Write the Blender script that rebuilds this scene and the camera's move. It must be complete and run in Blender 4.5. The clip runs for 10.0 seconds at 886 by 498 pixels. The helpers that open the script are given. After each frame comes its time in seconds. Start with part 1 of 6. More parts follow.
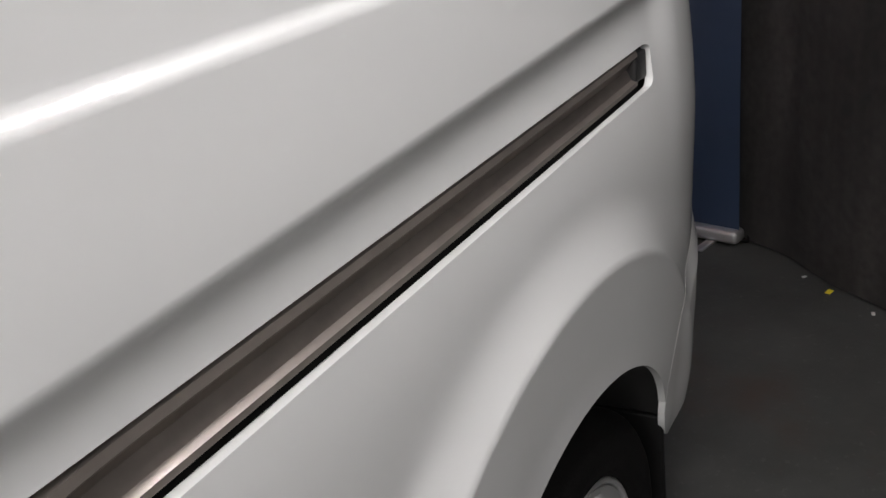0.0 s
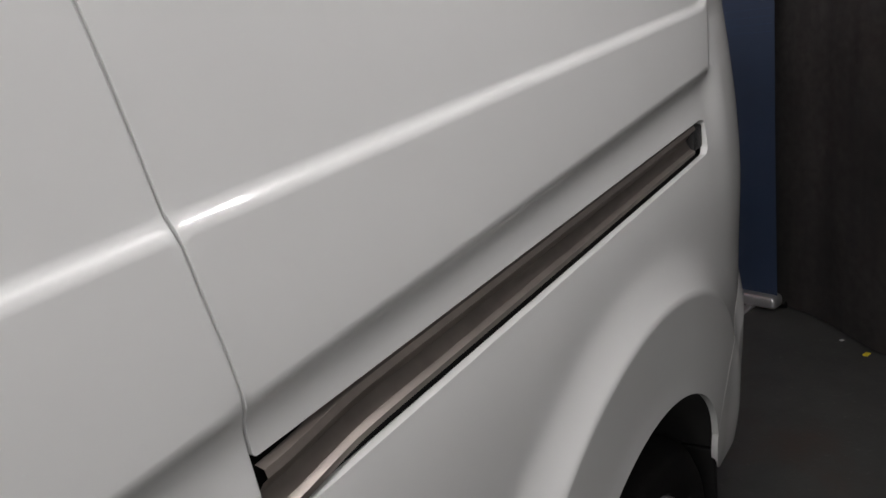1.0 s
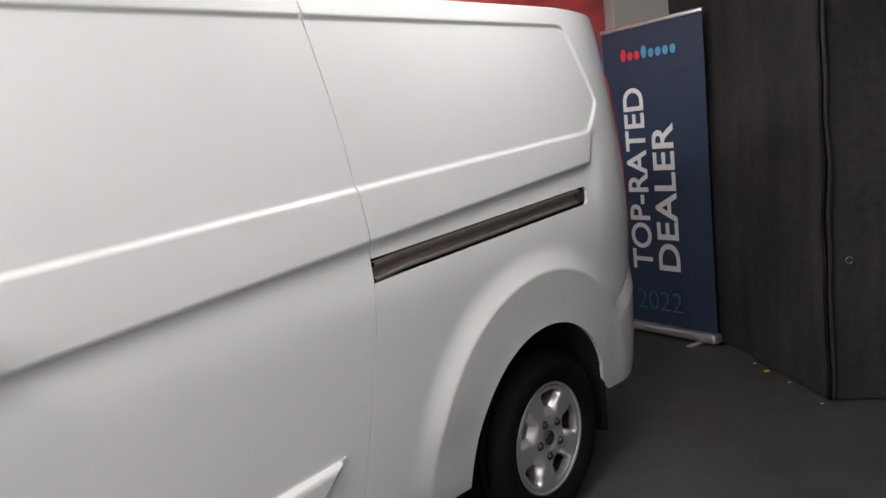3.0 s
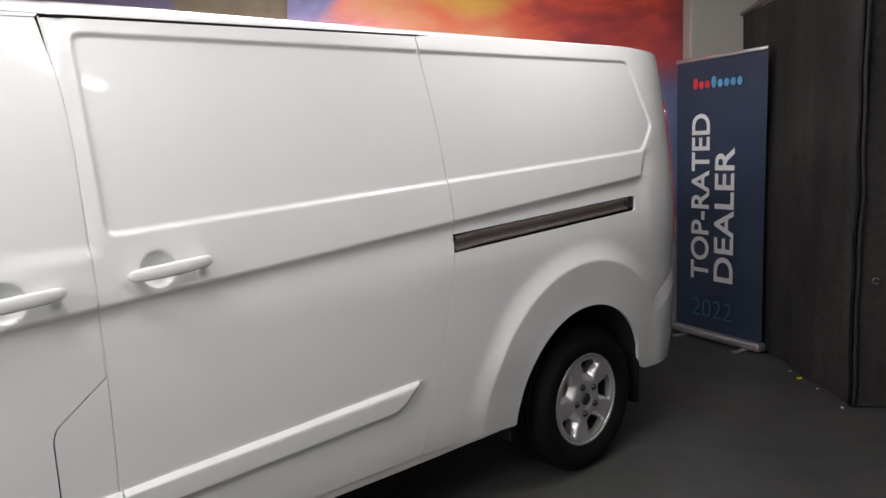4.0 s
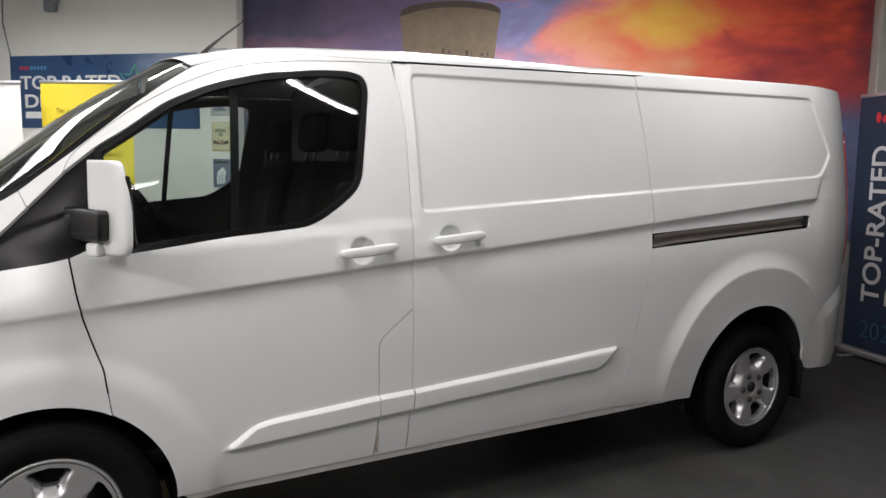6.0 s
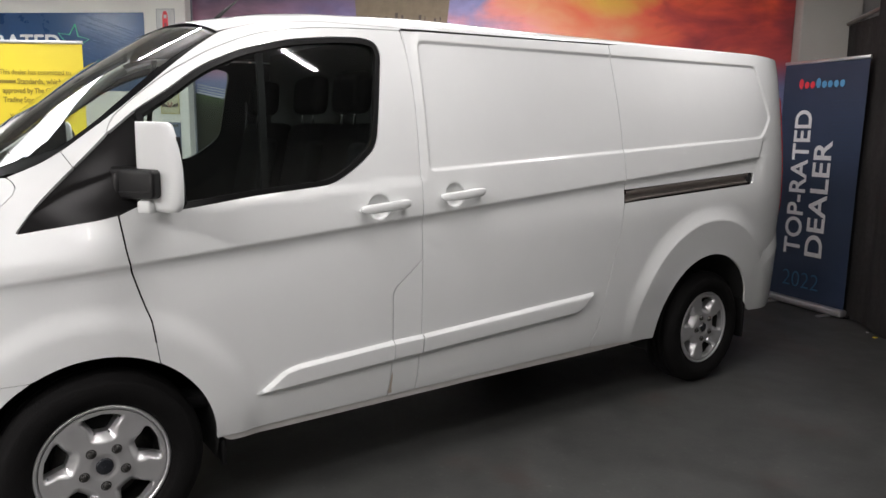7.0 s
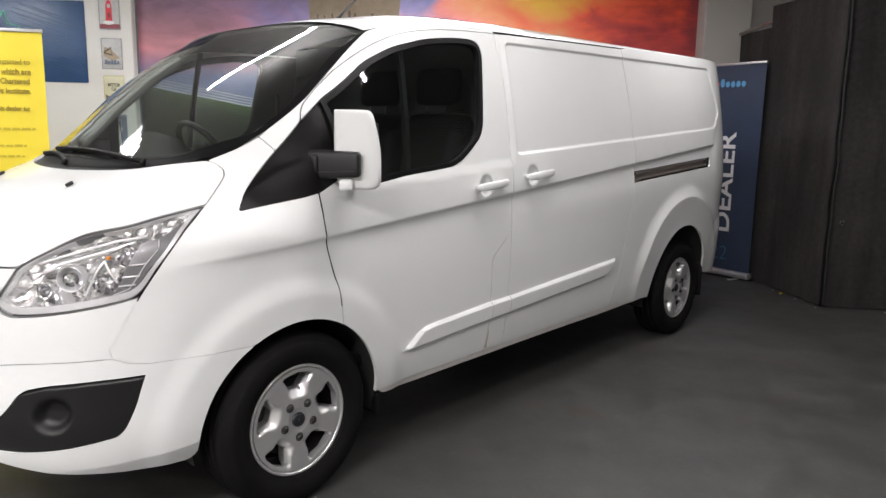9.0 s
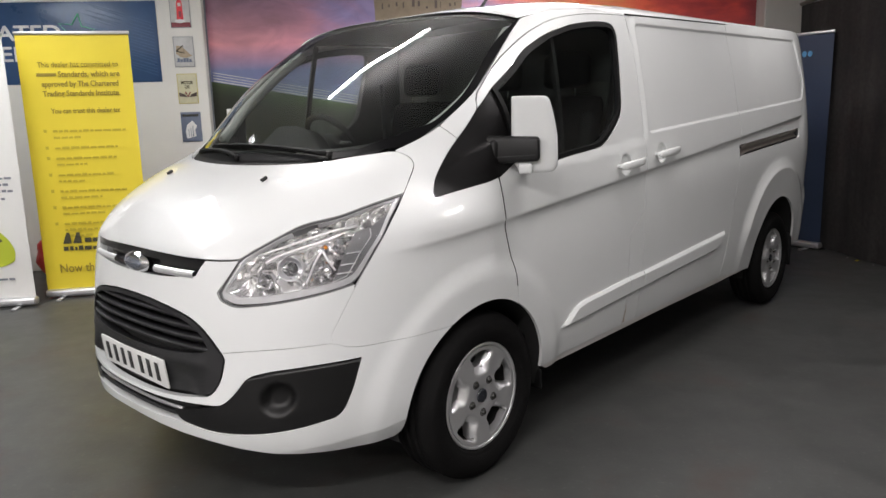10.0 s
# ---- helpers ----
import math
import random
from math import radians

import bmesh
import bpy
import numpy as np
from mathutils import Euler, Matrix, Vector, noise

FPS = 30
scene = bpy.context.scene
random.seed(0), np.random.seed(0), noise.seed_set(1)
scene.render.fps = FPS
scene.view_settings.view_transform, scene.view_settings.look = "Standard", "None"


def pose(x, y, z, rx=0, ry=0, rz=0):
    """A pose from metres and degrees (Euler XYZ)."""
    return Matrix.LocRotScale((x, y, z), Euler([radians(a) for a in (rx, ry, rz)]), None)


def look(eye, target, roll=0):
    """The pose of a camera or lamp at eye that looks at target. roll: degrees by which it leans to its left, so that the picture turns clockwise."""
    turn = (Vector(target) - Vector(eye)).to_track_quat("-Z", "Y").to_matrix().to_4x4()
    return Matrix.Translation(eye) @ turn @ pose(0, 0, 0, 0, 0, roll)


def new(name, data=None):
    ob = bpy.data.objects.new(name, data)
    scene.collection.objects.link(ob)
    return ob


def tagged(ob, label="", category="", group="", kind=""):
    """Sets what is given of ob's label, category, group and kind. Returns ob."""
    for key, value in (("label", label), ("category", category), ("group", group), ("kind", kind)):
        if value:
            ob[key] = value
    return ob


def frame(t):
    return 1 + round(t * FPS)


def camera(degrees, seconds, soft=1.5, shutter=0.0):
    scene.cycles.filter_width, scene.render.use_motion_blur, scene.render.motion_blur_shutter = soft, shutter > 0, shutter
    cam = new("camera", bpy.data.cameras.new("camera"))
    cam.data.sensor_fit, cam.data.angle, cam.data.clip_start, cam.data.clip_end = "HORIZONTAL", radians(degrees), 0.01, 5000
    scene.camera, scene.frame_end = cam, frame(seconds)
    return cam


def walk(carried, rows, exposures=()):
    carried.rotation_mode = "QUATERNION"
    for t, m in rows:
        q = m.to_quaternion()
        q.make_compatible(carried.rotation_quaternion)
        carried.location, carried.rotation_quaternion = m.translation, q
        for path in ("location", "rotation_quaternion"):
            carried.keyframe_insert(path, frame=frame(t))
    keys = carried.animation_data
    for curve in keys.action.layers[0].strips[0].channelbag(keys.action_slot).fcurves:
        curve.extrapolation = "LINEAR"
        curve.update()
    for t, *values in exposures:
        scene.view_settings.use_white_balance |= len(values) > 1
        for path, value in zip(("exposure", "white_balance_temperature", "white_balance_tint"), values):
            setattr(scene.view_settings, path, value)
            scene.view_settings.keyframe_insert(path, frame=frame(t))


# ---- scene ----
cam = camera(63.1, 10.0)
PATH = [
    (0, (2.460, -0.390, 1.452), (3.919, 0.736, 0.674), -9.3),
    (0.2, (2.470, -0.382, 1.451), (3.921, 0.706, 0.607), -7.8),
    (0.4, (2.476, -0.376, 1.450), (3.921, 0.730, 0.620), -6.6),
    (0.6, (2.429, -0.402, 1.483), (3.889, 0.749, 0.747), -7.6),
    (0.8, (2.282, -0.427, 1.473), (3.738, 0.787, 0.837), -10.1),
    (1, (2.203, -0.430, 1.493), (3.690, 0.775, 0.913), -8.6),
    (1.2, (2.085, -0.476, 1.497), (3.617, 0.695, 0.966), -7.8),
    (1.5, (1.921, -0.585, 1.490), (3.480, 0.549, 0.958), -8.1),
    (2, (1.676, -0.918, 1.476), (3.177, 0.316, 1.003), -7.8),
    (2.5, (1.455, -1.225, 1.472), (2.982, 0.002, 1.070), -7.8),
    (3, (1.191, -1.475, 1.497), (2.629, -0.118, 1.195), -6.2),
    (3.2, (1.116, -1.577, 1.499), (2.501, -0.152, 1.273), -5.6),
    (4.3, (0.643, -2.098, 1.503), (1.881, -0.553, 1.217), -1.6),
    (4.5, (0.597, -2.178, 1.507), (1.771, -0.580, 1.251), -2.1),
    (4.8, (0.526, -2.297, 1.489), (1.578, -0.628, 1.161), -1.1),
    (5, (0.459, -2.340, 1.495), (1.416, -0.612, 1.183), -1.2),
    (5.2, (0.384, -2.368, 1.491), (1.211, -0.572, 1.193), -1.5),
    (6.3, (-0.080, -2.492, 1.494), (0.913, -0.770, 1.269), 0.9),
    (6.5, (-0.157, -2.526, 1.485), (0.864, -0.832, 1.192), 0.1),
    (7, (-0.387, -2.463, 1.478), (0.747, -0.848, 1.152), 0.9),
    (7.5, (-0.663, -2.364, 1.462), (0.540, -0.792, 1.179), 0.7),
    (8, (-0.976, -2.308, 1.431), (0.346, -0.844, 1.098), 1.0),
    (8.5, (-1.266, -2.195, 1.414), (0.128, -0.798, 1.086), 0.9),
    (9, (-1.557, -2.067, 1.427), (-0.092, -0.745, 1.098), 0.9),
    (9.5, (-1.819, -1.962, 1.438), (-0.325, -0.679, 1.092), 0.5),
    (10, (-2.067, -1.666, 1.436), (-0.625, -0.332, 1.065), -1.6),
]
EXPOSURES = [(0, 0.50), (0.8, 0.20), (1.5, -0.12), (2.0, 0.03), (2.5, 0.24), (3.0, 0.49), (5, 0.28), (6.5, 0.26), (7.5, 0.36), (9, 0.45), (9.5, 0.36), (9.8, 0.27), (10, 0.06)]
walk(cam, [(t, look(eye, target, roll)) for t, eye, target, roll in PATH], EXPOSURES)

# ---- world and light: a closed showroom with ceiling battens and added fill ----
world = bpy.data.worlds.new("showroom_air")
world.use_nodes = True
world.node_tree.nodes["Background"].inputs[0].default_value = (0.8, 0.85, 0.9, 1)
world.node_tree.nodes["Background"].inputs[1].default_value = 0.02
scene.world = world
ROOM = pose(0, 0, 0, 0, 0, -41.67)     # the room's walls stand askew to the van: s along the mural wall, n towards it
BATTEN_Z = 2.93
# place along and across the room, watts; first and third are real tubes, the rest unseen added fill
BATTENS_AND_FILL = [(2.48, -0.30, 14), (0.85, 0.10, 17), (-0.95, 1.85, 28), (2.65, -2.9, 6), (-4.0, -0.45, 12), (-0.95, -2.9, 82), (2.65, 1.85, 17), (-4.0, -2.9, 75), (-5.6, -3.6, 62), (-3.2, -4.9, 92), (0.85, -2.9, 14), (0.85, 2.9, 50)]


def batten_light(s, n, watts, up=False):
    """A real or added tube's light; a bare tube shines up at the ceiling as well as down."""
    lamp = bpy.data.lights.new("batten_light", "AREA")
    lamp.shape, lamp.size, lamp.size_y = "RECTANGLE", 1.12, 0.04
    lamp.energy, lamp.color = watts, (1.0, 0.952, 0.950)
    ob = new("batten_light", lamp)
    ob.matrix_world = ROOM @ (pose(s, n, BATTEN_Z + 0.058, 180) if up else pose(s, n, BATTEN_Z - 0.035))
    return ob


for s, n, watts in BATTENS_AND_FILL:
    batten_light(s, n, watts)
    batten_light(s, n, watts * 0.3, True)

# daylight through the rooflight over the poster wall's end of the room
ROOFLIGHT = (-4.10, -2.90, 0.70, 3.20)
lamp = bpy.data.lights.new("rooflight_daylight", "AREA")
lamp.shape, lamp.size, lamp.size_y = "RECTANGLE", ROOFLIGHT[1] - ROOFLIGHT[0], ROOFLIGHT[3] - ROOFLIGHT[2]
lamp.energy, lamp.color = 50, (0.93, 0.97, 1.0)
new("rooflight_daylight", lamp).matrix_world = ROOM @ pose((ROOFLIGHT[0] + ROOFLIGHT[1]) / 2, (ROOFLIGHT[2] + ROOFLIGHT[3]) / 2, 3.40)

# ---- materials ----
def material(name, colour, rough=0.5, metal=0.0, coat=0.0, vary=0.0, scale=8.0, bump=0.0, bump_scale=120.0, rough_vary=0.0, spec=0.5):
    """A surface with stains at one scale and grain at another."""
    m = bpy.data.materials.new(name)
    m.use_nodes = True
    t = m.node_tree
    b = t.nodes["Principled BSDF"]
    b.inputs["Roughness"].default_value, b.inputs["Metallic"].default_value = rough, metal
    b.inputs["Coat Weight"].default_value, b.inputs["Coat Roughness"].default_value = coat, 0.05
    b.inputs["Specular IOR Level"].default_value = spec
    b.inputs["Base Color"].default_value = (*colour, 1)
    at = t.nodes.new("ShaderNodeTexCoord")
    if vary or rough_vary:
        n = t.nodes.new("ShaderNodeTexNoise")
        n.inputs["Scale"].default_value, n.inputs["Detail"].default_value, n.inputs["Roughness"].default_value = scale, 6, 0.6
        t.links.new(at.outputs["Object"], n.inputs["Vector"])
    if vary:
        mix = t.nodes.new("ShaderNodeMix")
        mix.data_type = "RGBA"
        mix.inputs[6].default_value = (*[c * (1 - vary) for c in colour], 1)
        mix.inputs[7].default_value = (*[min(1, c * (1 + vary)) for c in colour], 1)
        t.links.new(n.outputs["Fac"], mix.inputs[0])
        t.links.new(mix.outputs[2], b.inputs["Base Color"])
    if rough_vary:
        r = t.nodes.new("ShaderNodeMapRange")
        r.inputs["To Min"].default_value, r.inputs["To Max"].default_value = max(0, rough - rough_vary), rough + rough_vary
        t.links.new(n.outputs["Fac"], r.inputs["Value"])
        t.links.new(r.outputs["Result"], b.inputs["Roughness"])
    if bump:
        g = t.nodes.new("ShaderNodeTexNoise")
        g.inputs["Scale"].default_value, g.inputs["Detail"].default_value = bump_scale, 4
        t.links.new(at.outputs["Object"], g.inputs["Vector"])
        k = t.nodes.new("ShaderNodeBump")
        k.inputs["Strength"].default_value, k.inputs["Distance"].default_value = bump, 0.004
        t.links.new(g.outputs["Fac"], k.inputs["Height"])
        t.links.new(k.outputs["Normal"], b.inputs["Normal"])
    return m


def glass(name, tint, gloss=1.0):
    """Clear tinted pane: see-through with a mirror-like gloss that grows at a glance."""
    m = bpy.data.materials.new(name)
    m.use_nodes = True
    t = m.node_tree
    t.nodes.remove(t.nodes["Principled BSDF"])
    clear, shine, mix = t.nodes.new("ShaderNodeBsdfTransparent"), t.nodes.new("ShaderNodeBsdfGlossy"), t.nodes.new("ShaderNodeMixShader")
    clear.inputs[0].default_value = (*tint, 1)
    shine.inputs["Roughness"].default_value = 0.025
    f = t.nodes.new("ShaderNodeFresnel")
    f.inputs["IOR"].default_value = 1.5
    k = t.nodes.new("ShaderNodeMath")
    k.operation, k.inputs[1].default_value = "MULTIPLY", gloss
    t.links.new(f.outputs[0], k.inputs[0])
    t.links.new(k.outputs[0], mix.inputs[0])
    t.links.new(clear.outputs[0], mix.inputs[1])
    t.links.new(shine.outputs[0], mix.inputs[2])
    t.links.new(mix.outputs[0], t.nodes["Material Output"].inputs[0])
    return m


def glowing(name, colour, strength):
    m = bpy.data.materials.new(name)
    m.use_nodes = True
    b = m.node_tree.nodes["Principled BSDF"]
    b.inputs["Base Color"].default_value = (*colour, 1)
    b.inputs["Emission Color"].default_value, b.inputs["Emission Strength"].default_value = (*colour, 1), strength
    return m


WHITE = material("white_paint", (0.775, 0.79, 0.782), 0.38, coat=1.0, vary=0.03, scale=4, rough_vary=0.08, bump=0.22, bump_scale=4.5)
SILL_WHITE = material("white_paint_road_dirt", (0.70, 0.685, 0.65), 0.5, coat=0.4, vary=0.18, scale=14, rough_vary=0.1)
TRIM = material("black_trim", (0.016, 0.016, 0.017), 0.46, bump=0.25, bump_scale=700, vary=0.15, scale=15)
INSERT_BLACK = material("grained_black_plastic", (0.0085, 0.0083, 0.0085), 0.36, bump=0.2, bump_scale=700, vary=0.2, scale=15, spec=0.4)
SATIN_BLACK = material("satin_black_plastic", (0.0045, 0.004, 0.0042), 0.38, vary=0.2, scale=20, spec=0.2, bump=0.1, bump_scale=500)
GLOSS_BLACK = material("gloss_black", (0.008, 0.008, 0.009), 0.16, coat=0.5, rough_vary=0.05)
FRIT = material("black_glass_border", (0.006, 0.006, 0.0065), 0.45, vary=0.2, spec=0.06)
# near-black that paints in the shade of seams, openings and wheel wells
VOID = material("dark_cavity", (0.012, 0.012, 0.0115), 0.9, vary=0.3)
RUBBER = material("tyre_rubber", (0.0065, 0.0062, 0.0062), 0.75, vary=0.35, scale=12, bump=0.3, bump_scale=160, spec=0.12)
SEAL = material("rubber_seal", (0.005, 0.005, 0.005), 0.55, vary=0.2, spec=0.18)
ALLOY = material("silver_alloy", (0.71, 0.71, 0.715), 0.33, metal=0.75, vary=0.08, scale=20, rough_vary=0.06)
DIFFUSER = glowing("batten_diffuser", (1.0, 0.985, 0.985), 6.0)
CHROME = material("chrome", (0.82, 0.82, 0.84), 0.06, metal=1.0)
REFLECTOR = material("lamp_reflector", (0.92, 0.915, 0.91), 0.13, metal=0.9, vary=0.08, scale=30, bump=0.12, bump_scale=40)
CAP_BLUE = material("cap_blue", (0.013, 0.015, 0.021), 0.25, coat=1.0)
STEEL = material("bare_steel", (0.38, 0.34, 0.31), 0.28, metal=0.75, vary=0.25, scale=25)
BADGE = material("badge_silver_blue", (0.30, 0.33, 0.40), 0.18, metal=0.7, coat=1.0)
SATIN_CHROME = material("satin_chrome", (0.82, 0.82, 0.83), 0.36, metal=0.6, vary=0.1, scale=40, rough_vary=0.08)
LAMP_GREY = material("grey_lamp_plastic", (0.16, 0.16, 0.165), 0.35, vary=0.12, scale=30)
BOLT_AND_WHEEL_SHADE = material("dark_bolt", (0.06, 0.058, 0.055), 0.35, metal=0.7)
AMBER = material("amber_bulb", (0.75, 0.28, 0.05), 0.25)
RED_LENS = material("red_lens", (0.30, 0.01, 0.015), 0.1, coat=1.0)
# seat cloths held below their real tone to stand for the cab's shade
SHADED_DARK_CLOTH = material("dark_seat_cloth", (0.0045, 0.0045, 0.0048), 0.95, vary=0.3, scale=60, bump=0.5, bump_scale=300, spec=0.03)
SHADED_GREY_CLOTH = material("grey_seat_cloth", (0.009, 0.0095, 0.010), 0.95, vary=0.3, scale=60, bump=0.5, bump_scale=300, spec=0.03)
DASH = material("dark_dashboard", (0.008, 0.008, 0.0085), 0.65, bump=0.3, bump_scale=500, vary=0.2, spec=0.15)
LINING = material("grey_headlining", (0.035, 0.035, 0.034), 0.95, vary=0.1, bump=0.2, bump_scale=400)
PLATE = material("plate_white", (0.72, 0.72, 0.70), 0.35, vary=0.06)
INK = material("black_ink", (0.02, 0.02, 0.02), 0.6)
GRIME = material("brown_road_grime", (0.46, 0.40, 0.33), 0.8, vary=0.5, scale=60)
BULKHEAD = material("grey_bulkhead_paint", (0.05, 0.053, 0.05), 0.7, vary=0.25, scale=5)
PAPER = material("white_paper", (0.75, 0.75, 0.73), 0.8, vary=0.05)
SIDE_GLASS = glass("side_window_glass", (0.66, 0.76, 0.73), 2.0)
# far pane's gloss cut against lamp reflections, tint paled to brighten the view
FAR_GLASS_CUT_GLOSS = glass("far_window_glass", (0.95, 0.99, 0.98), 0.4)
SCREEN_GLASS = glass("windscreen_glass", (0.80, 0.88, 0.83), 1.5)
LAMP_GLASS = glass("lamp_cover_glass", (0.93, 0.93, 0.93), 1.0)

# ---- the van's outer skin: two charts of one surface ----
YC = 0.99                      # the van's middle plane
N_FRONT, N_REAR = 2.7, 3.4     # squareness of the plan at nose and tail

TAIL_RUN = 0.90                # length of the tail's turn


def curve(*knots):
    """A smooth curve through (at, value) knots, for arrays."""
    ks, vs = np.array([k for k, _ in knots], float), np.array([v for _, v in knots], float)
    slope = np.gradient(vs, ks)

    def value(q):
        q = np.clip(np.asarray(q, float), ks[0], ks[-1])
        i = np.clip(np.searchsorted(ks, q) - 1, 0, len(ks) - 2)
        h = ks[i + 1] - ks[i]
        s = (q - ks[i]) / h
        return ((2 * s**3 - 3 * s**2 + 1) * vs[i] + (s**3 - 2 * s**2 + s) * h * slope[i]
                + (3 * s**2 - 2 * s**3) * vs[i + 1] + (s**3 - s**2) * h * slope[i + 1])
    return value


def step(a, b, q):
    s = np.clip((np.asarray(q, float) - a) / (b - a), 0, 1)
    return s * s * (3 - 2 * s)


nose = curve((0.20, -0.90), (0.28, -0.945), (0.42, -0.973), (0.55, -0.958), (0.65, -0.945), (0.80, -0.925), (0.92, -0.90),
             (0.975, -0.882), (1.03, -0.835), (1.10, -0.755), (1.16, -0.665), (1.215, -0.555), (1.255, -0.45), (1.29, -0.37),
             (1.38, -0.26), (1.55, -0.06), (1.70, 0.14), (1.82, 0.33), (1.90, 0.465), (1.96, 0.575))
bow = curve((0.2, 0.10), (1.0, 0.10), (1.15, 0.12), (1.29, 0.22), (1.40, 0.32), (1.82, 0.80), (1.96, 1.10))
flank = curve((0.20, 0.11), (0.28, 0.085), (0.34, 0.065), (0.42, 0.048), (0.55, 0.036), (0.70, 0.027), (0.90, 0.018), (1.10, 0.010),
              (1.25, 0.018), (1.38, 0.032), (1.60, 0.064), (1.75, 0.092), (1.88, 0.12), (1.96, 0.145))


def crease_z(x):
    return 1.016 + 0.0892 * np.asarray(x, float)


def ridge_z(x):
    return 1.30 + 0.069 * (np.asarray(x, float) - 1.32)


def shoulder_end(z):
    return 3.730 + 0.50 * (np.asarray(z, float) - 1.456)


RECESS = [(1.268, 1.840), (1.286, 1.305), (3.722, 1.456), (3.838, 1.578), (3.70, 1.885)]


def inside_depth(x, z, poly):
    """How deep (x, z) lies inside a convex outline with rounded corners."""
    total = np.zeros(np.broadcast(x, z).shape)
    cx, cz = np.mean(poly, axis=0)
    for (ax, az), (bx, bz) in zip(poly, poly[1:] + poly[:1]):
        nx, nz = az - bz, bx - ax
        k = 1 / np.hypot(nx, nz)
        sign = 1 if (cx - ax) * nx + (cz - az) * nz > 0 else -1
        total = total + np.exp(-np.clip(sign * k * ((x - ax) * nx + (z - az) * nz), -0.5, 2) / 0.011)
    return -0.011 * np.log(total)


def flank_y(x, z):
    """The side's depth from creases, recess and arches, before nose and tail turn in."""
    x, z = np.broadcast_arrays(np.asarray(x, float), np.asarray(z, float))
    y = flank(z)
    h = z - crease_z(x)
    along = step(-0.5, -0.2, x) * (0.6 + 0.4 * step(0.05, 0.35, x)) * (1 - step(3.64, 3.76, x))
    d = np.maximum(-h, 0)
    y = y + 0.022 * along * (1 - np.exp(-d / 0.020)) * np.exp(-d / 0.12)
    # the shoulder's rear end drops away along a slanted line under the recess
    e = np.maximum(x - shoulder_end(z), 0)
    y = y + 0.008 * (1 - np.exp(-e / 0.010)) * np.exp(-e / 0.07) * step(-0.02, 0.012, h) * (1 - step(1.435, 1.475, z))
    y = y + 0.009 * step(0.0, 0.012, inside_depth(x, z, RECESS))
    y = y + 0.010 * step(0.02, 0.20, x) * (1 - step(1.255, 1.258, x)) * step(0.0, 0.016, z - ridge_z(x) + 0.030)
    r = np.hypot(x - 3.252, z - 0.370)
    full = (0.25 + 0.75 * step(0.40, 0.68, z)) * (1 - 0.55 * step(3.42, 3.80, x))
    y = y - full * (0.027 * np.clip((0.708 - r) / 0.085, 0, 1) ** 1.5 - 0.010 * np.clip((0.623 - r) / 0.16, 0, 1))
    r = np.hypot(x + 0.005, z - 0.345)
    y = y - 0.016 * (1 - step(0.47, 0.56, r))
    for cx, cz in ((1.042, 1.172), (1.412, 1.207)):
        y = y + 0.024 * np.sqrt(np.clip(1 - (np.hypot(x - cx, z - cz) / 0.049) ** 2, 0, 1))
    y = y + 0.006 * np.exp(-((z - 0.985 + 0.08 * (x - 1.3)) / 0.008) ** 2) * step(1.264, 1.27, x) * (1 - step(1.31, 1.37, x))
    y = y + 0.065 * step(0.15, -0.2, x) * 1.44 * step(1.03, 1.22, z)
    return y


def bend(s, n):
    s = np.clip(s, 0, 1)
    return 1 - (1 - s**n) ** (1 / n)


def side(x, z):
    """The near side: y at (x, z)."""
    y = flank_y(x, z)
    half = YC - y
    front = half * bend((bow(z) - x) / (bow(z) - nose(z)), N_FRONT)
    rear = half * bend((np.asarray(x, float) - 3.45) / TAIL_RUN, N_REAR)
    return y + front + rear


def front(a, z):
    """The nose: (x, y) at the turn a (degrees: 0 on the near side, 90 at the middle, 180 on the far side) and the height z."""
    a = np.asarray(a, float)
    c, s = np.abs(np.cos(np.radians(a))), np.sin(np.radians(a))
    x = bow(z) - (bow(z) - nose(z)) * s ** (2 / N_FRONT)
    y0 = flank_y(x, z)
    y = YC - (YC - y0) * c ** (2 / N_FRONT)
    return x, np.where(a > 90, 2 * YC - y, y)


def turn_at(x, z):
    """The turn a at which the nose reaches x on the near side."""
    s = np.clip((bow(z) - np.asarray(x, float)) / (bow(z) - nose(z)), 0, 1)
    return np.degrees(np.arcsin(s ** (N_FRONT / 2)))


def turn_of(y, z):
    """The turn a at which the nose reaches y."""
    c = np.clip(np.abs(YC - np.asarray(y, float)) / (YC - flank(z)), 0, 1)
    a = np.degrees(np.arccos(c ** (N_FRONT / 2)))
    return np.where(np.asarray(y) > YC, 180 - a, a)

# ---- mesh helpers ----
from mathutils.geometry import delaunay_2d_cdt


def part(name, verts, faces, mat, parent=None, label="", smooth=True, flat_from=None):
    """One mesh object; under a thing or a part if parent is given. Faces from flat_from on stay flat."""
    me = bpy.data.meshes.new(name)
    me.from_pydata([tuple(map(float, v)) for v in verts], [], faces)
    me.update()
    if smooth:
        k = len(faces) if flat_from is None else flat_from
        me.polygons.foreach_set("use_smooth", [i < k for i in range(len(faces))])
    me.materials.append(mat)
    ob = new(name, me)
    if parent:
        ob.parent = parent
    if label:
        tagged(ob, label)
    return ob


def thing(name, label, category, m=None, group="", kind=""):
    ob = new(name)
    ob.empty_display_size = 0.1
    if m is not None:
        ob.matrix_world = m
    return tagged(ob, label, category, group, kind)


def join(*pieces):
    """Several (verts, faces) as one."""
    vs, fs = [], []
    for v, f in pieces:
        k = len(vs)
        vs += [tuple(p) for p in v]
        fs += [tuple(i + k for i in q) for q in f]
    return vs, fs


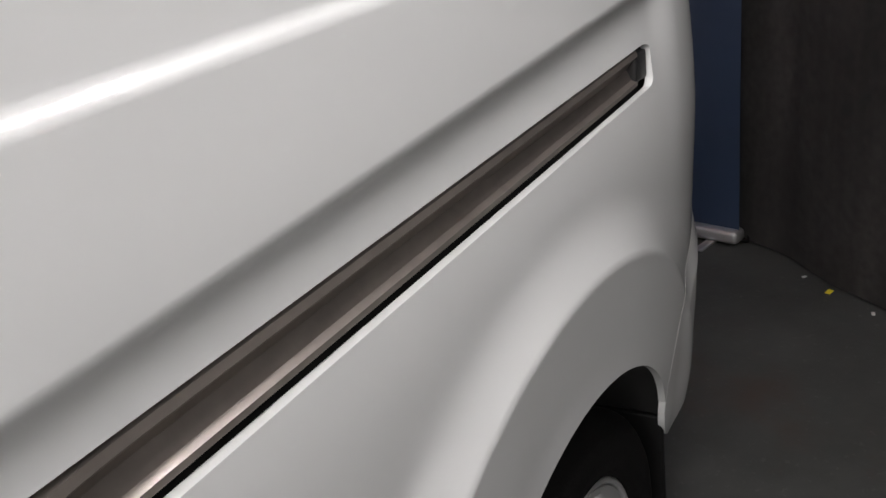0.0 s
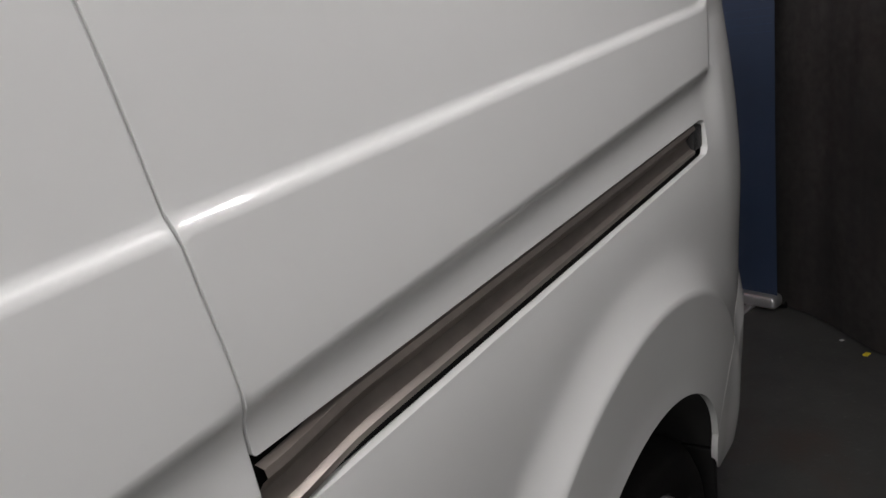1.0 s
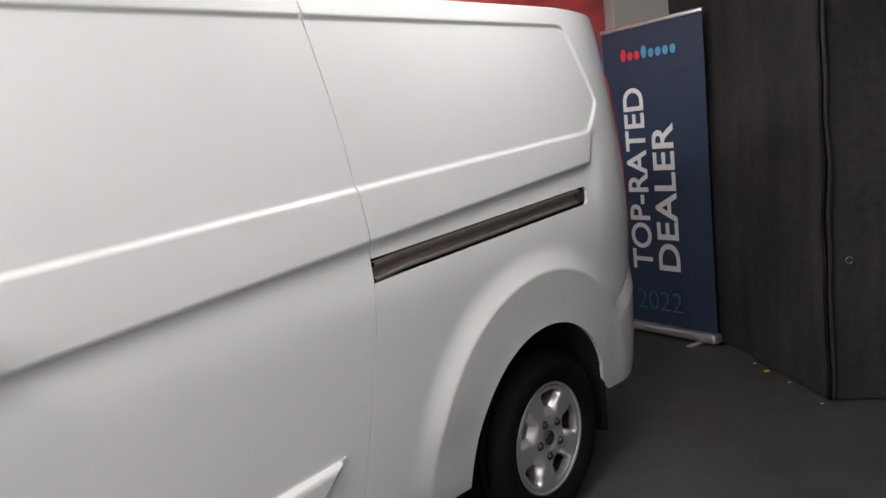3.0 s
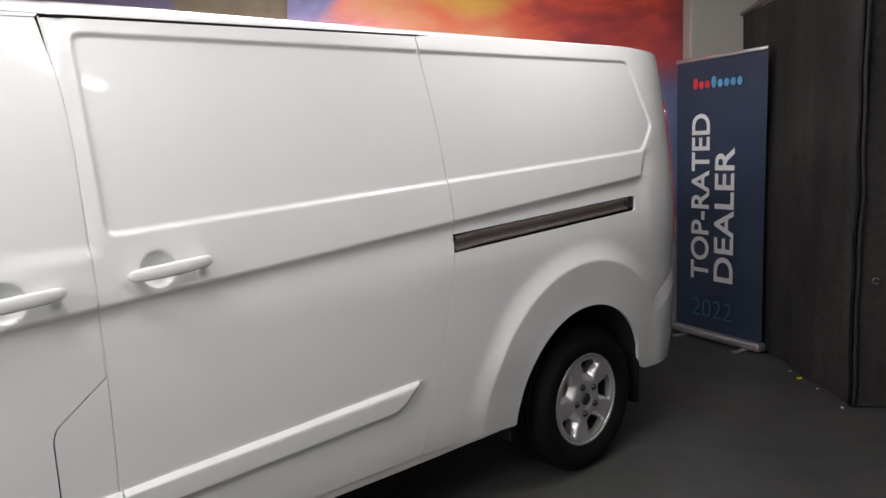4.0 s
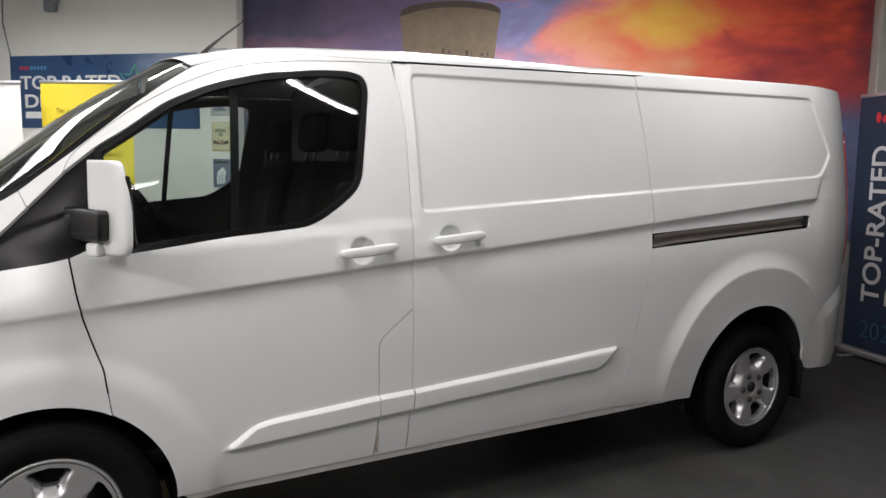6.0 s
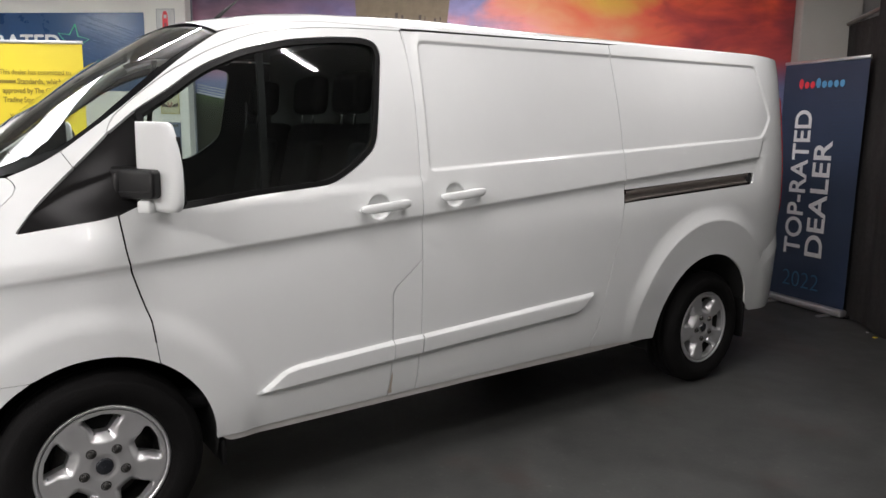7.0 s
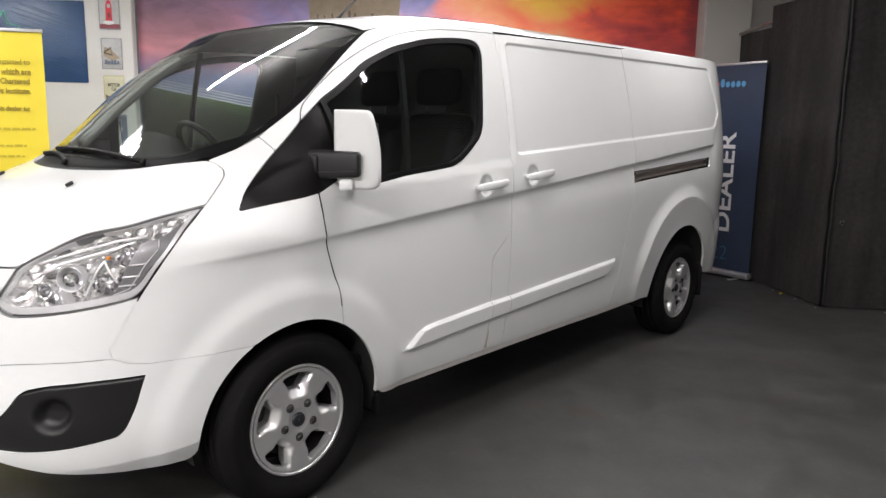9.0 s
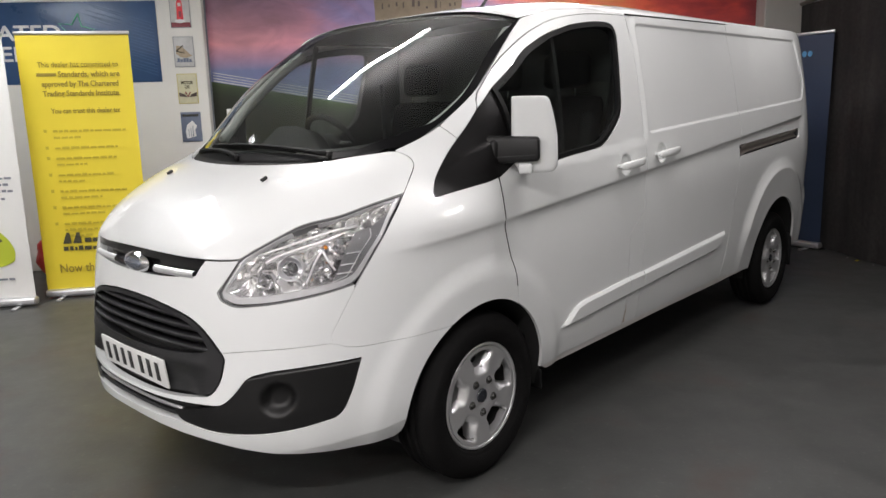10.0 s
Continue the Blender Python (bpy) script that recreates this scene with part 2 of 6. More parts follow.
def moved(piece, m):
    v, f = piece
    return [tuple(m @ Vector(p)) for p in v], f


def box(x0, x1, y0, y1, z0, z1, bevel=0.004, segments=2):
    """A block with rounded edges."""
    bm = bmesh.new()
    bmesh.ops.create_cube(bm, size=1)
    for v in bm.verts:
        v.co = Vector((x0 + (v.co.x + 0.5) * (x1 - x0), y0 + (v.co.y + 0.5) * (y1 - y0), z0 + (v.co.z + 0.5) * (z1 - z0)))
    if bevel:
        bevel = min(bevel, 0.45 * min(abs(x1 - x0), abs(y1 - y0), abs(z1 - z0)))
        bmesh.ops.bevel(bm, geom=bm.edges[:], offset=bevel, segments=segments, affect="EDGES", profile=0.5)
    bm.verts.index_update()
    out = [tuple(v.co) for v in bm.verts], [tuple(v.index for v in f.verts) for f in bm.faces]
    bm.free()
    return out


def lathe(profile, turns=48, closed=False):
    """A (radius, depth) profile spun round the y axis."""
    vs, fs = [], []
    for i in range(turns):
        a = 2 * math.pi * i / turns
        vs += [(r * math.cos(a), d, r * math.sin(a)) for r, d in profile]
    k = len(profile)
    for i in range(turns):
        j = (i + 1) % turns
        for q in range(k - (0 if closed else 1)):
            w = (q + 1) % k
            fs.append((i * k + q, i * k + w, j * k + w, j * k + q))
    return vs, fs


def tube(points, radius, sides=8):
    """A rod along points."""
    pts = [Vector(p) for p in points]
    vs, fs = [], []
    for i, p in enumerate(pts):
        d = (pts[min(i + 1, len(pts) - 1)] - pts[max(i - 1, 0)]).normalized()
        a = d.cross(Vector((0.31, 0.22, 0.92))).normalized()
        b = d.cross(a)
        r = radius[i] if isinstance(radius, (list, tuple)) else radius
        vs += [tuple(p + r * (math.cos(2 * math.pi * k / sides) * a + math.sin(2 * math.pi * k / sides) * b)) for k in range(sides)]
    for i in range(len(pts) - 1):
        for k in range(sides):
            w = (k + 1) % sides
            fs.append((i * sides + k, i * sides + w, (i + 1) * sides + w, (i + 1) * sides + k))
    fs += [tuple(range(sides))[::-1], tuple((len(pts) - 1) * sides + k for k in range(sides))]
    return vs, fs


def slab(outline, depth, bevel=0.0):
    """A flat plate with an outline in (x, z), its face at y = 0 and its back at y = depth."""
    k = len(outline)
    tris = delaunay_2d_cdt([Vector(p) for p in outline], [(i, (i + 1) % k) for i in range(k)], [], 1, 1e-6)
    flat = tris[0]
    vs = [(p.x, 0, p.y) for p in flat] + [(p.x, depth, p.y) for p in flat]
    n = len(flat)
    fs = [tuple(f) for f in tris[2]] + [tuple(i + n for i in f)[::-1] for f in tris[2]]
    index = {}
    for i, origin in enumerate(tris[3]):
        for o in origin:
            index.setdefault(o, i)
    for i in range(k):
        a, b = index[i], index[(i + 1) % k]
        fs.append((a, a + n, b + n, b))
    return vs, fs


def rounded(poly, r, steps=4):
    """An outline with its corners rounded; r is one radius or one for each corner."""
    out = []
    k = len(poly)
    for i, p in enumerate(poly):
        q = r[i] if isinstance(r, (list, tuple)) else r
        p, a, b = np.array(p, float), np.array(poly[i - 1], float), np.array(poly[(i + 1) % k], float)
        da, db = np.linalg.norm(a - p), np.linalg.norm(b - p)
        q = min(q, 0.45 * da, 0.45 * db)
        if q <= 0:
            out.append(tuple(p))
            continue
        s, e = p + (a - p) / da * q, p + (b - p) / db * q
        for j in range(steps + 1):
            t = j / steps
            out.append(tuple((1 - t) ** 2 * s + 2 * t * (1 - t) * p + t * t * e))
    return out


def arc(cx, cz, r, a0, a1, k=24):
    return [(cx + r * math.cos(math.radians(a0 + (a1 - a0) * i / k)), cz + r * math.sin(math.radians(a0 + (a1 - a0) * i / k))) for i in range(k + 1)]


def resample(poly, h):
    out = []
    for a, b in zip(poly, poly[1:] + poly[:1]):
        k = max(1, int(math.ceil(math.dist(a, b) / h)))
        out += [(a[0] + (b[0] - a[0]) * i / k, a[1] + (b[1] - a[1]) * i / k) for i in range(k)]
    return out


def within(px, pz, poly):
    inside = np.zeros(px.shape, bool)
    for (ax, az), (bx, bz) in zip(poly, poly[1:] + poly[:1]):
        if az == bz:
            continue
        cross = (az > pz) != (bz > pz)
        inside ^= cross & (px < (bx - ax) * (pz - az) / (bz - az) + ax)
    return inside


def edge_distance(px, pz, poly):
    d = np.full(px.shape, 9e9)
    for (ax, az), (bx, bz) in zip(poly, poly[1:] + poly[:1]):
        lx, lz = bx - ax, bz - az
        t = np.clip(((px - ax) * lx + (pz - az) * lz) / max(lx * lx + lz * lz, 1e-12), 0, 1)
        d = np.minimum(d, np.hypot(px - ax - t * lx, pz - az - t * lz))
    return d


def inset(poly, g):
    """The outline drawn in by g."""
    p = np.array(poly, float)
    area = np.sum(p[:, 0] * np.roll(p[:, 1], -1) - np.roll(p[:, 0], -1) * p[:, 1])
    sign = 1 if area > 0 else -1
    e = np.roll(p, -1, 0) - p
    e /= np.maximum(np.linalg.norm(e, axis=1), 1e-9)[:, None]
    n = sign * np.stack([-e[:, 1], e[:, 0]], 1)
    m = n + np.roll(n, 1, 0)
    m /= np.maximum(np.linalg.norm(m, axis=1), 0.3)[:, None]
    k = 1 / np.maximum(np.abs(np.sum(m * n, 1)), 0.5)
    return [tuple(q) for q in p + m * (g * k)[:, None]]


def soften(poly, scale):
    """The outline with its gentle bends drawn as curves and its corners just broken."""
    s = [(a * scale[0], b * scale[1]) for a, b in poly]
    radii = []
    for i, p in enumerate(s):
        a, b = s[i - 1], s[(i + 1) % len(s)]
        u, v = (p[0] - a[0], p[1] - a[1]), (b[0] - p[0], b[1] - p[1])
        turn = abs(math.degrees(math.atan2(u[0] * v[1] - u[1] * v[0], u[0] * v[0] + u[1] * v[1])))
        radii.append(0.0 if turn < 1.5 else 0.3 if turn < 52 else 0.005)
    return [(a / scale[0], b / scale[1]) for a, b in rounded(s, radii, 4)]


def skin(outline, chart, h=(0.02, 0.02), holes=(), extra=(), rim=0.014, lift=0.0, scale=(1.0, 1.0), way=None):
    """A body panel: a fine net inside an outline of the chart, laid on the skin, with a rim turned inwards.
    scale: metres to a unit of the chart, so that the net comes out even. way: the outward direction, where it is one."""
    sx, sz = scale
    loops = [[(a * sx, b * sz) for a, b in resample_scaled(q, h, scale)] for q in [soften(k, scale) for k in (outline, *holes)]]
    ring = loops[0]
    xs, zs = [p[0] for p in ring], [p[1] for p in ring]
    gx = np.arange(min(xs) + h[0] / 2, max(xs), h[0])
    gz = np.arange(min(zs) + h[1] / 2, max(zs), h[1])
    px, pz = [a.ravel() for a in np.meshgrid(gx, gz)]
    px = px + np.tile(np.where(np.arange(len(gz)) % 2, 0.25 * h[0], -0.25 * h[0])[:, None], (1, len(gx))).ravel()
    if len(extra):
        ex = np.array(extra, float) * np.array([sx, sz])
        near = np.zeros(px.shape, bool)
        cells = set(map(tuple, np.floor(ex / (0.4 * min(h))).astype(int)))
        key = np.floor(np.stack([px, pz], 1) / (0.4 * min(h))).astype(int)
        near = np.array([any((a + i, b + j) in cells for i in (-1, 0, 1) for j in (-1, 0, 1)) for a, b in key])
        px, pz = np.concatenate([px[~near], ex[:, 0]]), np.concatenate([pz[~near], ex[:, 1]])
    ok = within(px, pz, ring) & (edge_distance(px, pz, ring) > 0.3 * min(h))
    for q in loops[1:]:
        ok &= ~within(px, pz, q) & (edge_distance(px, pz, q) > 0.3 * min(h))
    pts, edges = [], []
    for q in loops:
        k = len(pts)
        pts += [Vector(p) for p in q]
        edges += [(k + i, k + (i + 1) % len(q)) for i in range(len(q))]
    pts += [Vector((a, b)) for a, b in zip(px[ok], pz[ok])]
    flat, _, tris, origin, *_ = delaunay_2d_cdt(pts, edges, [], 0, 1e-7)
    P = np.array([(p.x, p.y) for p in flat])
    T = np.array([tuple(f) for f in tris])
    c = P[T].mean(1)
    keep = within(c[:, 0], c[:, 1], ring)
    for q in loops[1:]:
        keep &= ~within(c[:, 0], c[:, 1], q)
    e0, e1 = P[T[:, 1]] - P[T[:, 0]], P[T[:, 2]] - P[T[:, 0]]
    area = np.abs(e0[:, 0] * e1[:, 1] - e0[:, 1] * e1[:, 0])
    longest = np.maximum(np.maximum(np.linalg.norm(e0, axis=1), np.linalg.norm(e1, axis=1)), np.linalg.norm(e1 - e0, axis=1))
    T = T[keep & (area / longest > 4e-5)]
    U, V = P[:, 0] / sx, P[:, 1] / sz
    X = np.stack(chart(U, V), 1)
    e = 1e-4
    du = np.stack(chart(U + e / sx, V), 1) - np.stack(chart(U - e / sx, V), 1)
    dv = np.stack(chart(U, V + e / sz), 1) - np.stack(chart(U, V - e / sz), 1)
    N = np.cross(du, dv)
    N /= np.maximum(np.linalg.norm(N, axis=1), 1e-12)[:, None]
    # outward: away from the van's middle line
    core = np.stack([np.clip(X[:, 0], 0.3, 3.5), np.full(len(X), YC), np.full(len(X), 0.9)], 1)
    turn = np.sum(N * (X - core if way is None else np.array(way, float)), 1) < 0
    N[turn] *= -1
    X = X + N * lift
    A, B, C = X[T[:, 0]], X[T[:, 1]], X[T[:, 2]]
    flip = np.sum(np.cross(B - A, C - A) * N[T[:, 0]], 1) < 0
    T[flip] = T[flip][:, ::-1]
    vs, fs = [tuple(p) for p in X], [tuple(int(i) for i in t) for t in T]
    count = len(fs)
    if rim:
        index = {}
        for i, o in enumerate(origin):
            for q in o:
                index.setdefault(q, i)
        k = 0
        for q in loops:
            ids = [index[k + i] for i in range(len(q))]
            k += len(q)
            base = len(vs)
            for i in ids:
                vs.append(tuple(X[i]))
                vs.append(tuple(X[i] - (N[i] if way is None else np.array(way, float)) * rim))
            m = len(ids)
            fs += [(base + 2 * i, base + 2 * i + 1, base + 2 * ((i + 1) % m) + 1, base + 2 * ((i + 1) % m)) for i in range(m)]
    return vs, fs, count


def resample_scaled(poly, h, scale):
    s = [(a * scale[0], b * scale[1]) for a, b in poly]
    return [(a / scale[0], b / scale[1]) for a, b in resample(s, min(h))]


def side_chart(x, z):
    return np.asarray(x, float), side(x, z), np.asarray(z, float)


def front_chart(a, z):
    x, y = front(a, z)
    return x, y, np.asarray(z, float)


def mirrored(piece):
    v, f, *rest = piece
    return [(p[0], 2 * YC - p[1], p[2]) for p in v], [tuple(q[::-1]) for q in f], *rest


def panel(name, piece, mat, parent, label="", both=True):
    """A skin panel and its twin on the far side."""
    ob = part(name, piece[0], piece[1], mat, parent, label, flat_from=piece[2])
    if both:
        twin = mirrored(piece)
        part(name, twin[0], twin[1], mat, parent if both is True else both, label, flat_from=twin[2])
    return ob


def a_at(x, z):
    return float(turn_at(x, z))


def a_of(y, z):
    return float(turn_of(y, z))


def inset_scaled(poly, g, scale):
    return [(a / scale[0], b / scale[1]) for a, b in inset([(a * scale[0], b * scale[1]) for a, b in poly], g)]

# ---- the van ----
GAP = 0.0019
van = thing("van", "white long-wheelbase panel van with silver alloy wheels on a grey floor", "van")
FRONT_ARCH, REAR_ARCH = (-0.005, 0.345, 0.384), (3.26, 0.36, 0.43)


def sill_z(x):
    return 0.350 + 0.013 * (x - 0.4)


FRONT_SEAM = [(0.082, 1.190), (0.097, 1.08), (0.112, 1.00), (0.136, 0.92), (0.165, 0.83), (0.185, 0.679)]
B_SEAM = [(1.208, 1.874), (1.228, 1.72), (1.240, 1.60), (1.244, 1.36), (1.249, 1.12), (1.254, 0.94), (1.258, 0.62), (1.252, 0.50), (1.245, sill_z(1.245))]
C_SEAM = [(2.425, 1.911), (2.455, 1.66), (2.47, 1.52), (2.478, 1.37), (2.488, 1.25), (2.488, 1.182), (2.485, 1.118), (2.462, 0.95), (2.44, 0.86), (2.38, 0.57), (2.322, sill_z(2.322))]
DOOR_TOP = [(0.078, 1.450), (0.088, 1.480), (0.11, 1.512), (0.20, 1.592), (0.295, 1.663), (0.443, 1.751), (0.592, 1.812), (0.72, 1.837), (0.821, 1.850), (1.0, 1.864), (1.20, 1.872)]
WINDOW = [(0.165, 1.525), (0.274, 1.598), (0.383, 1.682), (0.533, 1.751), (0.716, 1.798), (0.90, 1.822), (1.02, 1.827), (1.078, 1.815), (1.097, 1.77),
          (1.074, 1.60), (1.052, 1.44), (1.03, 1.395), (0.97, 1.342), (0.888, 1.288), (0.834, 1.266), (0.72, 1.254), (0.565, 1.240), (0.324, 1.207), (0.20, 1.192)]
FLAP = [(1.254, 0.94), (1.122, 0.830), (1.113, 0.80), (1.117, 0.63), (1.120, 0.52), (1.105, sill_z(1.105))]
SCREEN_EDGE = [(-0.1195, 1.343), (0.000, 1.430), (0.123, 1.53), (0.307, 1.686), (0.40, 1.757), (0.495, 1.820)]
SCREEN_FOOT = [(-0.050, 1.388), (-0.026, 1.339)]


WINDOW = rounded(WINDOW, [0.0] + [0.05] * (len(WINDOW) - 1), 3)


def roof_edge_z(x):
    return np.interp(x, [0.40, 0.495, 0.62, 0.85, 1.2, 1.24, 2.44, 3.7, 4.35], [1.79, 1.822, 1.856, 1.876, 1.883, 1.882, 1.917, 1.950, 1.94])


# feature points that sharpen creases, ledges and handle cups in the net
CUPS = [(1.042, 1.172), (1.412, 1.207)]
HANDLES = [(1.058, 1.176), (1.437, 1.210)]


def features(x0, x1):
    out = []
    for x in np.arange(x0, x1, 0.010):
        for d in (-0.11, -0.085, -0.062, -0.043, -0.028, -0.016, -0.007, 0.0, 0.008, 0.02):
            out.append((x, float(crease_z(x)) + d))
    q = RECESS
    c = np.mean(q, axis=0)
    for d in (-0.005, 0.0005, 0.006, 0.0115, 0.017):
        for p in resample(inset(rounded(q, [0.04, 0.03, 0.03, 0.05, 0.05]), d), 0.0065):
            if x0 < p[0] < x1:
                out.append(p)
    for r in (0.575, 0.595, 0.607, 0.615, 0.623, 0.635, 0.65, 0.665, 0.68, 0.70):
        out += [p for p in arc(3.252, 0.370, r + 0.008, -5, 185, 90) if x0 < p[0] < x1]
    if x0 < 3.7 < x1:
        out += [(float(shoulder_end(z)) + d, z) for z in np.arange(1.33, 1.475, 0.008) for d in (-0.006, 0.0, 0.006, 0.013, 0.022, 0.034, 0.05)]
    for cx, cz in CUPS:
        if x0 < cx < x1:
            for r in (0.008, 0.016, 0.024, 0.031, 0.037, 0.042, 0.0455, 0.048, 0.0495, 0.054, 0.062):
                out += [(cx + r * math.cos(a), cz + r * math.sin(a)) for a in np.linspace(0, 2 * math.pi, int(8 + r * 700))]
    return out


body_door = [*DOOR_TOP, *B_SEAM[1:6], *FLAP, (0.385, sill_z(0.385)), *arc(*FRONT_ARCH, 0, 58, 14), *FRONT_SEAM[::-1], *WINDOW[::-1]]
front_door = panel("front_door", skin(inset(body_door, 0.0019), side_chart, extra=features(0.05, 1.3)), WHITE, van, "white painted front door", both=False)
twin = mirrored(skin(inset(body_door, GAP), side_chart))
far_door = part("front_door", twin[0], twin[1], WHITE, van, "white painted front door", flat_from=twin[2])
flap_line = [FLAP[0], *B_SEAM[6:], *FLAP[:0:-1]]
panel("fuel_filler_panel", skin(inset(flap_line, GAP), side_chart), WHITE, van)
slide_line = [*B_SEAM[::-1], *C_SEAM]
sliding_door = panel("sliding_door", skin(inset(slide_line, GAP), side_chart, extra=features(1.2, 2.5)), WHITE, van, "closed white sliding load door", both=False)
twin = mirrored(skin(inset(slide_line, GAP), side_chart, extra=features(1.2, 2.5)))
part("sliding_door", twin[0], twin[1], WHITE, van, flat_from=twin[2])

# tubes added in the door seams: black stands for the front gap's shade, white flanges pale the others
for line_, r, depth, mat in ((FRONT_SEAM, 0.0042, 0.0028, SEAL), (B_SEAM, 0.0030, 0.0062, WHITE), (C_SEAM[:5] + C_SEAM[6:], 0.0028, 0.0050, WHITE)):
    dense = [(p[0], p[1]) for p in resample(line_ + line_[-2:0:-1], 0.02)][:max(2, int(sum(math.dist(a, b) for a, b in zip(line_, line_[1:])) / 0.02))]
    part("door_seal", *tube([(x, float(side(x, z)) + depth, z) for x, z in dense], r, 6), mat, van)

# rear quarter with the notch for the door's rail
TAIL = 4.28
SLOT = [(2.488, 1.187), (3.605, 1.253), (3.627, 1.247), (3.621, 1.198), (3.610, 1.189), (2.486, 1.123)]
BUMPER_SEAM = [(3.655, 0.52), (3.70, 0.66), (3.79, 0.745), (4.02, 0.835), (4.10, 0.865), (TAIL, 0.875)]
quarter_line = [*C_SEAM[:5], *SLOT, *C_SEAM[6:], *arc(REAR_ARCH[0], REAR_ARCH[1], REAR_ARCH[2], 182, 22, 40), *BUMPER_SEAM[1:],
                (TAIL, 1.935), *[(x, float(roof_edge_z(x)) + 0.003) for x in (4.1, 3.9, 3.7, 3.3, 2.9, 2.5)]]
panel("rear_quarter", skin(inset(quarter_line, GAP), side_chart, extra=features(2.3, 3.9)), WHITE, van, "white rear side panel over the wheel")
bump_line = [*BUMPER_SEAM, (TAIL, 0.38), (3.98, 0.37), (3.72, 0.385), (3.672, 0.45)]


def rear_bumper_chart(x, z):
    """The bumper's corner: a sloping ledge under its seam, then a face that stands proud of the panel above."""
    x, z = np.asarray(x, float), np.asarray(z, float)
    below = np.interp(x, [p[0] for p in BUMPER_SEAM], [p[1] for p in BUMPER_SEAM]) - z
    return x, side(x, z) - 0.016 * np.clip(below / 0.085, 0, 1) * step(3.74, 3.95, x), z


ledge = [(x, float(np.interp(x, [p[0] for p in BUMPER_SEAM], [p[1] for p in BUMPER_SEAM])) - d) for x in np.arange(3.72, TAIL - 0.01, 0.012) for d in (0.078, 0.085, 0.092)]
panel("rear_bumper_corner", skin(inset(bump_line, 0.0020), rear_bumper_chart, extra=ledge), WHITE, van, "white rear bumper corner")
light_line = rounded([(4.085, 1.66), (4.13, 1.72), (4.25, 1.72), (4.25, 0.95), (4.16, 0.93), (4.11, 1.0)], 0.03)
panel("tail_light", skin(light_line, side_chart, lift=0.006), RED_LENS, van, "red tail light on the rear corner")


def rear_chart(a, z):
    """The tail, from 40 degrees on the near side to 140 on the far side."""
    a = np.asarray(a, float)
    c, s = np.abs(np.cos(np.radians(a))), np.sin(np.radians(a))
    y0 = flank(z)
    x = 3.45 + TAIL_RUN * s ** (2 / N_REAR)
    y = YC - (YC - y0) * c ** (2 / N_REAR)
    return x, np.where(a > 90, 2 * YC - y, y), np.asarray(z, float)


a_tail = math.degrees(math.asin(((TAIL - 3.45) / TAIL_RUN) ** (N_REAR / 2)))
tail_line = [(a_tail, 0.38), (180 - a_tail, 0.38), (180 - a_tail, 1.935), (a_tail, 1.935)]
panel("rear_doors", skin(tail_line, rear_chart, h=(0.05, 0.05), scale=(0.016, 1.0)), WHITE, van, both=False)

# wings, pillars, sills
wing_line = [*FRONT_SEAM, *arc(*FRONT_ARCH, 60, 120, 16), (-0.32, 0.675), (-0.425, 0.670), (-0.54, 0.666), (-0.59, 0.673), (-0.622, 0.690), (-0.631, 0.715),
             (-0.599, 0.781), (-0.548, 0.882), (-0.484, 0.984), (-0.419, 1.068), (-0.296, 1.163), (-0.262, 1.190), (-0.2285, 1.220), (-0.194, 1.2517), (-0.183, 1.275),
             (-0.189, 1.291), (-0.2026, 1.3025), (-0.163, 1.3205), SCREEN_EDGE[0], (-0.085, 1.364), *SCREEN_FOOT, (-0.13, 1.231), (-0.198, 1.146), (-0.2015, 1.1405), (-0.193, 1.139), (-0.082, 1.157), (0.030, 1.176)]
front_extra = [p for r in (0.47, 0.50, 0.53, 0.56) for p in arc(-0.005, 0.345, r, 30, 150, 60)] + features(-0.6, 0.2)
panel("front_wing", skin(inset(wing_line, 0.0009), side_chart, h=(0.016, 0.016), extra=front_extra), WHITE, van, "white front wing over the wheel")
flange = [(-0.635, 0.715), (-0.59, 0.695), (-0.54, 0.688), (-0.425, 0.692), (-0.32, 0.697), (-0.215, 0.692), (-0.225, 0.655), (-0.32, 0.655), (-0.425, 0.650), (-0.54, 0.646), (-0.60, 0.652), (-0.65, 0.672)]
riser = [(-0.665, 0.69), (-0.625, 0.79), (-0.580, 0.872), (-0.530, 0.872), (-0.572, 0.775), (-0.600, 0.70)]
panel("seam_flange", skin(riser, side_chart, h=(0.016, 0.016), lift=-0.004, rim=0), WHITE, van)
panel("seam_flange", skin(flange, side_chart, h=(0.016, 0.016), lift=-0.004, rim=0), WHITE, van)
pillar_line = [*SCREEN_FOOT[::-1], *SCREEN_EDGE[1:], *[(x, float(roof_edge_z(x))) for x in (0.55, 0.62, 0.75, 0.85, 1.0, 1.21)],
               *DOOR_TOP[::-1], (0.0, 1.3665)]
panel("windscreen_pillar", skin(inset(pillar_line, GAP * 0.7), side_chart, h=(0.012, 0.012)), WHITE, van)
sill_line = [(0.392, sill_z(0.392) + 0.006), (2.828, sill_z(2.828) + 0.006), (2.832, 0.352), (2.37, 0.337), (1.6, 0.336), (0.60, 0.322), (0.425, 0.326)]
panel("sill", skin(sill_line, side_chart, lift=-0.004, rim=0.05), SILL_WHITE, van, "white sill with road dirt")

# black quarter and mirror sail
sail = [(-0.198, 1.145), (-0.13, 1.231), (-0.026, 1.339), (0.078, 1.450), (0.165, 1.525), (0.19, 1.40), (0.21, 1.20), (0.082, 1.190), (0.030, 1.176), (-0.082, 1.157), (-0.193, 1.139)]


